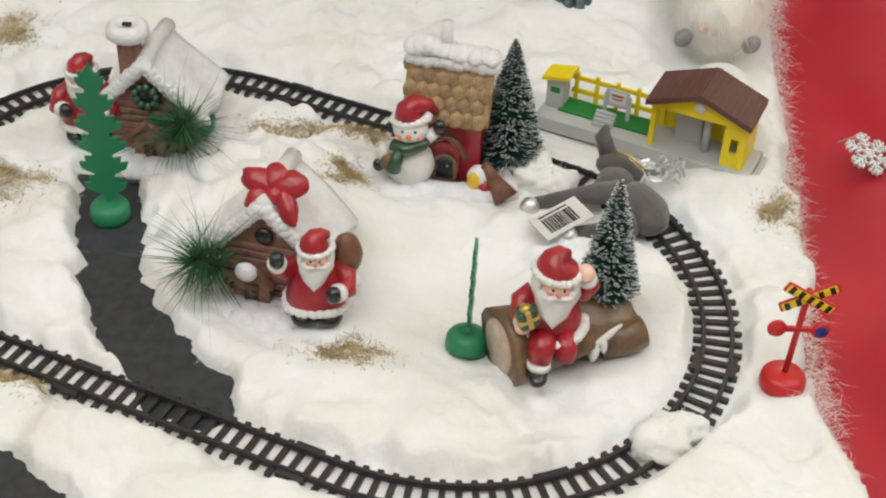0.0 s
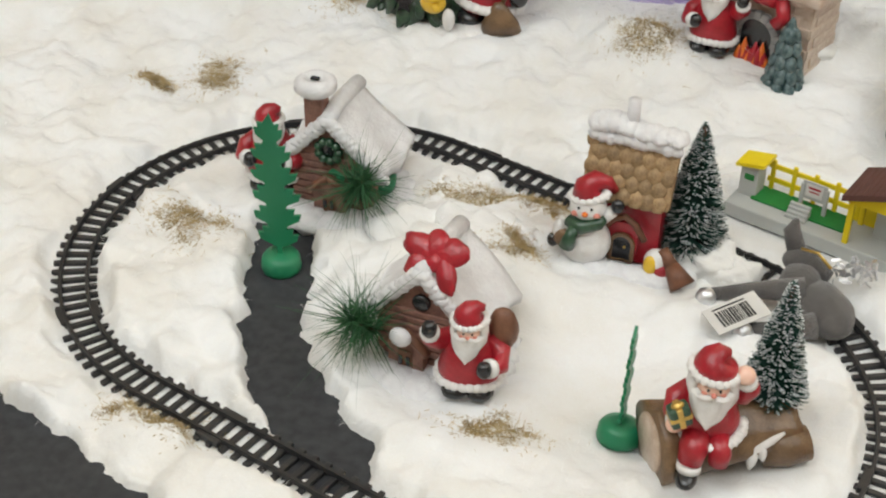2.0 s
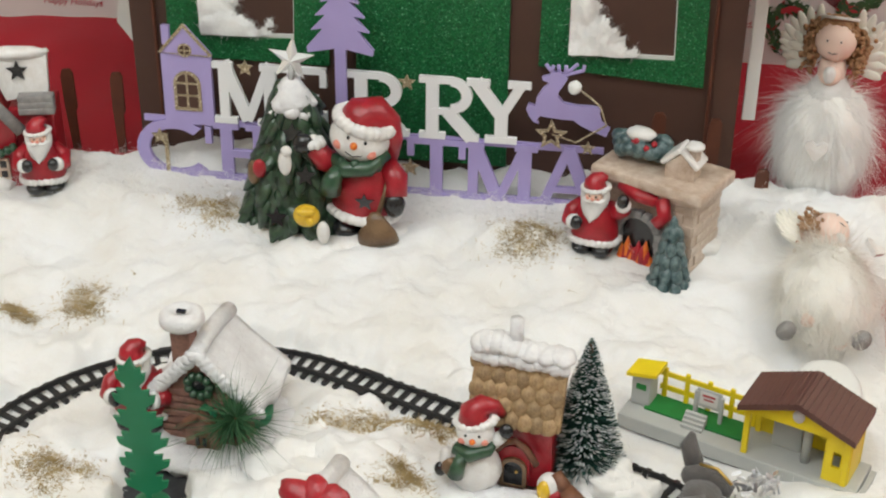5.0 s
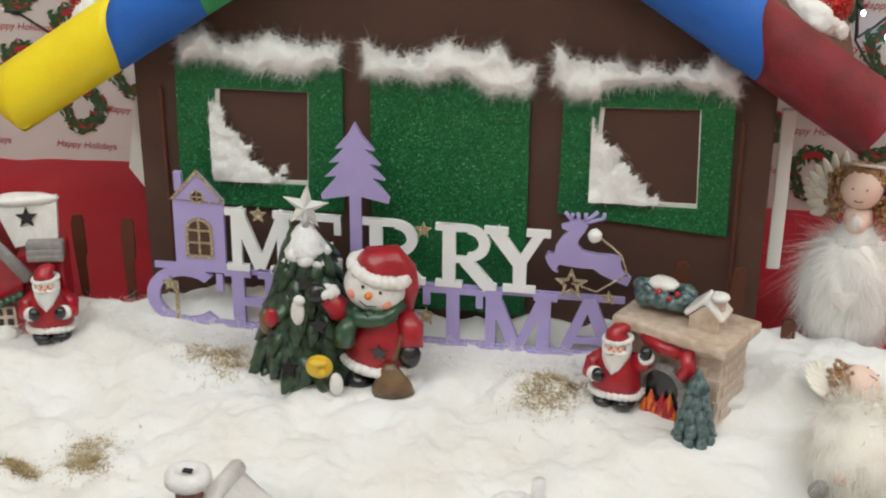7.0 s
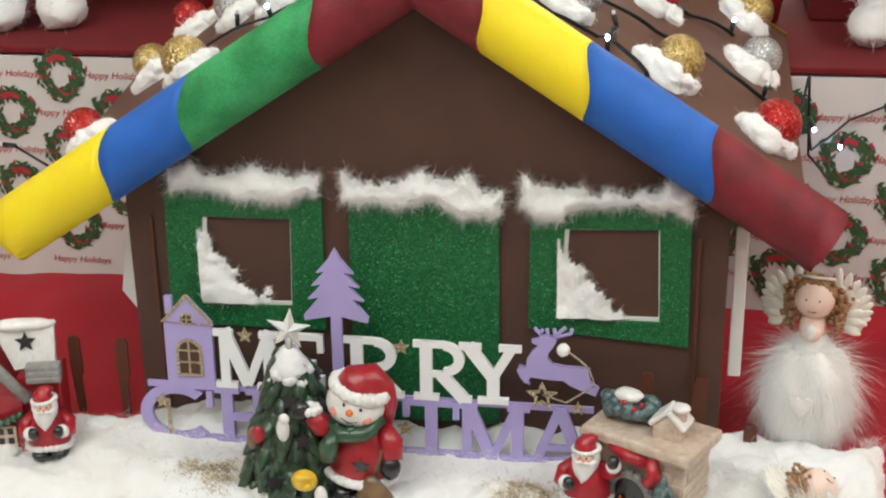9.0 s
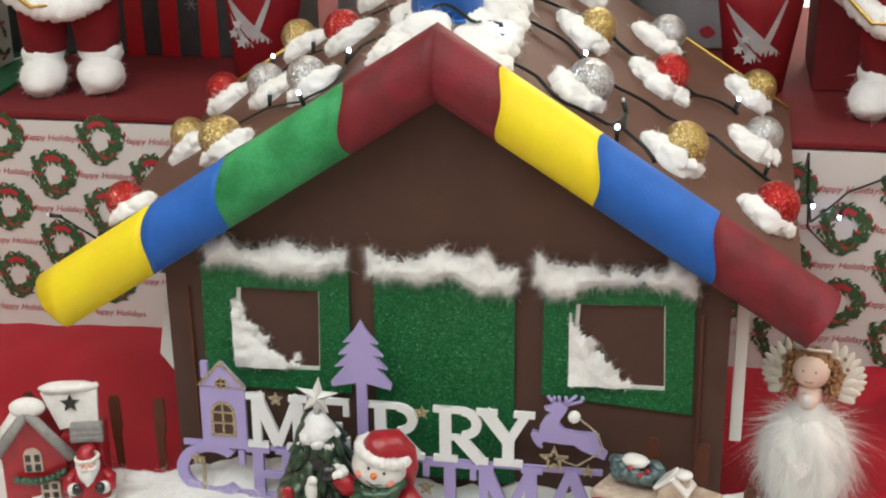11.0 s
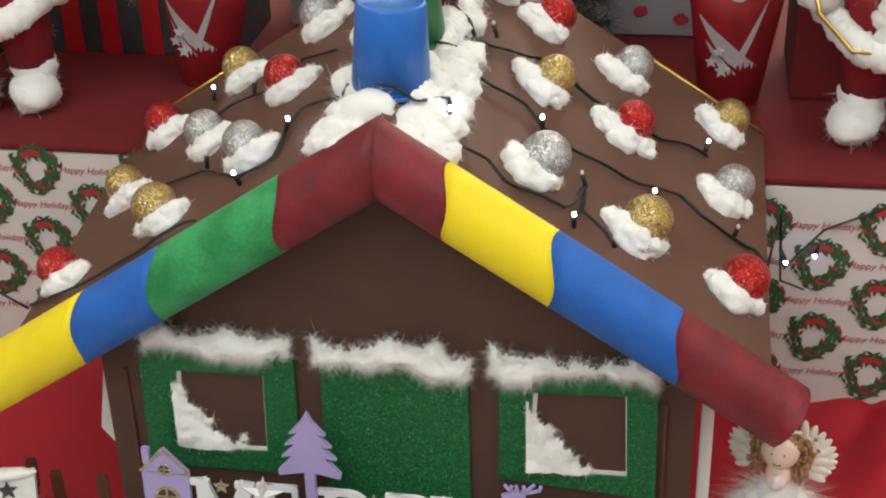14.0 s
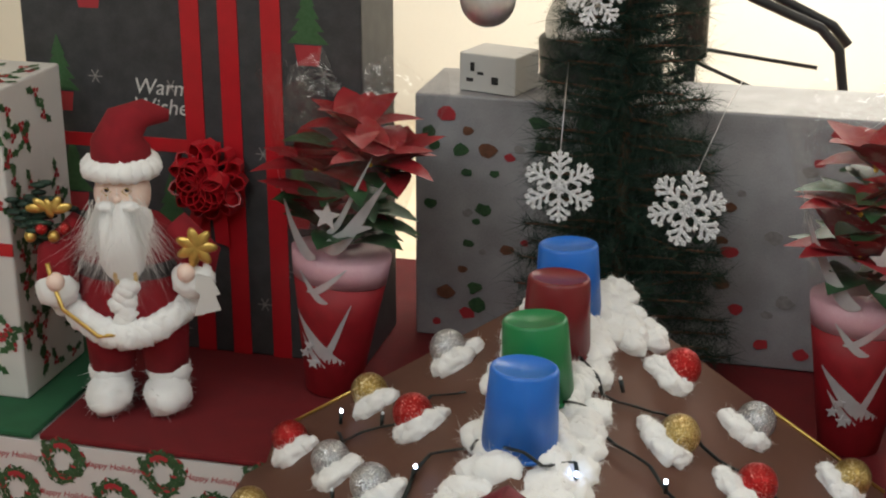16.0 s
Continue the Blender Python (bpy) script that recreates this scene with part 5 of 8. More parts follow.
b.tube([(0.10, -0.14, 0.03), (0.13, -0.28, -0.05), (0.12, -0.30, -0.14)], [0.12, 0.10, 0.085], 0, 12)
santa_head(b, (0.0, -0.10, 0.585), 0.176, -0.06)
b.tube([(0.16, 0.02, 0.38), (0.27, -0.01, 0.42), (0.31, -0.05, 0.53), (0.28, -0.09, 0.62)], [0.09, 0.10, 0.092, 0.08], 0, 14).tube([(0.285, -0.085, 0.60), (0.265, -0.10, 0.66)], 0.088, 1, 12).ball((0.25, -0.12, 0.715), (0.085, 0.08, 0.085), 2, 14, 10)
b.tube([(-0.16, 0.02, 0.38), (-0.28, -0.03, 0.30), (-0.29, -0.12, 0.22), (-0.27, -0.19, 0.20)], [0.09, 0.095, 0.09, 0.08], 0, 14).tube([(-0.275, -0.17, 0.20), (-0.265, -0.21, 0.20)], 0.088, 1, 12).ball((-0.28, -0.25, 0.19), (0.075, 0.065, 0.075), 2, 12, 9)
gm = pose(-0.25, -0.27, 0.33, 0, -16, 20)
b.box((0, 0, 0), (0.19, 0.13, 0.22), 5, 0.03, gm).box((0, 0, 0), (0.055, 0.137, 0.227), 7, 0.01, gm).box((0, 0, 0), (0.197, 0.136, 0.05), 7, 0.01, gm).ball((0, -0.01, 0.125), (0.06, 0.04, 0.03), 7, 10, 8, gm)
part("santa", b, SANTA, log, "glazed Santa in red holding a green and gold gift")

# ---------- toy station ----------
st = thing("toy_station", "grey and yellow plastic toy railway station", "toy station", at=pose(0.1886, -0.316, 0.004, 0, 0, -22) @ Matrix.Diagonal((1, 1, 1.24, 1)))
L, D = 0.184, 0.040
part("platform", Build().box((L / 2, D / 2, 0.005), (L, D, 0.010), 0, 0.001), T_GREY, st, "grey plastic platform")
for i in range(3):
    part("end_step", Build().box((L + 0.003 + 0.004 * i, D / 2, 0.0042 - 0.0014 * i), (0.0042, D * 0.8, 0.0085 - 0.0028 * i), 0, 0.0004), T_GREY, st)
part("lawn", Build().box((0.054, 0.026, 0.0108), (0.078, 0.022, 0.0016), 0, 0.0004), T_LAWN, st, "green plastic lawn")
for i in range(4):
    part("step", Build().box((0.056, 0.010 + 0.0026 * i, 0.0110 + 0.0012 * i), (0.017, 0.003, 0.0022 + 0.0016 * i), 0, 0.0003), T_GREY, st)
sh = part("shed", Build().box((0.010, 0.026, 0.021), (0.015, 0.016, 0.022), 0, 0.0006), T_GREY, st, "grey plastic shed")
part("shed_roof", Build().prism([(-0.012, 0.0), (0.012, 0.004), (0.012, 0.0065), (-0.012, 0.0025)], 0.022, 0, pose(0.011, 0.014, 0.031)), T_YELLOW, sh, "yellow shed roof")
part("shed_sign", Build().box((0.0105, 0.0176, 0.024), (0.008, 0.0006, 0.004)), T_LAWN, sh)
b = Build()
for z in (0.018, 0.028):
    b.box((0.058, 0.0375, z), (0.080, 0.002, 0.0035), 0, 0.0004)
fence = part("fence_rail", b, T_YELLOW, st, "yellow plastic fence")
for i in range(5):
    part("fence_post", Build().box((0.022 + 0.018 * i, 0.0372, 0.0215), (0.0038, 0.0028, 0.022), 0, 0.0008), T_YELLOW, st)
bb = part("billboard", Build().box((0.062, 0.026, 0.026), (0.020, 0.0016, 0.013), 0, 0.0004), T_GREY, st, "grey station name board")
for s in (-1, 1):
    part("board_leg", Build().box((0.062 + s * 0.010, 0.026, 0.020), (0.003, 0.003, 0.020), 0, 0.0004), T_GREY, bb)
part("board_face", Build().box((0.062, 0.0250, 0.0265), (0.014, 0.0006, 0.009)), PAPER, bb)
part("board_print", Build().box((0.062, 0.0246, 0.0285), (0.010, 0.0003, 0.0014)).box((0.062, 0.0246, 0.0258), (0.008, 0.0003, 0.001)), RED_INK, bb, "red bars of print")
x0, x1 = 0.096, 0.176
for x in (x0 + 0.003, x1 - 0.003):
    for y in (0.006, 0.036):
        part("pillar", Build().box((x, y, 0.026), (0.0042, 0.0042, 0.034), 0, 0.0005), T_YELLOW, st, "yellow plastic pillar")
part("end_wall", Build().ring([(0, 0), (0.018, 0), (0.018, 0.032), (0, 0.032)], [(0.006, 0.010), (0.012, 0.010), (0.012, 0.021), (0.006, 0.021)], 0.003, 0, pose(x1 - 0.019, 0.005, 0.010)), T_YELLOW, st, "yellow kiosk wall with a window")
part("kiosk_side", Build().box((x1 - 0.0015, 0.020, 0.025), (0.003, 0.028, 0.030), 0, 0.0004), T_YELLOW, st)
part("back_wall", Build().box(((x0 + x1) / 2, 0.037, 0.024), (x1 - x0, 0.002, 0.028), 0, 0.0004), T_YELLOW, st)
part("counter", Build().box((x0 + 0.028, 0.030, 0.020), (0.022, 0.010, 0.020), 0, 0.0006), T_GREY, st)
part("column", Build().tube([(x0 + 0.045, 0.018, 0.010), (x0 + 0.045, 0.018, 0.042)], 0.0034, 0, 12), T_GREY, st)
xm = (x0 + x1) / 2
gab = [(x0 - 0.003, 0.041), (xm, 0.054), (x1 + 0.003, 0.041), (x1 + 0.003, 0.045), (xm, 0.058), (x0 - 0.003, 0.045)]
part("gable", Build().prism([(x0, 0.040), (x1, 0.040), (x1, 0.043), (xm, 0.055), (x0, 0.043)], 0.002, 0, pose(0, 0.003, 0)), T_YELLOW, st, "yellow gable front")
part("clock", Build().lathe([(0.0042, 0), (0.0042, 0.0012), (0.001, 0.0014)], 0, 18, pose(xm, 0.003, 0.0485, 90)), PAPER, st, "small white clock face")
rf = part("roof", Build().prism(gab, 0.048, 0, pose(0, -0.004, 0.002)), T_BROWN, st, "brown plastic roof")
for s in (-1, 1):
    for i in range(9):
        u = (i + 0.5) / 9
        part("roof_batten", Build().box((xm + s * u * 0.041, 0.020, 0.0602 - 0.013 * u), (0.0012, 0.0478, 0.0012)), T_BROWN, rf)

# ---------- level-crossing sign ----------
xs_ = thing("crossing_sign", "red plastic toy railway crossing sign", "toy sign", at=pose(0.359, -0.608, 0.004, -2, 3, 6))
part("base", Build().lathe([(0.0150, 0), (0.0156, 0.003), (0.0150, 0.009), (0.0125, 0.012), (0.004, 0.013)], 0, 28), T_RED, xs_)
part("post", Build().tube([(0, 0, 0.01), (0, 0, 0.082)], 0.0021, 0, 10), T_RED, xs_)
part("lamp_bar", Build().box((0, -0.001, 0.050), (0.024, 0.003, 0.004), 0, 0.0008), T_RED, xs_)
for s, mt, lb in ((-1, T_RED, "red signal lamp disc"), (1, T_BLUE, "dark blue signal lamp disc")):
    lamp = part("lamp_disc", Build().lathe([(0.0062, 0), (0.0064, 0.002), (0.0052, 0.0034), (0.001, 0.0036)], 0, 20, pose(s * 0.0145, 0.0, 0.050, 90)), T_RED, xs_)
    part("lens", Build().lathe([(0.0044, 0), (0.0040, 0.001), (0.001, 0.0014)], 0, 18, pose(s * 0.0145, -0.0034, 0.050, 90)), mt, lamp, lb)
for s in (-1, 1):
    m = pose(0, -0.003 - 0.0012 * (s > 0), 0.078, 0, s * 28, 0)
    arm = part("cross_arm", Build(m).box((0, 0, 0), (0.040, 0.002, 0.0078), 0, 0.001), T_RED, xs_)
    part("stripe_field", Build(m).box((0, -0.0012, 0), (0.037, 0.0008, 0.0056), 0, 0.0002), T_YELLOW, arm, "yellow stripe field")
    for i in range(5):
        part("stripe", Build(m).box((-0.015 + 0.0075 * i, -0.0018, 0), (0.0034, 0.0006, 0.0055)), C_BLACK, arm)

# ---------- grey plush reindeer lying on the track ----------
pl = thing("plush_reindeer", "grey plush reindeer lying on its side over the track", "soft toy", at=pose(0.003, 0.014, 0.0))
b = Build()
b.ball((0, 0, 0), (0.018, 0.031, 0.014), 0, 22, 16, pose(0.269, -0.450, 0.017, 0, 0, 24), 0.06, 2, 1)
b.ball((0.249, -0.426, 0.020), (0.015, 0.018, 0.012), 0, 18, 12, None, 0.06, 2, 2)
part("body", b, GREY_PLUSH, pl)
b = Build().ball((0.248, -0.408, 0.026), (0.014, 0.010, 0.010), 0, 18, 12).tube([(0.250, -0.408, 0.025), (0.260, -0.412, 0.023), (0.270, -0.416, 0.020)], [0.010, 0.008, 0.005], 0, 12)
hd = part("head", b, GREY_PLUSH, pl)
part("ear", Build().tube([(0.243, -0.402, 0.032), (0.238, -0.396, 0.044), (0.240, -0.394, 0.053)], [0.007, 0.0065, 0.002], 0, 10, Matrix()), GREY_PLUSH, hd)
part("leg", Build().tube([(0.252, -0.438, 0.022), (0.220, -0.444, 0.020), (0.188, -0.450, 0.014)], [0.010, 0.0065, 0.005], 0, 12), GREY_PLUSH, pl)
part("leg", Build().tube([(0.262, -0.470, 0.016), (0.240, -0.478, 0.014), (0.214, -0.482, 0.012)], [0.010, 0.0065, 0.005], 0, 12), GREY_PLUSH, pl)
part("cord", Build().tube([(0.246, -0.418, 0.044), (0.258, -0.424, 0.046), (0.268, -0.432, 0.040)], 0.0012, 0, 6), GOLD, pl, "thin gold cord")
b = Build()
rg = np.random.default_rng(4)
for i in range(46):
    c = Vector((0.270 + rg.uniform(0, 0.032), -0.418 + rg.uniform(-0.008, 0.012), 0.020 + rg.uniform(0, 0.016)))
    b.box((0, 0, 0), (0.007, 0.0008, 0.0024), 0, 0, Matrix.Translation(c) @ Euler(rg.normal(size=3)).to_matrix().to_4x4())
part("antler", b, SILVER, pl, "silver tinsel antler")
for c in ((0.184, -0.454, 0.014), (0.213, -0.486, 0.013)):
    part("hoof", Build().ball(c, 0.0075, 0, 12, 9, None, 0.08, 4, 3), SILVER, pl, "silver foil hoof")
tg = part("price_tag", Build().box((0, 0, 0), (0.043, 0.024, 0.0006), 0, 0.0002), PAPER, pl, "white card price tag")
tg.matrix_local = pose(0.207, -0.482, 0.026, 8, -8, 38)
rg = np.random.default_rng(2)
x = -0.014
for i in range(15):
    w = float(rg.choice([0.0006, 0.0010, 0.0015]))
    part("barcode_bar", Build().box((x, -0.001, 0.0005), (w, 0.014, 0.0003)), INK, tg)
    x += w + float(rg.choice([0.0005, 0.0009]))
part("print_bar", Build().box((-0.002, 0.0085, 0.0005), (0.026, 0.0012, 0.0003)), INK, tg)


# ---------- furry angels ----------
def fur_coat(b, c, r, n, length, seed, k=0, width=0.0008, lift=0.22):
    """Fur combed down over an egg-shaped body, from the neck to the feet."""
    rg = np.random.default_rng(seed)
    d = rg.normal(size=(n, 3))
    d /= np.linalg.norm(d, axis=1)[:, None]
    down = np.array((0, 0, -1.0)) + d * d[:, 2:3]
    roots = np.array(c) + d * np.array(r) * 0.97
    lock = vnoise(d * 5.0, seed)[:, None]
    ways = down * 1.0 + d * (lift + 0.16 * lock)
    strands(b, roots, ways, length, width, k, 0.22, 0.20, 4, seed)


def angel(name, at, label, fur, lying):
    t = thing(name, label, "doll", "furry angels", at)
    b = Build()
    b.lathe([(0.022, 0.104), (0.020, 0.118), (0.013, 0.130)], 0, 26)
    b.ball((0, 0, 0.066), (0.041, 0.039, 0.056), 7, 40, 28, None, 0.10, 3.0, 3)
    fur_coat(b, (0, 0, 0.066), (0.041, 0.039, 0.056), 5200, 0.030, 41, 0, 0.0006, 0.30)
    fur_coat(b, (0, 0, 0.074), (0.038, 0.036, 0.050), 1500, 0.048, 43, 0, 0.0005, 0.45)
    # face, neck, curls, wings and shoes all belong to the one doll
    b.lathe([(0.012, 0.122), (0.013, 0.135), (0.011, 0.146)], 1, 16).ball((0, -0.004, 0.164), (0.0185, 0.017, 0.0185), 1, 22, 16)
    rg = np.random.default_rng(9)
    for i in range(420):
        a = rg.uniform(0, 2 * math.pi)
        e = rg.uniform(0.15, 1.3)
        d = Vector((math.cos(a) * math.cos(e), math.sin(a) * math.cos(e), math.sin(e)))
        if d.y < -0.55 and d.z < 0.75:
            continue
        b.ball(Vector((0, 0.002, 0.166)) + d * 0.0185, 0.0024, 2, 6, 4)
    for s in (-1, 1):
        for i in range(260):
            b.ball((s * (0.0205 + 0.0042 * rg.normal()), 0.003 + 0.005 * rg.normal(), 0.155 + 0.010 * rg.normal()), 0.0022, 2, 6, 4)
        # each wing is a fan of overlapping feathers on a moulded base
        for i in range(10):
            u = i / 9
            ang = math.radians(88 - 104 * u)
            ln = 0.050 - 0.022 * u
            cx, cz = 0.013 + math.cos(ang) * ln * 0.5 + 0.002 * math.sin(math.pi * u), 0.142 + math.sin(ang) * ln * 0.5
            b.ball((0, 0, 0), (0.0052, 0.0022, ln * 0.5), 3, 10, 10, pose(s * (cx + 0.004), 0.0115 + 0.0008 * (i % 2), cz, 0, s * (90 - math.degrees(ang)), 0))
        for i in range(6):
            u = i / 5
            ang = math.radians(76 - 96 * u)
            b.ball((0, 0, 0), (0.0055, 0.0024, 0.015), 3, 10, 8, pose(s * (0.016 + math.cos(ang) * 0.014), 0.0098, 0.142 + math.sin(ang) * 0.020, 0, s * (90 - math.degrees(ang)), 0))
        foot = Vector((s * 0.026, s * -0.018, 0.010)) if lying else Vector((s * 0.020, -0.012, 0.008))
        b.ball(foot, (0.008, 0.010, 0.008), 4, 14, 10)
        b.tube([(s * 0.018, 0, 0.012), (s * 0.016, 0, 0.035)], 0.006, 1, 8)
        b.ball((s * 0.006, -0.0205, 0.168), 0.0009, 5, 6, 5)
    b.tube([(-0.004, -0.0208, 0.1575), (0, -0.0212, 0.1565), (0.004, -0.0208, 0.1575)], 0.0004, 5, 5)
    b.ball((0, -0.014, 0.134), (0.010, 0.007, 0.009), 1, 12, 8).ball((0, -0.018, 0.136), (0.006, 0.005, 0.008), 6, 12, 8)
    b.prism([(0, -0.009), (0.010, 0.002), (0.0095, 0.008), (0.005, 0.0095), (0, 0.006), (-0.005, 0.0095), (-0.0095, 0.008), (-0.010, 0.002)], 0.004, 6, pose(0.002, -0.062, 0.078))
    b.tube([(-0.017, 0.0, 0.184), (0, -0.010, 0.187), (0.017, 0.0, 0.184)], 0.0016, 6, 6)
    part("doll", b, [fur, FACE, HAIR, WING, C_GREY, INK, C_WHITE, FLEECE], t)
    return t


angel("angel_doll", pose(0.351, 0.035, 0.024, -4, 0, -12), "white fur angel doll with cream wings standing upright", FUR, 0)
angel("angel_doll", pose(0.345, -0.222, 0.036, -84, 0, -4) @ pose(0, 0, 0, 0, 0, 35) @ Matrix.Scale(0.93, 4), "cream fur angel doll lying on its back", FUR_CREAM, 1)
solid("round_base", Build().lathe([(0.026, 0), (0.027, 0.004), (0.025, 0.006), (0.020, 0.0065), (0.002, 0.006)], 0, 30), WHITE_CARD, "white round disc under the fallen doll's feet", "disc", at=pose(0.347, -0.262, 0.016, 30, 0, 0))


# ---------- wooden sign in front of the house ----------
sign = thing("merry_christmas_sign", "lilac and white wooden Merry Christmas sign with gold glitter", "sign", at=pose(0, -0.045, 0, -2, 0, 0))
TH = 0.005


def strokes(name, lines, mat, label="", y=0.0):
    """One letter, from bars given as x0, z0, x1, z1, width."""
    b = Build()
    for i, s in enumerate(lines):
        if len(s) == 5:
            x0, z0_, x1, z1, w = s
            d = Vector((x1 - x0, 0, z1 - z0_))
            n = Vector((-d.z, 0, d.x)).normalized() * w / 2
            b.prism([(x0 - n.x, z0_ - n.z), (x1 - n.x, z1 - n.z), (x1 + n.x, z1 + n.z), (x0 + n.x, z0_ + n.z)], TH, 0, pose(0, y - 0.00012 * i, 0))
        else:
            cx, cz, rx, rz, a0, a1, w = s
            n = 18
            o = [(cx + rx * math.cos(radians(a0 + (a1 - a0) * k / n)), cz + rz * math.sin(radians(a0 + (a1 - a0) * k / n))) for k in range(n + 1)]
            q = [(cx + (rx - w) * math.cos(radians(a0 + (a1 - a0) * k / n)), cz + (rz - w * 0.8) * math.sin(radians(a0 + (a1 - a0) * k / n))) for k in range(n + 1)]
            b.prism(o + q[::-1], TH, 0, pose(0, y - 0.00012 * i, 0))
    part(name, b, mat, sign, label)


def letter(c, x0, x1, z0_, z1, mat, y=0.0):
    w, t, h = (x1 - x0), 0.0062, z1 - z0_
    st_, sf = 0.0115, 0.016
    m = []
    if c == "M":
        m = [(x0 + w * 0.16, z0_, x0 + w * 0.16, z1, st_ * 0.8), (x1 - w * 0.16, z0_, x1 - w * 0.16, z1, st_), (x0 + w * 0.16, z1, x0 + w * 0.5, z0_ + 0.004, st_), (x1 - w * 0.16, z1, x0 + w * 0.5, z0_ + 0.004, st_ * 0.7),
             (x0, z0_ + t / 2, x0 + w * 0.34, z0_ + t / 2, t), (x1 - w * 0.36, z0_ + t / 2, x1, z0_ + t / 2, t), (x0, z1 - t / 2, x0 + w * 0.3, z1 - t / 2, t), (x1 - w * 0.3, z1 - t / 2, x1, z1 - t / 2, t)]
    elif c == "E":
        m = [(x0 + w * 0.25, z0_, x0 + w * 0.25, z1, st_), (x0, z0_ + t / 2, x1, z0_ + t / 2, t), (x0, z1 - t / 2, x1, z1 - t / 2, t), (x0 + w * 0.25, z0_ + h / 2, x1 - w * 0.2, z0_ + h / 2, t), (x1 - t / 2, z0_, x1 - t / 2, z0_ + h * 0.3, t), (x1 - t / 2, z1, x1 - t / 2, z1 - h * 0.3, t)]
    elif c == "R":
        m = [(x0 + w * 0.22, z0_, x0 + w * 0.22, z1, st_), (x0, z0_ + t / 2, x0 + w * 0.44, z0_ + t / 2, t), (x0, z1 - t / 2, x0 + w * 0.55, z1 - t / 2, t), (x0 + w * 0.22, z0_ + h * 0.45, x0 + w * 0.55, z0_ + h * 0.45, t * 0.9),
             (x0 + w * 0.52, z0_ + h * 0.715, w * 0.36, h * 0.285, -90, 90, st_ * 0.85), (x0 + w * 0.48, z0_ + h * 0.45, x1 - w * 0.12, z0_ + 0.002, st_), (x1 - w * 0.22, z0_ + t / 2, x1, z0_ + t / 2, t)]
    elif c == "Y":
        xm_ = x0 + w * 0.55
        m = [(xm_, z0_, xm_, z0_ + h * 0.48, st_), (xm_, z0_ + h * 0.44, x0 + w * 0.14, z1 - 0.002, st_), (xm_, z0_ + h * 0.44, x1 - w * 0.14, z1 - 0.002, st_ * 0.75), (xm_ - w * 0.25, z0_ + t / 2, xm_ + w * 0.25, z0_ + t / 2, t), (x0, z1 - t / 2, x0 + w * 0.36, z1 - t / 2, t), (x1 - w * 0.36, z1 - t / 2, x1, z1 - t / 2, t)]
    elif c == "C":
        m = [(x0 + w * 0.52, z0_ + h / 2, w * 0.52, h / 2, 48, 318, st_ * 1.05), (x1 - t / 2, z1 - h * 0.08, x1 - t / 2, z1 - h * 0.36, t)]
    elif c == "H":
        m = [(x0 + w * 0.22, z0_, x0 + w * 0.22, z1, st_), (x1 - w * 0.22, z0_, x1 - w * 0.22, z1, st_), (x0 + w * 0.22, z0_ + h / 2, x1 - w * 0.22, z0_ + h / 2, t * 1.2)]
        for x in (x0, x1 - w * 0.44):
            for z in (z0_ + t / 2, z1 - t / 2):
                m.append((x, z, x + w * 0.44, z, t))
    elif c == "I":
        m = [((x0 + x1) / 2, z0_, (x0 + x1) / 2, z1, st_), (x0, z0_ + t / 2, x1, z0_ + t / 2, t), (x0, z1 - t / 2, x1, z1 - t / 2, t)]
    elif c == "S":
        m = [(x0 + w / 2, z0_ + h * 0.735, w * 0.46, h * 0.265, 20, 260, st_ * 0.85), (x0 + w / 2, z0_ + h * 0.285, w * 0.5, h * 0.285, -160, 90, st_ * 0.85)]
    elif c == "T":
        m = [((x0 + x1) / 2, z0_, (x0 + x1) / 2, z1, st_), (x0, z1 - t / 2, x1, z1 - t / 2, t), (x0 + t / 2, z1, x0 + t / 2, z1 - h * 0.3, t), (x1 - t / 2, z1, x1 - t / 2, z1 - h * 0.3, t), (x0 + w * 0.25, z0_ + t / 2, x1 - w * 0.25, z0_ + t / 2, t)]
    elif c == "A":
        xm_ = (x0 + x1) / 2
        m = [(x0 + w * 0.14, z0_, xm_, z1 - 0.001, st_ * 0.75), (x1 - w * 0.14, z0_, xm_, z1 - 0.001, st_), (x0 + w * 0.25, z0_ + h * 0.32, x1 - w * 0.25, z0_ + h * 0.32, t * 0.9), (x0, z0_ + t / 2, x0 + w * 0.32, z0_ + t / 2, t), (x1 - w * 0.36, z0_ + t / 2, x1, z0_ + t / 2, t)]
    strokes("letter_" + c.lower(), m, mat, ("white" if mat is WHITE_WOOD else "lilac") + " wooden letter " + c, y)


for c, x0, x1 in (("M", -0.205, -0.141), ("E", -0.139, -0.098), ("R", -0.079, -0.022), ("R", -0.013, 0.042), ("Y", 0.030, 0.088)):
    letter(c, x0, x1, 0.102, 0.162, WHITE_WOOD, -0.001)
for c, x0, x1 in (("C", -0.284, -0.210), ("H", -0.208, -0.152), ("R", -0.150, -0.100), ("I", -0.098, -0.074), ("S", -0.070, -0.030), ("T", -0.024, 0.030), ("M", 0.026, 0.096), ("A", 0.092, 0.156)):
    letter(c, x0, x1, 0.040, 0.1015, LILAC, 0.0)
part("joining_bar", Build().box((-0.06, TH / 2 + 0.001, 0.1005), (0.43, TH * 0.6, 0.006)), LILAC, sign)
part("joining_bar", Build().box((-0.06, TH / 2 + 0.001, 0.046), (0.43, TH * 0.6, 0.006)), LILAC, sign)
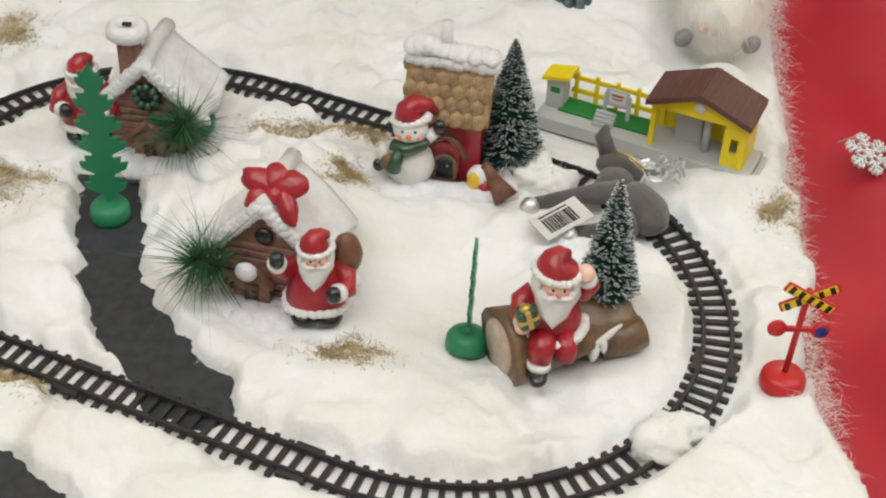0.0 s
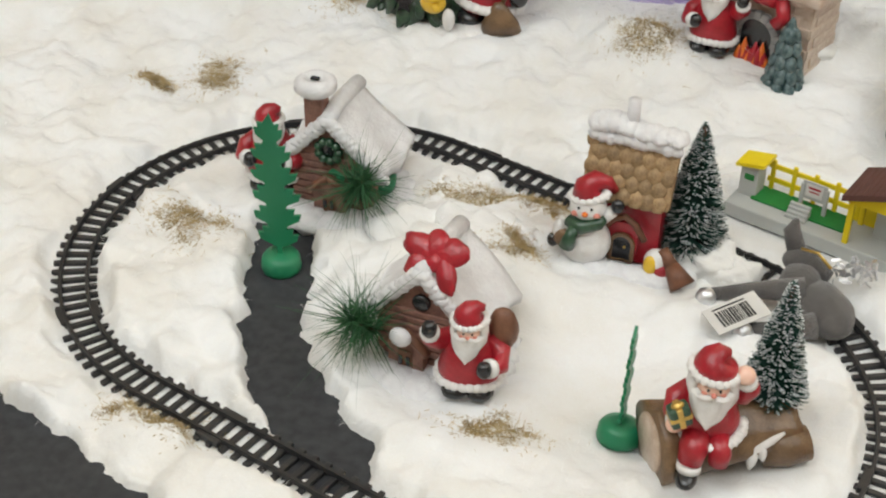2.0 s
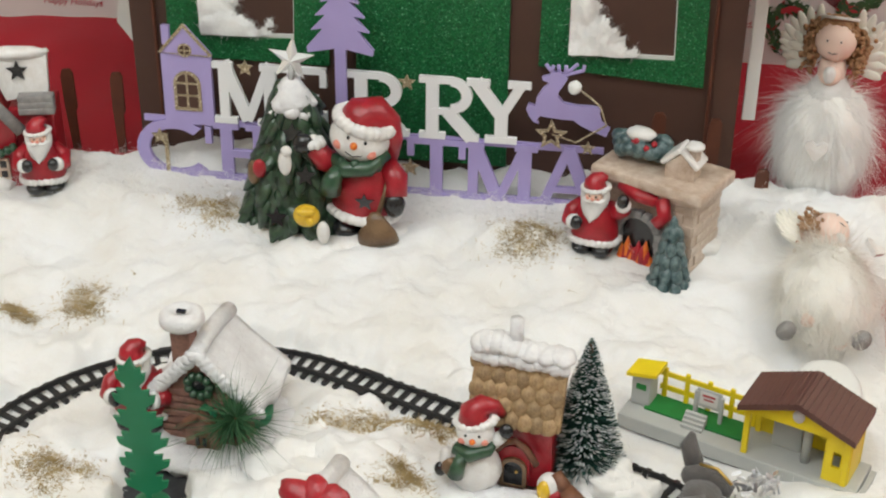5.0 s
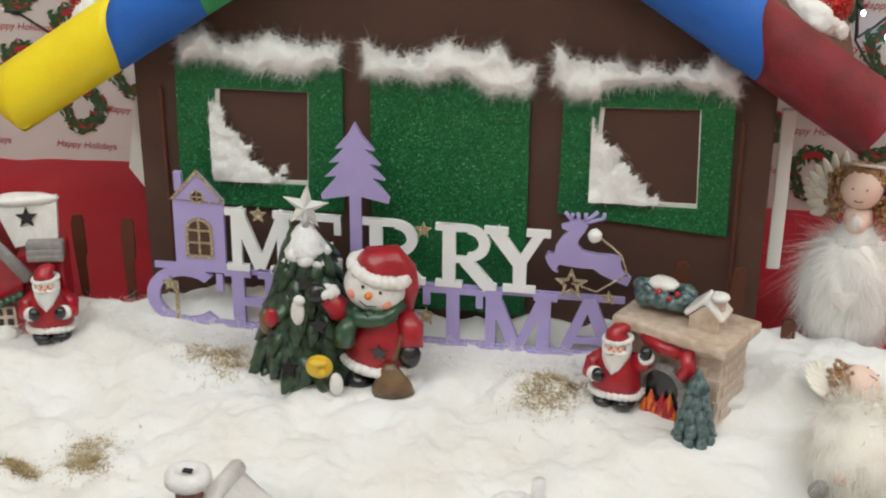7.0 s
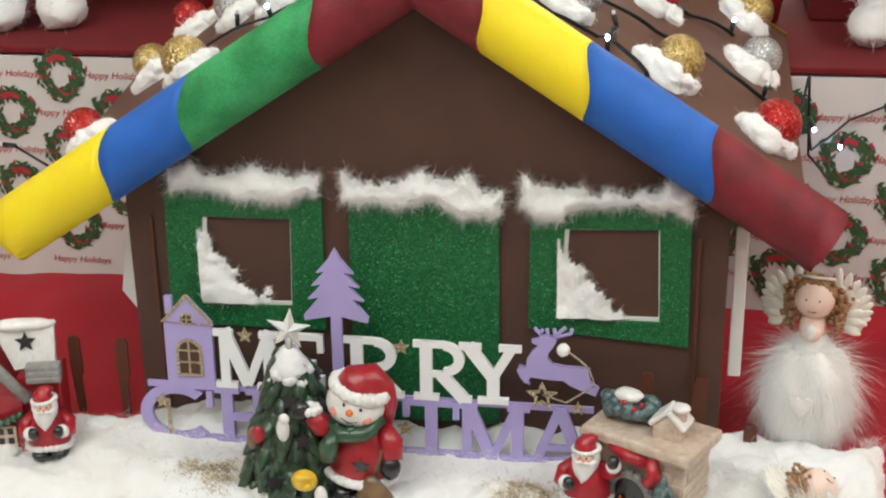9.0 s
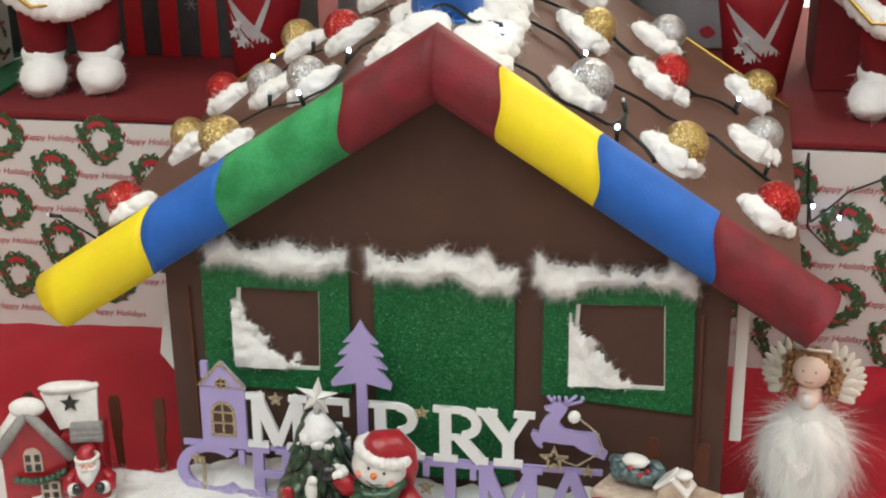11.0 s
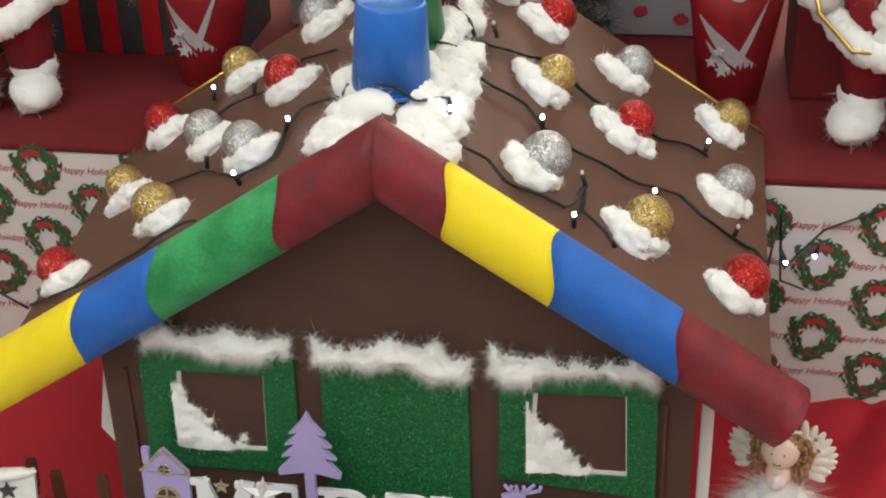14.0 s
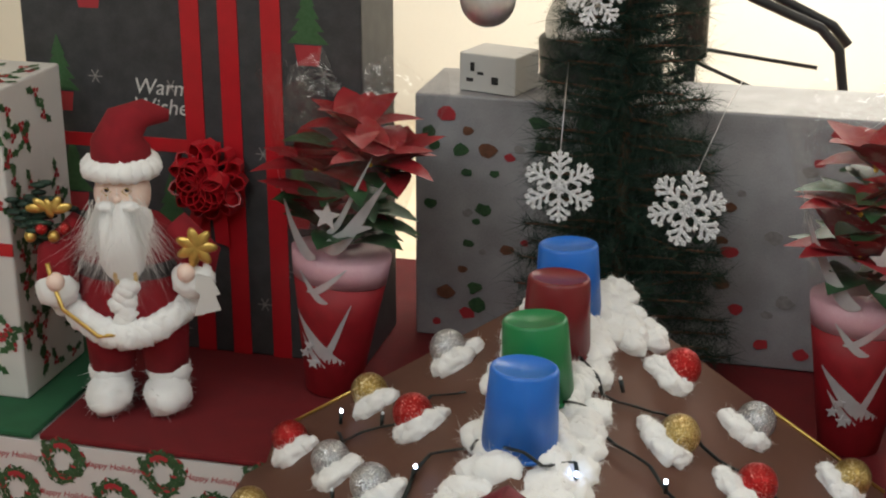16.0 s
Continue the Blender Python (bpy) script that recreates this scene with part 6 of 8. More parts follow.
hs = part("sign_house", Build().prism([(-0.253, 0.098), (-0.206, 0.098), (-0.206, 0.168), (-0.2295, 0.194), (-0.253, 0.168)], TH, 0, pose(0, -0.0005, 0)).box((-0.2475, TH / 2, 0.184), (0.007, TH, 0.018)), LILAC, sign, "lilac cut-out house")
part("house_trim", Build().ring([(-0.2555, 0.1675), (-0.2295, 0.197), (-0.2035, 0.1675), (-0.2075, 0.166)], [(-0.252, 0.1675), (-0.2295, 0.1925), (-0.207, 0.1675), (-0.2085, 0.167)], 0.001, 0, pose(0, -0.0018, 0)), GOLD_TRIM, hs, "gold glitter roof trim")
arch = [(-0.2425, 0.112), (-0.2165, 0.112)] + circle(-0.2295, 0.138, 0.013, 12, 0, 180)
inner = [(-0.2395, 0.115), (-0.2195, 0.115)] + circle(-0.2295, 0.138, 0.010, 12, 0, 180)
part("arched_pane", Build().prism(inner, 0.0006, 0, pose(0, -0.0012, 0)), BROWN, hs, "dark window opening")
part("window_trim", Build().ring(arch, inner, 0.001, 0, pose(0, -0.0018, 0)).box((-0.2295, -0.0018, 0.1315), (0.002, 0.0008, 0.033)).box((-0.2295, -0.0017, 0.127), (0.020, 0.0008, 0.002)).box((-0.2295, -0.0017, 0.139), (0.020, 0.0008, 0.002)), GOLD_TRIM, hs, "gold glitter window bars")
part("round_pane", Build().prism(circle(-0.2295, 0.171, 0.0052, 16), 0.0006, 0, pose(0, -0.0012, 0)), BROWN, hs)
part("round_trim", Build().ring(circle(-0.2295, 0.171, 0.0066, 16), circle(-0.2295, 0.171, 0.005, 16), 0.0008, 0, pose(0, -0.0018, 0)).box((-0.2295, -0.0018, 0.171), (0.0014, 0.0006, 0.010)).box((-0.2295, -0.0017, 0.171), (0.010, 0.0006, 0.0014)), GOLD_TRIM, hs)
tree = [(-0.0785, 0.100), (-0.0785, 0.184), (-0.054, 0.179), (-0.053, 0.184), (-0.068, 0.202), (-0.057, 0.200), (-0.071, 0.215), (-0.061, 0.2135), (-0.0745, 0.228), (-0.066, 0.2265), (-0.0775, 0.240), (-0.0835, 0.251)]
tree += [(-0.167 - x, z) for x, z in tree[:-1]][::-1]
part("sign_tree", Build().prism(tree, TH, 0, pose(0, -0.006, 0)), LILAC, sign, "lilac cut-out pine tree")
deer = [(0.083, 0.134), (0.085, 0.139), (0.091, 0.137), (0.092, 0.145), (0.097, 0.154), (0.103, 0.160), (0.097, 0.162), (0.096, 0.165), (0.102, 0.167), (0.105, 0.170), (0.111, 0.171), (0.117, 0.168), (0.119, 0.165), (0.116, 0.159), (0.112, 0.153), (0.111, 0.148), (0.116, 0.142), (0.128, 0.140), (0.141, 0.140), (0.150, 0.139)]
deer += [(0.149, 0.133), (0.151, 0.126), (0.159, 0.120), (0.156, 0.112), (0.145, 0.116), (0.133, 0.121), (0.126, 0.126), (0.116, 0.126), (0.103, 0.127), (0.096, 0.128), (0.093, 0.124), (0.095, 0.120), (0.090, 0.122), (0.086, 0.127)]
dr = part("sign_deer", Build().prism(deer, TH, 0, pose(0, 0.008, 0)), LILAC, sign, "lilac leaping reindeer cut-out")
b = Build()
for pts in (((0.106, 0.169), (0.102, 0.173), (0.099, 0.177)), ((0.104, 0.171), (0.106, 0.176)), ((0.111, 0.170), (0.110, 0.177)), ((0.115, 0.169), (0.121, 0.173), (0.127, 0.179)), ((0.117, 0.170), (0.117, 0.177)), ((0.117, 0.168), (0.126, 0.171), (0.132, 0.173), (0.133, 0.178))):
    b.tube([(x, 0.010, z) for x, z in pts], 0.0018, 0, 8)
part("antler", b, LILAC, dr)
part("pom_pom", Build().ball((0.126, 0.002, 0.160), 0.0062, 0, 14, 10, None, 0.1, 4, 1), FLUFF, sign, "white pom-pom")
part("twine", Build().tube([(0.131, 0.004, 0.157), (0.142, 0.002, 0.150), (0.150, -0.003, 0.145), (0.156, -0.003, 0.128), (0.130, -0.004, 0.110), (0.108, -0.003, 0.116)], 0.001, 0, 6), GOLD_TRIM, sign, "gold twine")


def star(cx, cz, r, hollow=False):
    o = [(cx + (r if i % 2 == 0 else r * 0.45) * math.sin(math.pi * i / 5), cz + (r if i % 2 == 0 else r * 0.45) * math.cos(math.pi * i / 5)) for i in range(10)]
    if hollow:
        q = [(cx + (x - cx) * 0.58, cz + (z - cz) * 0.58) for x, z in o]
        return Build().ring(o[::-1], q[::-1], 0.002, 0, pose(0, -0.009, 0))
    return Build().prism(o, 0.002, 0, pose(0, -0.007, 0))


for cx, cz, r, ho in ((0.108, 0.117, 0.015, True), (-0.023, 0.157, 0.008, False), (-0.172, 0.160, 0.008, False), (-0.258, 0.086, 0.0085, False), (-0.020, 0.074, 0.009, False), (0.141, 0.106, 0.007, False)):
    part("gold_star", star(cx, cz, r, ho), GOLD_TRIM, sign, "gold glitter star")
part("star_stick", Build().box((-0.2545, 0.0, 0.066), (0.0035, 0.002, 0.036)), GOLD_TRIM, sign)

# picket sticks of the fence
for x, y, zb, zt, ry in ((-0.364, 0.0, 0.035, 0.126, -1), (-0.317, 0.0, 0.035, 0.126, 1), (-0.463, 0.0, 0.035, 0.122, 0), (-0.41, 0.03, 0.035, 0.115, 2), (0.250, -0.020, 0.03, 0.131, 1), (0.202, -0.02, 0.03, 0.133, 0), (0.300, 0.0, 0.03, 0.075, 0)):
    p = [(-0.0035, 0), (0.0035, 0), (0.0038, (zt - zb) * 0.5), (0.0062, (zt - zb) * 0.56), (0.006, zt - zb - 0.004), (0.003, zt - zb), (-0.004, zt - zb - 0.001), (-0.0062, zt - zb - 0.008), (-0.0062, (zt - zb) * 0.6)]
    solid("fence_picket", Build().prism(p, 0.003), STICK, "brown painted wooden picket stuck in the cotton", "picket", "pickets by the house", at=pose(x, y, zb, 0, ry, 0))

# ---------- snowman and fir figurine ----------
sm = thing("snowman_and_fir", "glazed snowman in red beside a dark green fir", "figurine", at=pose(-0.088, -0.088, 0.033, 0, 0, 4))
b, rg = Build(), np.random.default_rng(3)
b.lathe([(0.040, 0.0), (0.042, 0.02), (0.034, 0.055), (0.024, 0.09), (0.014, 0.122), (0.006, 0.138)], 0, 28, pose(-0.030, 0.006, 0))
for tier in range(9):
    z, r, n = 0.012 + 0.0132 * tier, 0.043 - 0.0036 * tier, 15 - tier
    for i in range(n):
        a = 2 * math.pi * (i + 0.5 * (tier % 2)) / n + 0.2 * rg.normal()
        # a drooping bough: a pointed clump with a raised keel
        bough, fb = [], []
        for u in range(5):
            w = (0.0108 - 0.0004 * tier) * math.sin(math.pi * (0.18 + 0.76 * u / 4)) ** 0.8
            for v in range(6):
                e = 2 * math.pi * v / 6
                bough.append((w * math.cos(e) * (1 + 0.2 * rg.normal()), -0.004 - 0.0030 * u + 0.0056 * math.sin(e), 0.009 - 0.0040 * u - 0.0005 * u * u))
        for u in range(4):
            fb += [(6 * u + v, 6 * u + 6 + v, 6 * u + 6 + (v + 1) % 6, 6 * u + (v + 1) % 6) for v in range(6)]
        fb += [tuple(range(6)), tuple(range(24, 30))[::-1]]
        b.add(bough, fb, 0, True, pose(-0.030 + (r - 0.008) * math.cos(a), 0.006 + (r - 0.008) * math.sin(a) * 0.95, z + 0.004 * rg.normal(), 10 * rg.normal(), 12 * rg.normal(), math.degrees(a) + 90))
fir = part("fir", b, FIR_GLAZE, sm, "dark green glazed fir with clumped boughs")
b = Build().lathe([(0.0185, -0.002), (0.0195, 0.003), (0.0135, 0.012), (0.0075, 0.021), (0.001, 0.026)], 0, 22, pose(-0.030, 0.003, 0.117))
for i in range(9):
    a = 2 * math.pi * i / 9
    b.ball((-0.030 + 0.0155 * math.cos(a), 0.003 + 0.0155 * math.sin(a), 0.117 - 0.004 * (i % 3)), (0.0072, 0.0060, 0.0062), 0, 10, 8, None, 0.15, 2, i)
part("snow_top", b, C_SNOW, fir, "white glazed snow on the tip")
o = []
for i in range(10):
    a = math.pi * i / 5
    r = 0.0215 if i % 2 == 0 else 0.0082
    o.append((r * math.sin(a), 0, r * math.cos(a)))
vs = o + [(0, -0.006, 0), (0, 0.006, 0)]
fs = [(10, i, (i + 1) % 10) for i in range(10)] + [(11, (i + 1) % 10, i) for i in range(10)]
part("star", Build().add(vs, fs, 0, False, pose(-0.028, 0.0, 0.158, 0, 6, 0)).tube([(-0.029, 0, 0.138), (-0.028, 0, 0.154)], 0.003, 0, 8), STAR, fir, "clear acrylic star")
for cx, cz in ((-0.026, 0.096), (-0.040, 0.022), (-0.014, 0.060)):
    ob = part("star_hole", star(0, 0, 0.010), C_BLACK, fir, "star-shaped dark opening")
    ob.matrix_local = pose(cx, -0.040 + 0.24 * cz, cz, -15, 0, 0)
b = Build().ball((-0.030, -0.040, 0.078), (0.006, 0.005, 0.012), 0).ball((-0.028, -0.042, 0.090), (0.005, 0.004, 0.005), 0)
part("bird", b, C_WHITE, fir, "small white bird ornament")
b = Build().ball((-0.062, -0.022, 0.058), (0.006, 0.006, 0.012), 0).ball((-0.056, -0.026, 0.064), (0.006, 0.004, 0.009), 1)
part("gnome", b, [C_LOG, C_RED], fir, "tan and red ornament")
b = Build().ball((-0.012, -0.046, 0.030), (0.012, 0.007, 0.011), 0).ball((-0.012, -0.050, 0.036), (0.009, 0.005, 0.004), 0).ball((-0.008, -0.054, 0.028), (0.004, 0.003, 0.004), 0)
part("yellow_bell", b, C_YELLOW, fir, "yellow glazed lantern ornament")
part("candle", Build().ball((0.003, -0.050, 0.016), (0.006, 0.005, 0.011), 0), C_WHITE, fir)
b = Build(pose(0.034, -0.012, 0.0, 0, 0, -4))
b.lathe([(0.018, 0.012), (0.027, 0.016), (0.029, 0.030), (0.027, 0.050), (0.022, 0.068), (0.012, 0.080)], 0, 26, Matrix.Diagonal((1, 0.86, 1, 1)))
for i in range(15):
    a = math.pi * (1.0 + i / 14)
    b.ball((0.0285 * math.cos(a), 0.025 * math.sin(a), 0.022 - 0.004 * math.cos(a)), (0.0062, 0.005, 0.0048), 1, 10, 8, None, 0.15, 2, i)
hm = pose(-0.001, -0.004, 0.095, 0, 16, 0)
b.ball((0, 0, -0.001), (0.0270, 0.0225, 0.0220), 1, 26, 18, hm)
for i in range(26):
    a = 2 * math.pi * i / 26
    b.ball((0.0235 * math.cos(a), 0.003 + 0.0215 * math.sin(a), 0.0140), (0.0064, 0.0056, 0.0060), 1, 10, 8, hm, 0.16, 2, i)
b.tube([hm @ Vector(p) for p in ((0, 0.003, 0.011), (0.001, 0.004, 0.018), (0.008, 0.006, 0.0235), (0.020, 0.008, 0.017), (0.027, 0.009, 0.003), (0.030, 0.008, -0.016))], [0.0238, 0.0212, 0.0155, 0.0115, 0.0095, 0.007], 0, 20)
b.tube([(0.020, 0.0, 0.068), (0.030, -0.004, 0.056), (0.032, -0.012, 0.042)], [0.010, 0.0115, 0.010], 0, 12).ball((0.031, -0.015, 0.036), (0.0095, 0.0085, 0.012), 3, 14, 10, None, 0.08, 2, 2)
b.tube([(-0.018, -0.004, 0.066), (-0.032, -0.012, 0.074), (-0.040, -0.016, 0.088)], [0.010, 0.011, 0.0085], 0, 12)
for i in range(8):
    a = 2 * math.pi * i / 8
    b.ball((-0.041 + 0.008 * math.cos(a), -0.017 + 0.006 * math.sin(a), 0.092), (0.0046, 0.0044, 0.005), 1, 9, 7, None, 0.15, 2, i)
b.ball((-0.048, -0.021, 0.092), (0.0095, 0.008, 0.010), 3, 14, 10, None, 0.08, 2, 1)
for p, rr in ((((-0.024, -0.012, 0.076), (-0.010, -0.0235, 0.071), (0.010, -0.022, 0.073), (0.024, -0.008, 0.082)), [0.0058, 0.0075, 0.0072, 0.005]), (((-0.016, -0.022, 0.072), (-0.022, -0.0275, 0.062), (-0.024, -0.027, 0.050)), [0.006, 0.009, 0.010])):
    b.tube(p, rr, 2, 12)
for i in range(9):
    b.ball((-0.020 + 0.0045 * i, -0.024 + 0.002 * abs(i - 4), 0.0735 + 0.003 * math.sin(2 * i)), (0.0052, 0.0045, 0.0050), 2, 8, 6, None, 0.2, 2, i)
b.ball(hm @ Vector((-0.001, -0.0235, 0.001)), (0.0034, 0.0040, 0.0034), 4, 10, 8)
for s_ in (-1, 1):
    b.ball(hm @ Vector((s_ * 0.0078, -0.0212, 0.006)), (0.0014, 0.0012, 0.0018), 3, 8, 6).ball(hm @ Vector((s_ * 0.0145, -0.0170, -0.005)), (0.0052, 0.0026, 0.0046), 5, 12, 8)
b.tube([hm @ Vector(p) for p in ((-0.007, -0.0205, -0.008), (0, -0.0212, -0.0105), (0.008, -0.0200, -0.0075))], 0.0006, 3, 6)
b.ball((-0.014, -0.010, 0.007), (0.014, 0.015, 0.009), 3).ball((0.010, -0.010, 0.007), (0.012, 0.015, 0.009), 3)
b.prism([((0.0092 if i % 2 == 0 else 0.004) * math.sin(math.pi * i / 5), (0.0092 if i % 2 == 0 else 0.004) * math.cos(math.pi * i / 5)) for i in range(10)], 0.001, 3, pose(0.006, -0.0250, 0.041, 6, 0, 0))
part("snowman", b, [C_RED, C_WHITE, C_GREEN, C_BLACK, C_ORANGE, C_CHEEK], sm, "glazed snowman in a red coat and hat")
b = Build().lathe([(0.0165, 0.0), (0.015, 0.008), (0.008, 0.020), (0.0035, 0.026)], 0, 16, pose(0.050, -0.038, 0.003, 0, -6, 0) @ Matrix.Diagonal((1.15, 0.6, 1.1, 1))).tube([(0.047, -0.034, 0.022), (0.060, -0.022, 0.062)], 0.003, 0, 8)
part("broom", b, C_LOG, sm, "brown straw broom")
b = Build()
for i in range(20):
    u = i / 19
    b.ball((-0.072 + 0.146 * u, -0.034 * math.sin(math.pi * u) - 0.006, -0.001), (0.014, 0.012, 0.006), 0, 12, 8)
part("base", b, C_WHITE, sm, "white glazed base")

# ---------- fireplace figurine ----------
fp = thing("fireplace_figurine", "tan ceramic brick fireplace with Santa and a fir", "figurine", at=pose(0.159, -0.080, 0.022, 0, 0, -27))
W, DP, HF = 0.088, 0.050, 0.078
part("core", Build().box((W / 2, DP / 2, HF / 2), (W, DP, HF)), C_TAN, fp)
brick_me = None
for r in range(8):
    for side in range(2):
        n = 5 if side == 0 else 3
        ln = (W if side == 0 else DP) / n
        for i in range(n + 1):
            c = ln * (i + (0.0 if r % 2 else 0.5))
            if c > (W if side == 0 else DP) - 0.003 or c < 0.003:
                continue
            if side == 0 and 0.012 < c < 0.066 and r < 6:
                continue
            if brick_me is None:
                ob = link("brick", Build().box((0, 0, 0), (0.0164, 0.0028, 0.0096), 0, 0.0007), C_TAN, fp)
                brick_me = ob.data
            else:
                ob = new("brick", brick_me)
                ob.parent = fp
            ob.matrix_local = pose(c, 0.0, 0.006 + 0.0102 * r) if side == 0 else pose(W, c, 0.006 + 0.0102 * r, 0, 0, 90)
part("mantel", Build().box((W / 2, DP / 2 - 0.002, HF + 0.004), (W + 0.020, DP + 0.016, 0.011), 0, 0.003).box((W / 2, DP / 2 - 0.001, HF - 0.004), (W + 0.008, DP + 0.008, 0.007), 0, 0.002), C_TAN, fp, "pale tan mantel slab")
# an evenly black arched panel stands for the hearth opening
part("hearth", Build().prism([(0.024, 0), (0.056, 0), (0.056, 0.028)] + circle(0.040, 0.028, 0.016, 12, 0, 180) + [(0.024, 0.028)], 0.004, 0, pose(0, -0.004, 0.004)), C_BLACK, fp, "dark hearth opening")
for i in range(11):
    a = radians(-10 + 200 * i / 10)
    part("arch_stone", Build().box((0, 0, 0), (0.0078, 0.008, 0.0075), 0, 0.0018, pose(0.040 + 0.020 * math.cos(a), -0.005, 0.032 + 0.020 * math.sin(a), 0, -math.degrees(a), 0)), C_GREY, fp)
for s in (-1, 1):
    for i in range(3):
        part("arch_stone", Build().box((0.040 + s * 0.0205, -0.005, 0.006 + 0.0085 * i), (0.0075, 0.008, 0.0078), 0, 0.0018), C_GREY, fp)
b = Build()
rg = np.random.default_rng(8)
for i in range(13):
    x = 0.027 + 0.026 * i / 12
    h = 0.012 + 0.014 * rg.random()
    b.lathe([(0.0042, 0), (0.0048, h * 0.3), (0.003, h * 0.7), (0.0004, h)], i % 2, 8, pose(x, -0.006 - 0.003 * rg.random(), 0.004))
part("flames", b, [C_ORANGE, C_RED], fp, "orange and red glazed flames")
part("stocking", Build().tube([(0.060, -0.006, 0.074), (0.066, -0.010, 0.060), (0.060, -0.014, 0.052)], [0.007, 0.0065, 0.006], 0, 10).tube([(0.020, -0.006, 0.076), (0.040, -0.010, 0.072), (0.056, -0.008, 0.070)], [0.005, 0.006, 0.005], 0, 10), C_RED, fp, "red stocking garland on the mantel")
b, rg = Build(), np.random.default_rng(6)
for i in range(42):
    a = 2 * math.pi * i / 42
    b.ball((0.022 + 0.022 * math.cos(a) + 0.003 * rg.normal(), 0.026 + 0.013 * math.sin(a), HF + 0.018 + 0.009 * rg.random()), (0.0075, 0.006, 0.0065), 0, 9, 7)
for i in range(6):
    b.ball((0.012 + 0.005 * i, 0.012 + 0.004 * (i % 2), HF + 0.024 + 0.004 * (i % 3)), 0.0028, 1, 8, 6)
b.ball((0.020, 0.024, HF + 0.034), (0.013, 0.010, 0.006), 2, 12, 8, None, 0.15, 2, 2)
part("wreath", b, [C_BLUEGREEN, C_RED, C_WHITE], fp, "blue-green glazed wreath with red berries")
mh = part("mantel_house", Build().prism([(-0.013, 0), (0.013, 0), (0.013, 0.012), (0, 0.024), (-0.013, 0.012)], 0.020, 0, pose(0.066, 0.010, HF + 0.009, 0, 0, 8)), C_TAN, fp, "tiny tan house on the mantel")
b = Build()
for s in (-1, 1):
    b.box((s * 0.0085, 0.010, 0.0205), (0.022, 0.025, 0.005), 0, 0.0018, pose(0.066, 0.010, HF + 0.009, 0, 0, 8) @ pose(s * 0.0, 0, 0, 0, 0, 0) @ pose(s * 0.0085, 0, 0.0205, 0, s * 43, 0) @ pose(-s * 0.0085, 0, -0.0205))
part("snow_roof", b, C_WHITE, mh, "white snowy roof")
part("chimney", Build().box((0.075, 0.018, HF + 0.030), (0.008, 0.008, 0.016), 0, 0.001), C_TAN, mh)
part("chimney_snow", Build().ball((0.075, 0.018, HF + 0.040), (0.008, 0.008, 0.004), 0), C_WHITE, mh)
part("santa", santa_mesh(pose(0.003, -0.017, 0.010, 0, 0, 16) @ Matrix.Scale(0.078, 4), False, True), SANTA, fp, "glazed Santa in red by the hearth")
b = Build()
for tier in range(5):
    z, r, n = 0.006 + 0.012 * tier, 0.0155 - 0.0026 * tier, 9 - tier
    for i in range(n):
        a = 2 * math.pi * i / n + tier
        b.ball((0, 0, 0), (0.0055, 0.004, 0.008), 0, 8, 6, pose(0.080 + r * math.cos(a), -0.020 + r * math.sin(a), z, 0, 0, math.degrees(a) + 90) @ pose(0, 0, 0, -25, 0, 0))
b.lathe([(0.014, 0), (0.011, 0.03), (0.003, 0.066), (0.0005, 0.070)], 0, 14, pose(0.080, -0.020, 0))
part("fir", b, C_BLUEGREEN, fp, "small blue-green glazed fir")
b = Build()
for i in range(14):
    u = i / 13
    b.ball((-0.012 + 0.112 * u, -0.018 - 0.012 * math.sin(math.pi * u), 0.0), (0.013, 0.012, 0.006), 0, 10, 8)
b.box((W + 0.008, 0.01, 0.001), (0.016, 0.06, 0.006), 0, 0.002)
part("snow_base", b, C_WHITE, fp, "white glazed base")

# ---------- small red house with Santa, by the snow's edge ----------
lh = thing("red_snow_house", "red ceramic house with snowy star-cut roof and Santa", "figurine", at=pose(-0.398, -0.078, 0.032, 0, 0, 14) @ Matrix.Scale(0.92, 4))
part("wall", Build().prism([(-0.060, 0), (0.010, 0), (0.010, 0.070), (-0.025, 0.118), (-0.060, 0.070)], 0.05, 0, pose(0, 0, 0)).box((0.028, 0.028, 0.045), (0.044, 0.044, 0.09), 0, 0.002), C_RED, lh, "red glazed brick walls")
b = Build()
for s in (-1, 1):
    b.tube([(-0.025, -0.008, 0.128), (-0.025 + s * 0.044, -0.008, 0.070)], [0.006, 0.0065], 0, 10)
part("bargeboard", b, C_GREY, lh, "grey timber bargeboards")
b = Build().prism([(0.006, 0.098), (0.048, 0.106), (0.050, 0.150), (-0.012, 0.142)], 0.008, 0, pose(0, -0.004, 0, -6, 0, 0)).ball((0.018, 0.014, 0.146), (0.034, 0.009, 0.007), 0, 16, 10, None, 0.1, 2, 1).ball((-0.024, -0.004, 0.132), (0.020, 0.010, 0.012), 0)
b.tube([(-0.025, 0.0, 0.134), (-0.064, 0.0, 0.084)], [0.010, 0.008], 0, 10)
part("snow_roof", b, C_WHITE, lh, "white glazed snow on the roof")
ob = part("star_hole", star(0, 0, 0.011), C_BLACK, lh, "dark star-shaped opening")
ob.matrix_local = pose(0.020, 0.0142, 0.128, -6, 0, 0)
for i in range(3):
    part("shingle_course", Build().box((0.036, 0.000 + 0.001 * i, 0.090 + 0.0062 * i), (0.036, 0.014, 0.0075), 0, 0.002, pose(0, 0, 0, 0, 0, 0)), C_GREY, lh)
fr_ = [(-0.036, 0.050), (-0.016, 0.050), (-0.016, 0.070)] + circle(-0.026, 0.070, 0.010, 10, 20, 160) + [(-0.036, 0.070)]
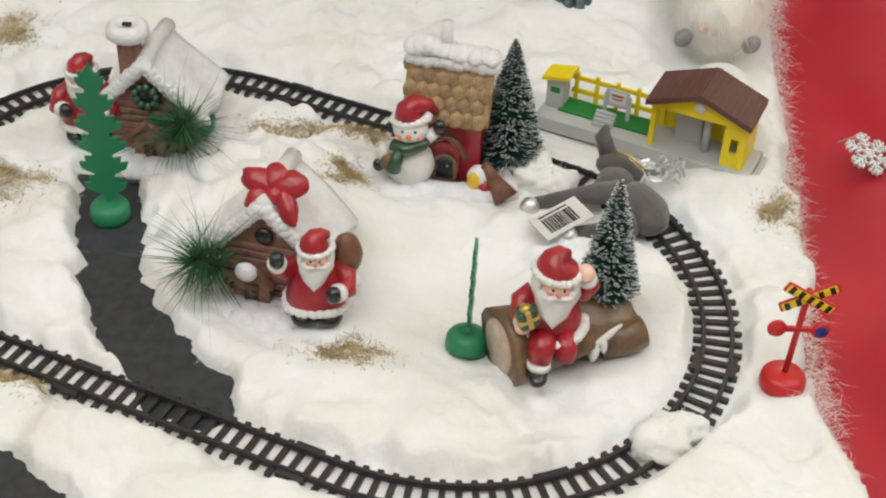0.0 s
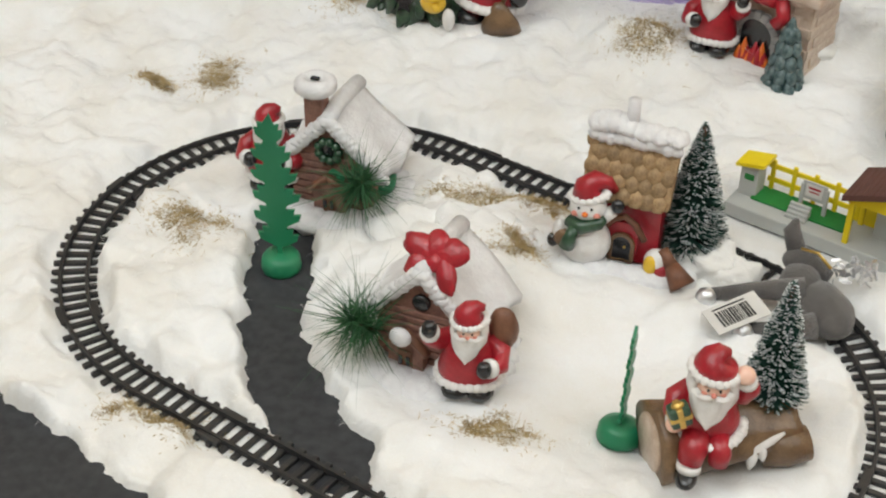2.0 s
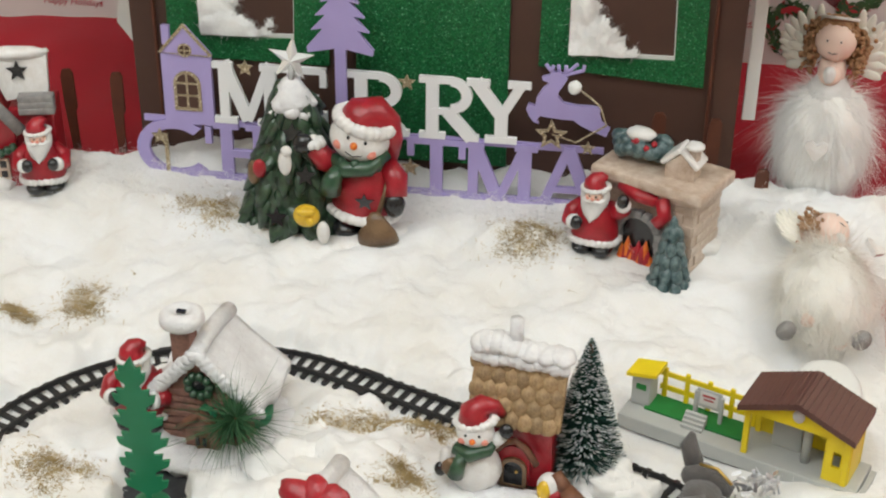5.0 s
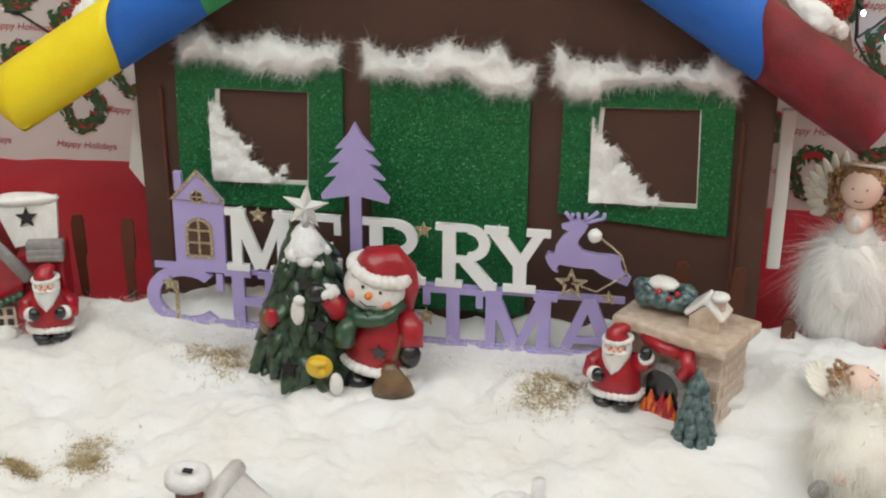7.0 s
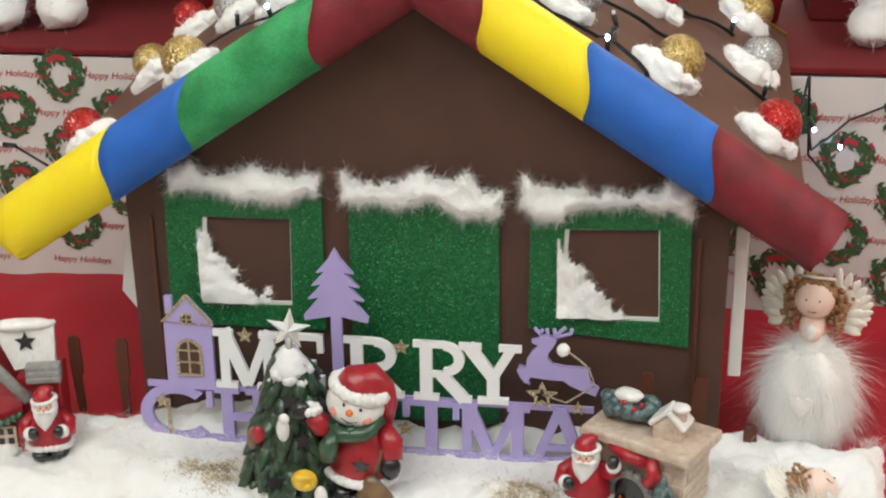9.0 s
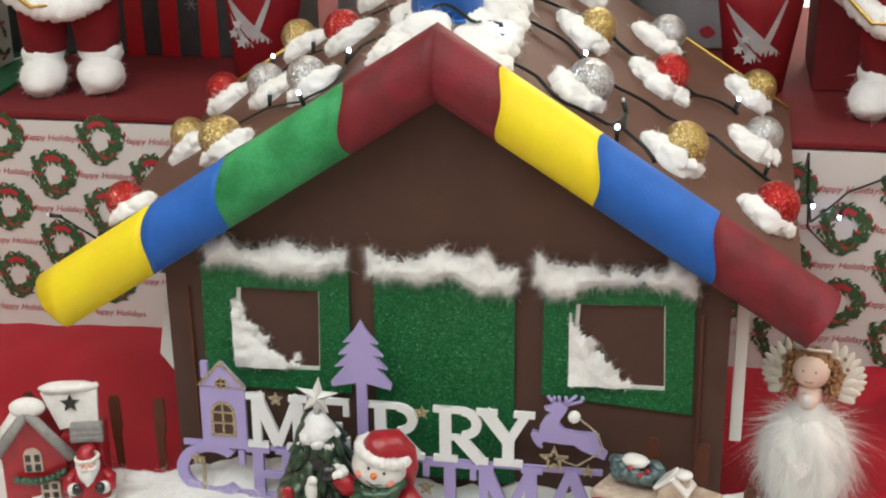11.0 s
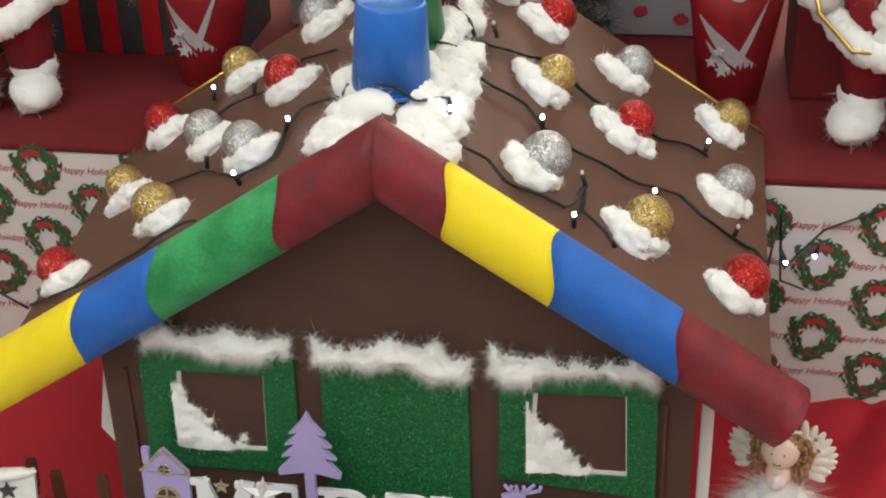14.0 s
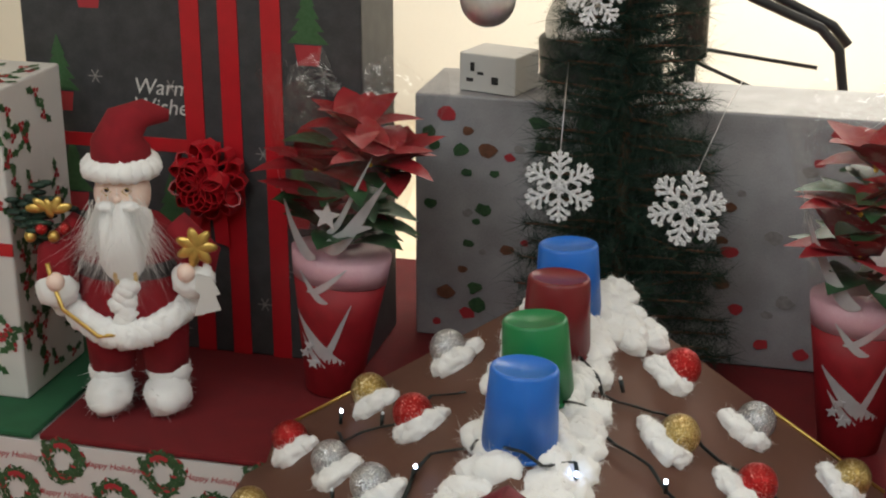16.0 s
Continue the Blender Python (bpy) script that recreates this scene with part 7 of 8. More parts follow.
part("arched_window", Build().prism(fr_, 0.003, 0, pose(0, -0.002, 0)), C_TAN, lh, "tan arched window")
for dx, dz in ((-0.005, 0.056), (0.005, 0.056), (-0.005, 0.068), (0.005, 0.068)):
    part("pane", Build().box((-0.026 + dx, -0.0025, dz), (0.006, 0.002, 0.008)), C_BLACK, lh)
part("window", Build().box((-0.010, -0.002, 0.026), (0.022, 0.004, 0.024), 0, 0.001), C_TAN, lh)
for dx, dz in ((-0.005, 0.021), (0.005, 0.021), (-0.005, 0.032), (0.005, 0.032)):
    part("pane", Build().box((-0.010 + dx, -0.0035, dz), (0.006, 0.002, 0.007)), C_BLACK, lh)
b = Build()
for i in range(9):
    u = i / 8
    b.ball((-0.044 + 0.052 * u, -0.007, 0.044 - 0.006 * math.sin(math.pi * u) + 0.008 * u), 0.0048, 0, 8, 6)
part("garland", b, C_GREEN, lh, "green glazed garland")
part("santa", santa_mesh(pose(0.036, -0.010, 0.006, 0, 0, 4) @ Matrix.Scale(0.082, 4), False, False, False), SANTA, lh, "glazed Santa in red")
b = Build()
for i in range(16):
    u = i / 15
    b.ball((-0.062 + 0.13 * u, -0.010 - 0.018 * math.sin(math.pi * u), -0.002), (0.014, 0.014, 0.006), 0, 10, 8)
part("base", b, C_WHITE, lh, "white glazed base")

# ---------- string of lights on the roof ----------
lights = thing("light_string", "dark green wire string of small white lights", "string lights", at=pose(0, 0, 0))
RUNS = [
    [(-0.111, 0.135), (-0.077, 0.113), (-0.041, 0.076), (-0.014, 0.044), (0.012, 0.046), (0.036, 0.079), (0.050, 0.070), (0.040, 0.047)],
    [(0.012, 0.150), (0.035, 0.173), (0.063, 0.163), (0.095, 0.167), (0.113, 0.146), (0.151, 0.147), (0.183, 0.155), (0.209, 0.161), (0.242, 0.182), (0.264, 0.171), (0.292, 0.173), (0.320, 0.176), (0.333, 0.161)],
    [(0.014, 0.234), (0.039, 0.218), (0.069, 0.240), (0.095, 0.261), (0.123, 0.268), (0.141, 0.254), (0.175, 0.259), (0.216, 0.256), (0.250, 0.279), (0.271, 0.287)],
    [(0.046, 0.041), (0.074, 0.048), (0.091, 0.033), (0.115, 0.042), (0.144, 0.049), (0.160, 0.105), (0.156, 0.061), (0.179, 0.053), (0.190, 0.041)],
    [(-0.111, 0.135), (-0.124, 0.118), (-0.127, 0.067), (-0.158, 0.059), (-0.218, 0.135), (-0.271, 0.161), (-0.338, 0.196)],
    [(-0.392, 0.060), (-0.332, 0.040), (-0.297, 0.031), (-0.238, 0.038), (-0.194, 0.029)],
    [(-0.102, 0.242), (-0.148, 0.277), (-0.178, 0.247), (-0.223, 0.269), (-0.251, 0.274), (-0.268, 0.31)],
]
for run in RUNS:
    pts = []
    for (ax, ay), (bx, by) in zip(run, run[1:]):
        for i in range(4):
            u = i / 4
            x, y = ax + (bx - ax) * u, ay + (by - ay) * u
            pts.append((x + 0.0025 * math.sin(70 * x + 50 * y), y + 0.0025 * math.sin(60 * x), roof_z(x, y) + 0.004 + 0.003 * abs(math.sin(45 * (x + y))) + (0.012 if abs(x - RIDGE_X) < 0.05 else 0)))
    x, y = run[-1]
    pts.append((x, y, roof_z(x, y) + 0.004))
    part("wire", Build().tube(pts, 0.0014, 0, 6), WIRE, lights)
    part("wire", Build().tube([(x + 0.0022, y - 0.002, z + 0.001) for x, y, z in pts], 0.0011, 0, 6), WIRE, lights)
part("wire", Build().tube([(0.333, 0.161, 0.312), (0.345, 0.20, 0.36), (0.349, 0.21, 0.307), (0.358, 0.26, 0.262), (0.378, 0.30, 0.262), (0.402, 0.325, 0.276), (0.46, 0.332, 0.30)], 0.0014, 0, 6), WIRE, lights)
part("wire", Build().tube([(0.349, 0.21, 0.307), (0.352, 0.22, 0.27), (0.384, 0.30, 0.215)], 0.0012, 0, 6), WIRE, lights)
part("wire", Build().tube([(-0.392, 0.060, roof_z(-0.392, 0.06) + 0.003), (-0.430, 0.06, 0.303)], 0.0013, 0, 6), WIRE, lights)


def bulb(x, y, z, way, lit):
    w = Vector(way).normalized()
    s = part("socket", Build().tube([Vector((x, y, z)), Vector((x, y, z)) + w * 0.013], [0.0022, 0.0026], 0, 8), WIRE, lights)
    c = Vector((x, y, z)) + w * 0.0148
    part("led", Build().ball(c, (0.0019, 0.0019, 0.0026), 0, 10, 8), LED if lit else LED_OFF, s, "glowing white led" if lit else "unlit clear led")


for i, (x, y, lit) in enumerate([(-0.268, 0.324, 1), (-0.123, 0.104, 1), (-0.152, 0.044, 1), (0.044, 0.150, 1), (0.038, 0.060, 1), (0.226, 0.149, 1), (0.155, 0.031, 1), (0.269, 0.285, 1), (0.059, 0.250, 0), (0.115, 0.146, 1), (-0.338, 0.196, 1),
                                 (-0.385, 0.10, 1), (-0.215, 0.135, 0), (0.30, 0.173, 0), (0.16, 0.10, 0), (-0.20, 0.26, 0)]):
    bulb(x, y, roof_z(x, y) + 0.006, (0.3 * math.sin(i * 2.1), 0.3 * math.cos(i * 1.7), 1), lit)
bulb(0.398, 0.32, 0.262, (-0.3, -0.3, -1), 1)
bulb(0.348, 0.205, 0.315, (0.3, -0.4, -0.6), 1)
bulb(-0.428, 0.06, 0.303, (-1, -0.1, 0.1), 0)


# ---------- print on the platform's wrapping paper ----------
rg = np.random.default_rng(12)
b = Build()
for i in range(240):
    a = rg.uniform(0, 2 * math.pi)
    r = 0.0225 + 0.0058 * rg.normal() * 0.7
    c = Vector((r * math.cos(a), 0, r * math.sin(a)))
    t_ = a + math.pi / 2 + rg.normal() * 0.7
    d, n = Vector((math.cos(t_), 0, math.sin(t_))) * 0.0058, Vector((-math.sin(t_), 0, math.cos(t_))) * 0.0022
    y = -0.0004 - 0.000005 * i
    k = 0 if rg.random() < 0.62 else 1
    if rg.random() < 0.06:
        k = 2
    b.add([(v.x, y, v.z) for v in (c - d, c - n, c + d, c + n)], [(0, 1, 2, 3)], k, False)
for s in (-1, 1):
    for j in range(3):
        c = Vector((s * 0.0035 * (j + 0.6), 0, 0.0215 - 0.0015 * j))
        b.add([(c.x - 0.0026, -0.0018 - 0.0001 * j, c.z - 0.003), (c.x + 0.0026, -0.0018 - 0.0001 * j, c.z - 0.003), (c.x + 0.0026, -0.0018 - 0.0001 * j, c.z + 0.003), (c.x - 0.0026, -0.0018 - 0.0001 * j, c.z + 0.003)], [(0, 1, 2, 3)], 2, False)
words = bpy.data.curves.new("happy_holidays", "FONT")
words.body, words.size, words.shear, words.align_x, words.extrude = "Happy Holidays", 0.0118, 0.25, "CENTER", 0.0001
words.materials.append(RED_INK)
paper = [o for o in plat.children if o.name.startswith("paper_front")][0]
wreath_me = None
for x0, ks, zoff in ((-0.565, range(-9, 5), 0.252), (0.403, range(-2, 12), 0.229)):
    for k in ks:
        x = x0 + 0.066 * k
        for j in range(-2, 3):
            z = zoff + 0.047 * (k % 2) - 0.094 * j
            if 0.075 < z < 0.312:
                if wreath_me is None:
                    ob = link("wreath_print", b, [GREEN_INK, GREEN_INK2, RED_INK], paper)
                    wreath_me = ob.data
                else:
                    ob = new("wreath_print", wreath_me)
                    ob.parent = paper
                ob.matrix_local = pose(x, 0.3348, z, 0, 8 * math.sin(5 * k + j), 0)
            if 0.06 < z - 0.047 < 0.315:
                ob = new("printed_line", words)
                ob.parent = paper
                ob.matrix_local = pose(x, 0.3344, z - 0.051, 90, 0, 0)

# ---------- standing Santa dolls ----------
DOLL = [VELVET, FLUFF, FACE, METAL_BLACK, GOLD, NEEDLE_DARK, G_RED, INK, PAPER, FIBRE]


def santa_doll():
    b = Build()
    for s in (-1, 1):
        b.ball((s * 0.036, -0.012, 0.024), (0.030, 0.042, 0.026), 1, 20, 14, None, 0.12, 2.5, 3 + s).ball((s * 0.036, 0.004, 0.050), (0.028, 0.028, 0.022), 1, 18, 12, None, 0.12, 2.5, 7 + s)
        b.tube([(s * 0.034, 0.004, 0.055), (s * 0.033, 0.004, 0.10), (s * 0.030, 0.004, 0.150)], [0.028, 0.032, 0.036], 0, 16)
    b.lathe([(0.055, 0.125), (0.072, 0.130), (0.070, 0.165), (0.062, 0.200), (0.060, 0.235), (0.040, 0.255)], 0, 28, Matrix.Diagonal((1, 0.75, 1, 1)))
    b.lathe([(0.0625, 0.186), (0.066, 0.188), (0.066, 0.204), (0.0625, 0.206)], 3, 28, Matrix.Diagonal((1, 0.76, 1, 1)))
    b.ring(circle(0.004, 0.195, 0.015, 16), circle(0.004, 0.195, 0.010, 16), 0.005, 4, pose(0, -0.054, 0))
    rg = np.random.default_rng(33)
    for i in range(26):
        u = i / 25
        a = math.pi * (1.0 + u)
        b.ball((0.074 * math.cos(a), 0.058 * math.sin(a) - 0.002, 0.140 - 0.020 * math.sin(math.pi * u) ** 2 + 0.014 * abs(2 * u - 1)), (0.016, 0.014, 0.017), 1, 12, 9, None, 0.2, 2.5, i)
    for i in range(9):
        b.ball((0.0 + 0.004 * rg.normal(), -0.054, 0.135 + 0.006 * i), (0.013, 0.010, 0.011), 1, 12, 9, None, 0.2, 2.5, 60 + i)
    for s in (-1, 1):
        b.tube([(s * 0.05, 0, 0.240), (s * 0.086, -0.010, 0.205), (s * 0.082, -0.040, 0.180 if s < 0 else 0.190)], [0.026, 0.028, 0.025], 0, 14)
        e = Vector((s * 0.082, -0.042, 0.176 if s < 0 else 0.188))
        b.ball(e, (0.027, 0.024, 0.024), 1, 16, 11, None, 0.14, 2.5, 80 + s).ball(e + Vector((-s * 0.004, -0.020, 0.016)), (0.011, 0.011, 0.012), 2)
        b.ball((s * 0.078, -0.01, 0.150), (0.022, 0.03, 0.022), 1, 14, 10, None, 0.15, 2.5, 90 + s)
    b.ball((0, -0.018, 0.290), (0.034, 0.032, 0.036), 2, 20, 14)
    b.ball((0, -0.052, 0.293), (0.006, 0.006, 0.0055), 2, 10, 8)
    for s in (-1, 1):
        b.ball((s * 0.012, -0.047, 0.302), (0.0026, 0.002, 0.0028), 7, 8, 6).tube([(s * 0.006, -0.050, 0.301), (s * 0.012, -0.052, 0.306), (s * 0.018, -0.048, 0.301), (s * 0.012, -0.051, 0.296), (s * 0.006, -0.050, 0.301)], 0.0006, 4, 5)
        b.ball((s * 0.014, -0.050, 0.282), (0.013, 0.007, 0.007), 1, 12, 8)
    boot = []
    for q in range(700):
        sd = 1 if q % 2 else -1
        d = Vector(rg.normal(size=3)).normalized()
        c, r = (((sd * 0.036, -0.012, 0.024), (0.030, 0.042, 0.026)), ((sd * 0.036, 0.004, 0.050), (0.028, 0.028, 0.022)))[q % 3 == 0]
        boot.append((Vector(c) + Vector((d.x * r[0], d.y * r[1], d.z * r[2])) * 0.97, d))
    boot = [x for x in boot if x[0].z > 0.006]
    strands(b, [x[0] for x in boot], [x[1] for x in boot], 0.010, 0.0012, 9, 0.2, 0.6, 3, 12)
    b.ball((0, -0.050, 0.276), (0.006, 0.003, 0.003), 6, 8, 6)
    b.ball((0, -0.040, 0.238), (0.031, 0.024, 0.052), 1, 24, 18, None, 0.14, 2.4, 5)
    b.ball((0, -0.034, 0.262), (0.037, 0.022, 0.024), 1, 20, 14, None, 0.14, 2.4, 6)
    roots = [(0.016 * float(np.clip(rg.normal(), -2, 2)), -0.056 + 0.008 * rg.random(), 0.268 + 0.012 * rg.normal()) for i in range(1700)]
    strands(b, roots, [(r[0] * 14, -0.10, -1) for r in roots], 0.060, 0.0008, 9, 0.1, 0.16, 4, 6)
    for i in range(20):
        a = 2 * math.pi * i / 20
        b.ball((0.036 * math.cos(a), -0.014 + 0.034 * math.sin(a), 0.322), (0.013, 0.013, 0.013), 1, 12, 9, None, 0.2, 2.5, 120 + i)
    b.tube([(0, -0.012, 0.322), (0.0, -0.010, 0.350), (0.006, -0.004, 0.372), (0.028, 0.004, 0.382), (0.056, 0.008, 0.378)], [0.037, 0.035, 0.026, 0.017, 0.007], 0, 18)
    b.tube([(-0.082, -0.064, 0.196), (-0.070, -0.070, 0.160), (-0.030, -0.072, 0.126), (0.010, -0.066, 0.128)], 0.0028, 4, 8).tube([(-0.086, -0.06, 0.215), (-0.080, -0.066, 0.190)], 0.003, 4, 8)
    for i in range(7):
        a = 2 * math.pi * i / 7
        b.ball((0, 0, 0), (0.016, 0.003, 0.007), 4, 10, 6, pose(0.092 + 0.010 * math.cos(a), -0.062, 0.236 + 0.010 * math.sin(a), 0, -math.degrees(a), 0))
    b.prism([(0.086, 0.150), (0.118, 0.158), (0.112, 0.176), (0.118, 0.178), (0.108, 0.200), (0.092, 0.204), (0.088, 0.182), (0.094, 0.178)], 0.002, 8, pose(0, -0.066, 0))
    for i in range(60):
        p = Vector((-0.108, 0.0, 0.255)) + Vector(rg.normal(size=3)) * 0.018
        b.ball(p, (0.010, 0.004, 0.004), 5, 6, 5)
    for i in range(4):
        b.ball((-0.112 + 0.014 * i, -0.030, 0.238 + 0.01 * (i % 2)), 0.0075, 6 if i % 2 else 4, 10, 8)
    for i in range(5):
        b.ball((0, 0, 0), (0.013, 0.003, 0.006), 4, 10, 6, pose(-0.104 + 0.008 * i, -0.026, 0.272 + 0.004 * (i % 2), 0, 40 * i, 0))
    return b


doll = solid("santa_doll", santa_doll(), DOLL, "red velvet Santa doll with white beard on the felt", "doll", "Santa dolls", at=pose(-0.572, 0.440, 0.331, 0, 0, 14))
copy_thing(doll, pose(0.474, 0.440, 0.331, 0, 0, -24))

# ---------- wrapped gifts ----------
hb = thing("holly_gift_box", "tall gift box wrapped in white holly-print paper", "gift", at=pose(0, 0, 0))
part("box", Build().box((-0.838, 0.495, 0.534), (0.236, 0.155, 0.406), 0, 0.003), PAPER, hb)
rg = np.random.default_rng(44)
b = Build()
for s_ in (-1, 1):
    lf = [(0.002, 0), (0.008, 0.005), (0.010, 0.003), (0.014, 0.0065), (0.017, 0.003), (0.022, 0.0), (0.017, -0.003), (0.014, -0.0065), (0.010, -0.003), (0.008, -0.005)]
    b.add([(s_ * x, 0, z + 0.3 * x) for x, z in lf], [tuple(range(10)) if s_ > 0 else tuple(range(10))[::-1]], 0 if s_ > 0 else 1, False)
for q in range(3):
    cx, cz = 0.004 * math.cos(2.1 * q), -0.003 + 0.004 * math.sin(2.1 * q)
    b.add([(cx + 0.0034 * math.cos(w), -0.0003 - 0.00005 * q, cz + 0.0034 * math.sin(w)) for w in (0, 1.05, 2.1, 3.14, 4.2, 5.25)], [tuple(range(6))], 2, False)
holly_me = None
for face in range(3):
    for i in range((60, 52, 30)[face]):
        y = 0.00002 * i
        if face == 0:
            m = pose(-0.838 + rg.uniform(-0.11, 0.11), 0.4168 - y, 0.534 + rg.uniform(-0.19, 0.19), 0, rg.uniform(0, 360), 0)
        elif face == 1:
            m = pose(-0.7192 + y, 0.495 + rg.uniform(-0.07, 0.07), 0.534 + rg.uniform(-0.19, 0.19), 0, 0, 90) @ pose(0, 0, 0, 0, rg.uniform(0, 360), 0)
        else:
            m = pose(-0.838 + rg.uniform(-0.11, 0.11), 0.495 + rg.uniform(-0.07, 0.07), 0.7378 + y, -90, 0, 0) @ pose(0, 0, 0, 0, rg.uniform(0, 360), 0)
        if holly_me is None:
            ob = link("holly_print", b, [GREEN_INK, GREEN_INK2, RED_INK], hb)
            holly_me = ob.data
        else:
            ob = new("holly_print", holly_me)
            ob.parent = hb
        ob.matrix_local = m
part("ribbon", Build().box((-0.838, 0.4165, 0.535), (0.238, 0.002, 0.016)), RIBBON, hb)

bg = thing("large_gift", "large gift in dark chalkboard paper with red ribbons", "gift", at=pose(0, 0, 0))
part("box", Build().box((-0.565, 0.70, 0.62), (0.47, 0.15, 0.58), 0, 0.004), CHALK, bg)
for x in (-0.559, -0.507, -0.449):
    part("ribbon", Build().box((x, 0.6236, 0.62), (0.026, 0.0016, 0.578)), RIBBON, bg)
part("ribbon", Build().box((-0.66, 0.6244, 0.622), (0.27, 0.0014, 0.018)), RIBBON, bg)
b = Build()
for i in range(26):
    a, e = 2 * math.pi * i / 13, (0.25 if i < 13 else 0.8)
    r = 0.052 if i < 13 else 0.034
    c = (r * 0.55 * math.cos(a), -0.020 - 0.020 * (i >= 13), r * 0.55 * math.sin(a))
    loop = circle(0, 0, 1, 10)
    part("bow_loop", Build().ring([(x * r * 0.5, z * 0.014) for x, z in loop], [(x * r * 0.46, z * 0.012) for x, z in loop], 0.018, 0, pose(-0.535, 0.622, 0.585) @ pose(*c, 0, -math.degrees(a), 0) @ pose(0, -0.009, 0, 30 * math.sin(3 * i), 0, 10 * math.cos(5 * i))), RIBBON, bg, "shiny red ribbon loop")
b.prism([(-0.010, 0), (0.012, 0.0), (0.016, -0.085), (-0.004, -0.080)], 0.001, 0, pose(-0.53, 0.612, 0.575)).prism([(-0.010, 0), (0.010, 0.0), (-0.020, -0.070), (-0.036, -0.062)], 0.001, 0, pose(-0.54, 0.611, 0.575))
part("bow_tail", b, RIBBON, bg, "hanging red ribbon ends")
for txt, x, z, sz in (("Warm", -0.605, 0.690, 0.030), ("Wishes", -0.602, 0.664, 0.030)):
    cu = bpy.data.curves.new("print_words", "FONT")
    cu.body, cu.size, cu.shear, cu.align_x, cu.extrude = txt, sz, 0.2, "CENTER", 0.0001
    cu.materials.append(PAPER)
    ob = new("printed_line", cu)
    ob.parent = bg
    ob.matrix_local = pose(x, 0.6242, z, 90, 0, 0)
rg = np.random.default_rng(21)
b = Build()
for x, z in ((-0.70, 0.80), (-0.62, 0.86), (-0.75, 0.66), (-0.40, 0.74), (-0.68, 0.44), (-0.42, 0.52), (-0.60, 0.48), (-0.385, 0.85), (-0.74, 0.52), (-0.40, 0.40)):
    m = pose(x, 0.6244, z)
    b.prism([(-0.014, 0), (0.014, 0), (0.018, 0.026), (-0.018, 0.026)], 0.0004, 0, m)
    for q in range(4):
        w = 0.028 - 0.006 * q
        b.prism([(-w, 0.028 + 0.016 * q), (w, 0.028 + 0.016 * q), (0, 0.056 + 0.016 * q)], 0.0004, 1, m @ pose(0, -0.0002 * q, 0))
for i in range(22):
    m = pose(-0.565 + rg.uniform(-0.22, 0.22), 0.6246, 0.62 + rg.uniform(-0.26, 0.26))
    for q in range(3):
        b.box((0, 0, 0), (0.020, 0.0004, 0.0014), 2, 0, m @ pose(0, -0.0001 * q, 0, 0, 60 * q, 0))
part("chalk_print", b, [RED_INK, GREEN_INK2, C_GREY], bg, "printed potted trees and snowflakes")

# white box with printed figures, and the small box on it
wb = thing("white_gift_box", "large box in white Christmas-print paper", "gift", at=pose(0, 0, 0))
part("box", Build().box((0.02, 0.83, 0.507), (0.63, 0.16, 0.35), 0, 0.003), PALE_PRINT, wb)
for i in range(90):
    x, z, w = rg.uniform(-0.28, 0.32), rg.uniform(0.35, 0.67), rg.uniform(0.005, 0.015)
    o = [(x + w * (0.7 + 0.4 * rg.random()) * math.cos(2 * math.pi * q / 9), z + w * 0.8 * (0.6 + 0.5 * rg.random()) * math.sin(2 * math.pi * q / 9)) for q in range(9)]
    part("printed_shape", Build().prism(o, 0.0005, 0, pose(0, 0.7490 - 0.00002 * i, 0)), [RED_INK, GREEN_INK, C_BROWN, C_GREY][int(rg.integers(0, 4))], wb)
sb = thing("small_white_box", "small white printed box on the wrapped box", "box", at=pose(-0.190, 0.80, 0.683, 0, 0, -16))
part("carton", Build().box((0, 0, 0.026), (0.085, 0.07, 0.052), 0, 0.002), PAPER, sb)
part("print", Build().box((-0.022, -0.0355, 0.034), (0.006, 0.0006, 0.012)).box((-0.010, -0.0355, 0.026), (0.009, 0.0006, 0.004)).box((0.012, -0.0355, 0.018), (0.010, 0.0006, 0.010)).box((-0.026, -0.0355, 0.016), (0.010, 0.0006, 0.005)), INK, sb)

rb = thing("red_glitter_box", "red box with white glitter rim on the felt", "gift", at=pose(0.52, 0.63, 0.3306, 0, 0, 0))
part("box", Build().box((0, 0, 0.11), (0.30, 0.16, 0.22), 0, 0.004), RED_FELT, rb)
tb = Build()
for i in range(14):
    tuft(tb, (-0.15 + 0.023 * i, -0.078, 0.222), (0.018, 0.012, 0.008), 0, 1500 + i, 14, 10, 0.5, 20)
part("rim", tb, [FLUFF, FIBRE], rb, "fuzzy white glitter rim")


# ---------- poinsettias in printed sleeves ----------
def film_material():
    m = bpy.data.materials.new("clear_film")
    m.use_nodes = True
    nt = m.node_tree
    tr, gl, mx = nt.nodes.new("ShaderNodeBsdfTransparent"), nt.nodes.new("ShaderNodeBsdfGlossy"), nt.nodes.new("ShaderNodeMixShader")
    gl.inputs["Roughness"].default_value = 0.12
    no, bp = nt.nodes.new("ShaderNodeTexNoise"), nt.nodes.new("ShaderNodeBump")
    no.inputs["Scale"].default_value = 14
    bp.inputs["Strength"].default_value = 0.8
    bp.inputs["Distance"].default_value = 0.01
    nt.links.new(no.outputs["Fac"], bp.inputs["Height"])
    nt.links.new(bp.outputs[0], gl.inputs["Normal"])
    mx.inputs[0].default_value = 0.09
    nt.links.new(tr.outputs[0], mx.inputs[1])
    nt.links.new(gl.outputs[0], mx.inputs[2])
    nt.links.new(mx.outputs[0], nt.nodes["Material Output"].inputs[0])
    return m


FILM = film_material()


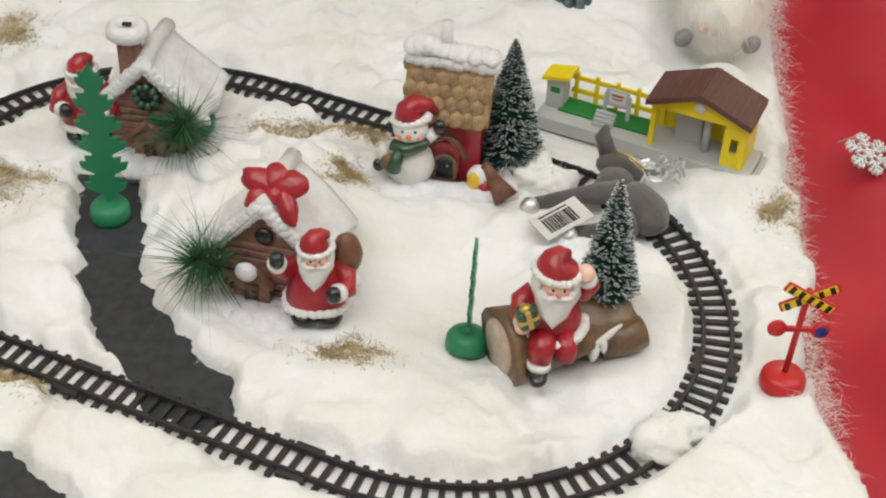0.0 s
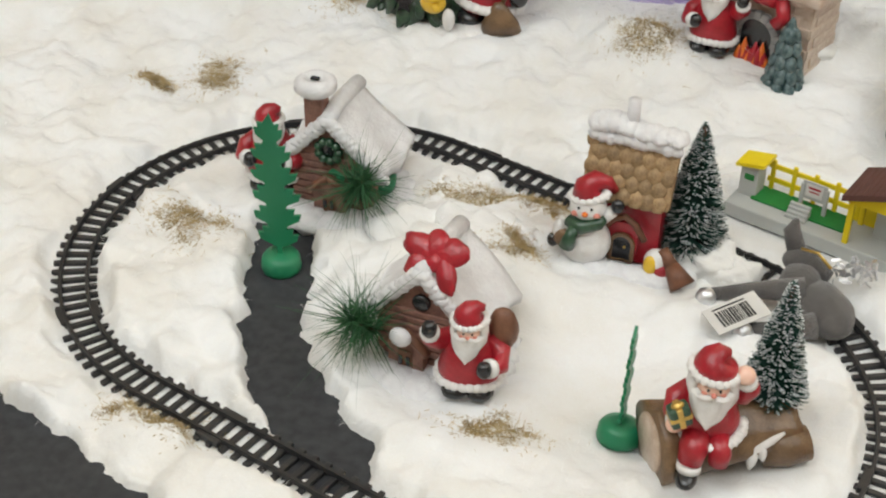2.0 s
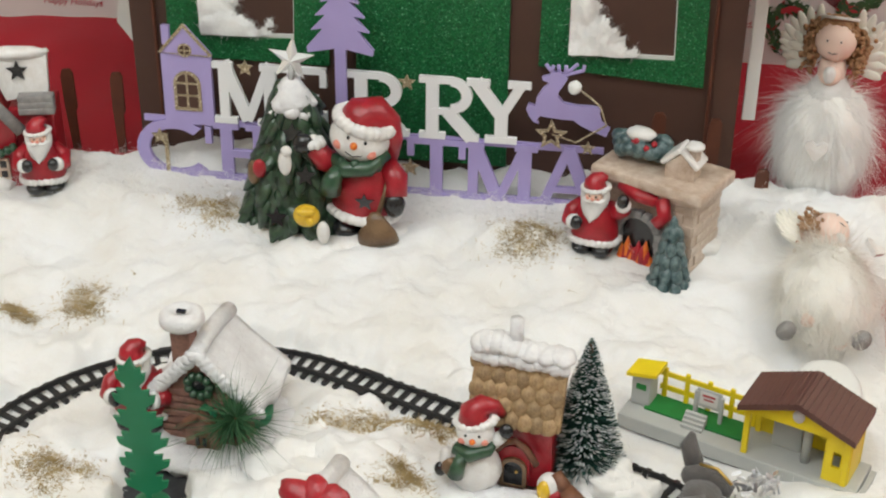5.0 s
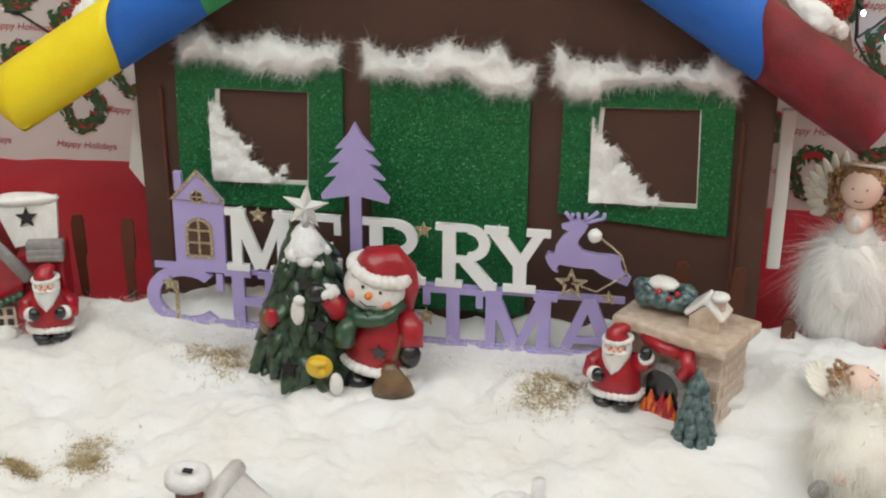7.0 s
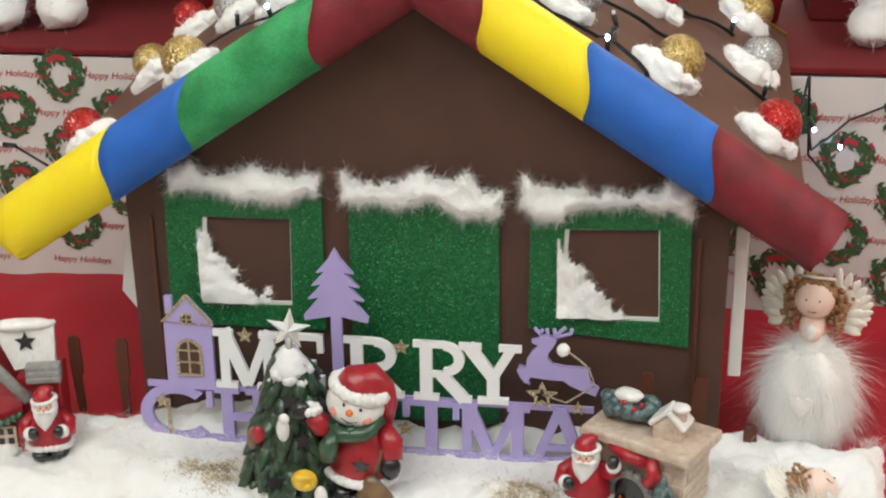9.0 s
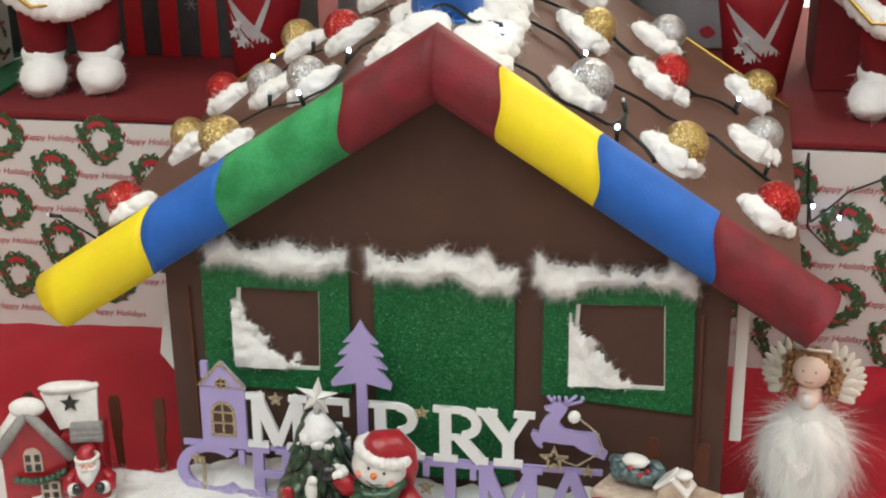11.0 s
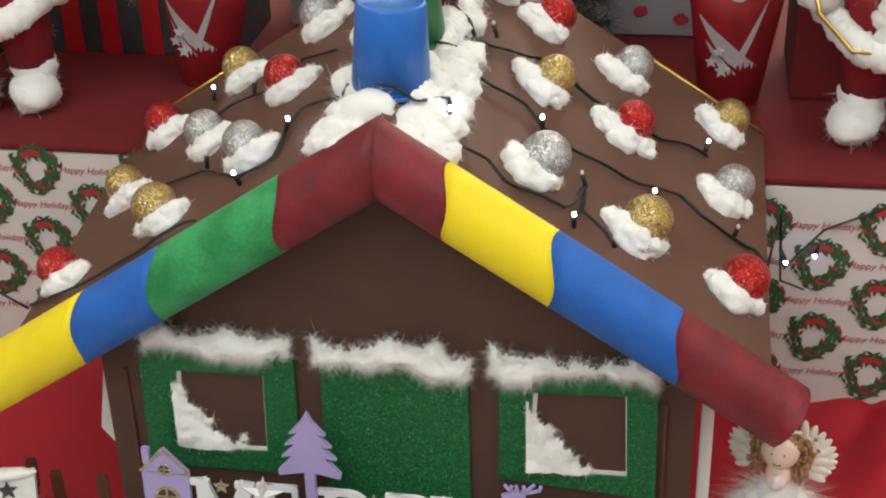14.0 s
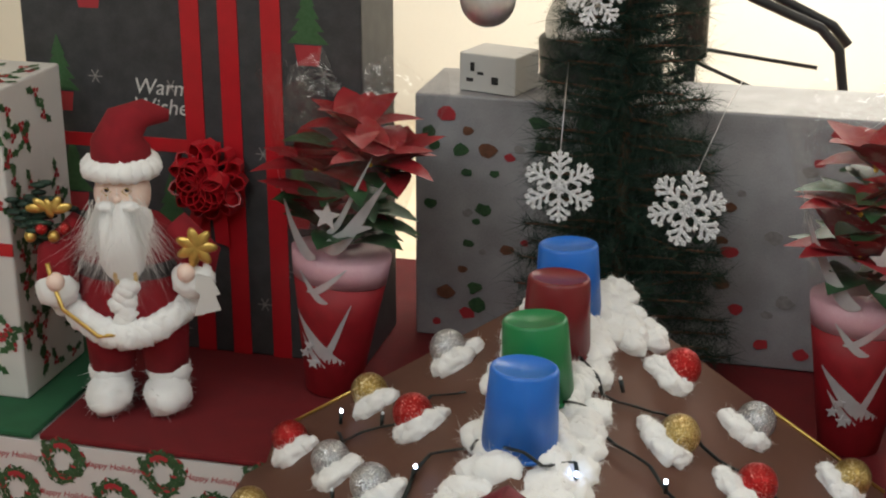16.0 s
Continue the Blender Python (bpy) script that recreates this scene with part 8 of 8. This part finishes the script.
def leaf_mesh(b, m, ln, w, k, fold=0.25):
    n = 6
    vs, fs = [], []
    for i in range(n + 1):
        u = i / n
        r = w * math.sin(math.pi * min(1, u * 0.96 + 0.04)) ** 0.8 * (1 - 0.25 * u)
        y = ln * u
        z = -0.35 * ln * u * u
        vs += [(-r, y, z + fold * r), (0, y, z), (r, y, z + fold * r)]
    for i in range(n):
        a = 3 * i
        fs += [(a, a + 1, a + 4, a + 3), (a + 1, a + 2, a + 5, a + 4)]
    b.add(vs, fs, k, True, m)


def sleeve(at, label, seed):
    t = thing("potted_poinsettia", label, "plant", "sleeved poinsettias", at)
    rg = np.random.default_rng(seed)
    part("sleeve", Build().lathe([(0.033, 0.0), (0.036, 0.002), (0.052, 0.11), (0.060, 0.160)], 0, 40, Matrix.Diagonal((1, 0.8, 1, 1))), BRACT, t, "red printed paper sleeve")
    part("sleeve_band", Build().lathe([(0.0605, 0.160), (0.0645, 0.195)], 0, 40, Matrix.Diagonal((1, 0.8, 1, 1))), PINK, t, "faded pink sleeve band")
    fb = Build()
    vs = [(r * math.cos(2 * math.pi * j / 40), r * 0.8 * math.sin(2 * math.pi * j / 40), z + (0.012 * math.sin(5 * j) if z > 0.4 else 0)) for r, z in ((0.065, 0.196), (0.086, 0.30), (0.120, 0.42)) for j in range(40)]
    fs = [(i * 40 + j, i * 40 + (j + 1) % 40, (i + 1) * 40 + (j + 1) % 40, (i + 1) * 40 + j) for i in range(2) for j in range(40)]
    film = part("film", fb.add(vs, fs, 0, True), FILM, t, "clear cellophane")
    film.visible_shadow = False

    def swirl(a0, a1, z0_, z1, w, off):
        vs, fs, n = [], [], 14
        for i in range(n + 1):
            u = i / n
            a = radians(a0 + (a1 - a0) * u)
            z = z0_ + (z1 - z0_) * math.sin(u * math.pi / 2)
            hw = w * math.sin(math.pi * (u * 0.92 + 0.04))
            for s in (-1, 1):
                zz = z + s * hw
                r = np.interp(zz, [0, 0.11, 0.16, 0.196, 0.30, 0.42], [0.034, 0.052, 0.060, 0.065, 0.086, 0.12]) + off
                vs.append((r * math.cos(a), 0.8 * r * math.sin(a), zz))
        fs = [(2 * i, 2 * i + 1, 2 * i + 3, 2 * i + 2) for i in range(n)]
        return vs, fs
    b = Build()
    for i, (a0, a1, z0_, z1, w) in enumerate([(-150, -60, 0.115, 0.055, 0.013), (-140, -75, 0.085, 0.035, 0.009), (-60, -100, 0.14, 0.06, 0.012), (-130, -90, 0.175, 0.140, 0.007), (-70, -120, 0.19, 0.150, 0.006), (-165, -105, 0.30, 0.20, 0.017),
                                             (-150, -115, 0.26, 0.205, 0.008), (-45, -95, 0.31, 0.215, 0.017), (-60, -92, 0.345, 0.24, 0.009), (-100, -50, 0.215, 0.25, 0.007), (-165, -135, 0.34, 0.24, 0.008)]):
        b.add(*swirl(a0, a1, z0_, z1, w, 0.0008 + 0.0001 * i), 0, False)
    part("swirl_print", b, SWIRL, t, "silver swirl print")
    for x, z, r in ((-0.002, 0.262, 0.018), (-0.030, 0.060, 0.008), (-0.018, 0.050, 0.009), (-0.024, 0.074, 0.007)):
        ob = part("star_print", star(0, 0, r), SWIRL, t, "silver star print")
        ob.matrix_local = pose(x, -0.8 * math.sqrt(max(np.interp(z, [0, 0.11, 0.16, 0.196, 0.30], [0.034, 0.052, 0.060, 0.065, 0.086]) ** 2 - x * x, 1e-6)) + 0.002, z)
    for i in range(34):
        a, z = rg.uniform(0, 360), rg.uniform(0.20, 0.33)
        b = Build()
        leaf_mesh(b, pose(0.015 * math.cos(radians(a)), 0.015 * math.sin(radians(a)), z, rg.uniform(5, 50), 0, a - 90), rg.uniform(0.055, 0.085), rg.uniform(0.02, 0.03), 0)
        part("leaf", b, LEAF, t)
    for cx, cy, cz in ((-0.03, -0.02, 0.30), (0.04, -0.02, 0.32), (0.0, 0.03, 0.34), (0.05, 0.02, 0.30), (-0.02, -0.03, 0.25)):
        for i in range(9):
            b = Build()
            leaf_mesh(b, pose(cx, cy, cz, rg.uniform(15, 62), 0, 40 * i + rg.uniform(-12, 12)), rg.uniform(0.062, 0.09), rg.uniform(0.023, 0.032), 0)
            part("bract", b, BRACT, t)
        b = Build()
        for i in range(6):
            b.ball((cx + 0.006 * rg.normal(), cy + 0.006 * rg.normal(), cz + 0.004), 0.003, 0, 7, 5)
        part("flower_centre", b, C_YELLOW, t, "small yellow flower buds")
    return t


sleeve(pose(-0.352, 0.545, 0.331, 0, 5, 0), "red poinsettia in a silver-printed cellophane sleeve", 51)
sleeve(pose(0.298, 0.545, 0.331, 0, 1, 10), "red poinsettia in a sleeve beside the house roof", 52)

# ---------- dark artificial fir with hanging ornaments ----------
ft = thing("artificial_fir", "dark green artificial fir behind the roof", "tree", at=pose(0.0, 0.66, 0.331))
part("trunk", Build().tube([(0, 0, 0), (0, 0, 0.68)], [0.012, 0.004], 0, 8), C_BROWN, ft)
rg = np.random.default_rng(77)
b, nb = Build(), Build()
for i in range(150):
    z = 0.03 + 0.65 * (i / 150) ** 0.95
    ln = 0.105 * (1 - z / 0.80) + 0.045
    a = i * 2.4 + rg.normal() * 0.2
    d = Vector((math.cos(a), math.sin(a) * 0.55, 0.10 + 0.15 * rg.random()))
    pts = [Vector((0, 0, z)) + d * ln * u + Vector((0, 0, -0.06 * ln * u * u)) for u in (0, 0.35, 0.7, 1.0)]
    nb.tube(pts, [0.0028, 0.0022, 0.0018, 0.001], 0, 5)
    m = int(420 * ln / 0.2) + 150
    us = rg.random(m)
    roots = [pts[0] + (pts[-1] - pts[0]) * u for u in us]
    ways = [d.normalized() * 0.7 + Vector(rg.normal(size=3)) * 0.8 for u in us]
    strands(b, roots, ways, 0.036, 0.0011, 0, 0.1, 0.2, 2, 1000 + i)
part("branch", nb, C_BROWN, ft)
part("needles", b, NEEDLE_DARK, ft, "dense dark green needles")


def snowflake(at, r, label):
    t = thing("snowflake_ornament", label, "ornament", "hanging snowflakes", at)
    b = Build()
    for i in range(6):
        m = pose(0, 0, 0, 0, 60 * i, 0)
        b.box((0, 0, r * 0.5), (r * 0.10, 0.003, r), 0, 0.0008, m)
        for f, ln in ((0.36, 0.26), (0.58, 0.34), (0.80, 0.22)):
            for s in (-1, 1):
                b.box((0, 0, ln * r / 2), (r * 0.095, 0.0028, ln * r), 0, 0.0006, m @ pose(0, 0.0002 * s, f * r, 0, s * 52, 0))
                b.box((0, 0, 0), (r * 0.13, 0.003, r * 0.13), 0, 0.0006, m @ pose(0, 0, f * r, 0, s * 52, 0) @ pose(0, 0, ln * r, 0, 45, 0))
        b.box((0, 0, 0), (r * 0.12, 0.0032, r * 0.12), 0, 0.0006, m @ pose(0, 0, r, 0, 45, 0))
    b.ring([(x * 1.0, z) for x, z in circle(0, 0, r * 0.24, 6)], circle(0, 0, r * 0.16, 6), 0.003, 0, pose(0, -0.0015, 0))
    part("flake", b, FLAKE, t, "silver glitter plastic flake")
    part("thread", Build().tube([(0, 0, r), (0.003, 0.06, r * 2.4), (0.004, 0.12, r * 2.9)], 0.0005, 0, 5), SILVER, t)


snowflake(pose(-0.054, 0.50, 0.645, 0, 0, 8), 0.041, "silver glitter snowflake hanging before the fir")
snowflake(pose(0.093, 0.50, 0.630, 0, 12, -8), 0.044, "larger silver glitter snowflake hanging before the fir")
snowflake(pose(-0.022, 0.52, 0.862, 0, 20, 6), 0.032, "small silver snowflake near the top of the fir")
sbl = thing("silver_ball", "matt silver hanging ball ornament", "ornament", at=pose(-0.141, 0.50, 0.858))
part("ball", Build().ball((0, 0, 0), 0.0315, 0, 32, 20), SILVER, sbl)
part("cap", Build().tube([(0, 0, 0.030), (0, 0, 0.038)], 0.007, 0, 12), GOLD, sbl)
part("thread", Build().tube([(0, 0, 0.036), (0, 0, 0.16)], 0.0005, 0, 5), SILVER, sbl)

# ---------- stage light, black stand, distance ----------
dl = thing("dome_light", "black stage light with a clear faceted dome", "lamp", at=pose(-0.070, 0.92, 0.683))
part("housing", Build().lathe([(0.080, -0.34), (0.085, 0.0), (0.088, 0.05), (0.082, 0.055)], 0, 32), METAL_BLACK, dl)
part("dome", Build().lathe([(0.080, 0.055), (0.080, 0.075), (0.068, 0.105), (0.040, 0.128), (0.004, 0.136)], 0, 14, None, False), SILVER, dl, "shiny faceted dome")
sd = thing("lighting_stand", "black metal folding stand behind the display", "stand", at=pose(0, 0, 0))
part("post", Build().tube([(0.028, 1.3, -0.74), (0.024, 1.3, 1.5)], 0.010, 0, 12).tube([(0.026, 1.3, 0.635), (0.024, 1.3, 1.2)], 0.027, 0, 16), METAL_BLACK, sd)
part("arm", Build().tube([(0.05, 1.3, 0.82), (0.118, 1.3, 0.735), (0.23, 1.3, 0.69), (0.262, 1.3, 0.655), (0.280, 1.3, 0.55), (0.283, 1.3, -0.74)], 0.0085, 0, 10), METAL_BLACK, sd)
part("arm", Build().tube([(0.12, 1.32, 0.80), (0.155, 1.32, 0.735), (0.250, 1.32, 0.690), (0.275, 1.32, 0.66)], 0.0085, 0, 10), METAL_BLACK, sd)
part("strut", Build().tube([(-0.03, 1.3, 0.655), (0.23, 1.3, 0.625)], 0.0035, 0, 8).tube([(0.02, 1.3, 0.63), (0.27, 1.3, 0.53)], 0.0035, 0, 8), METAL_BLACK, sd)
snowflake(pose(0.462, -0.335, 0.012, -70, 10, 20), 0.020, "small white twig snowflake lying on the red cloth")
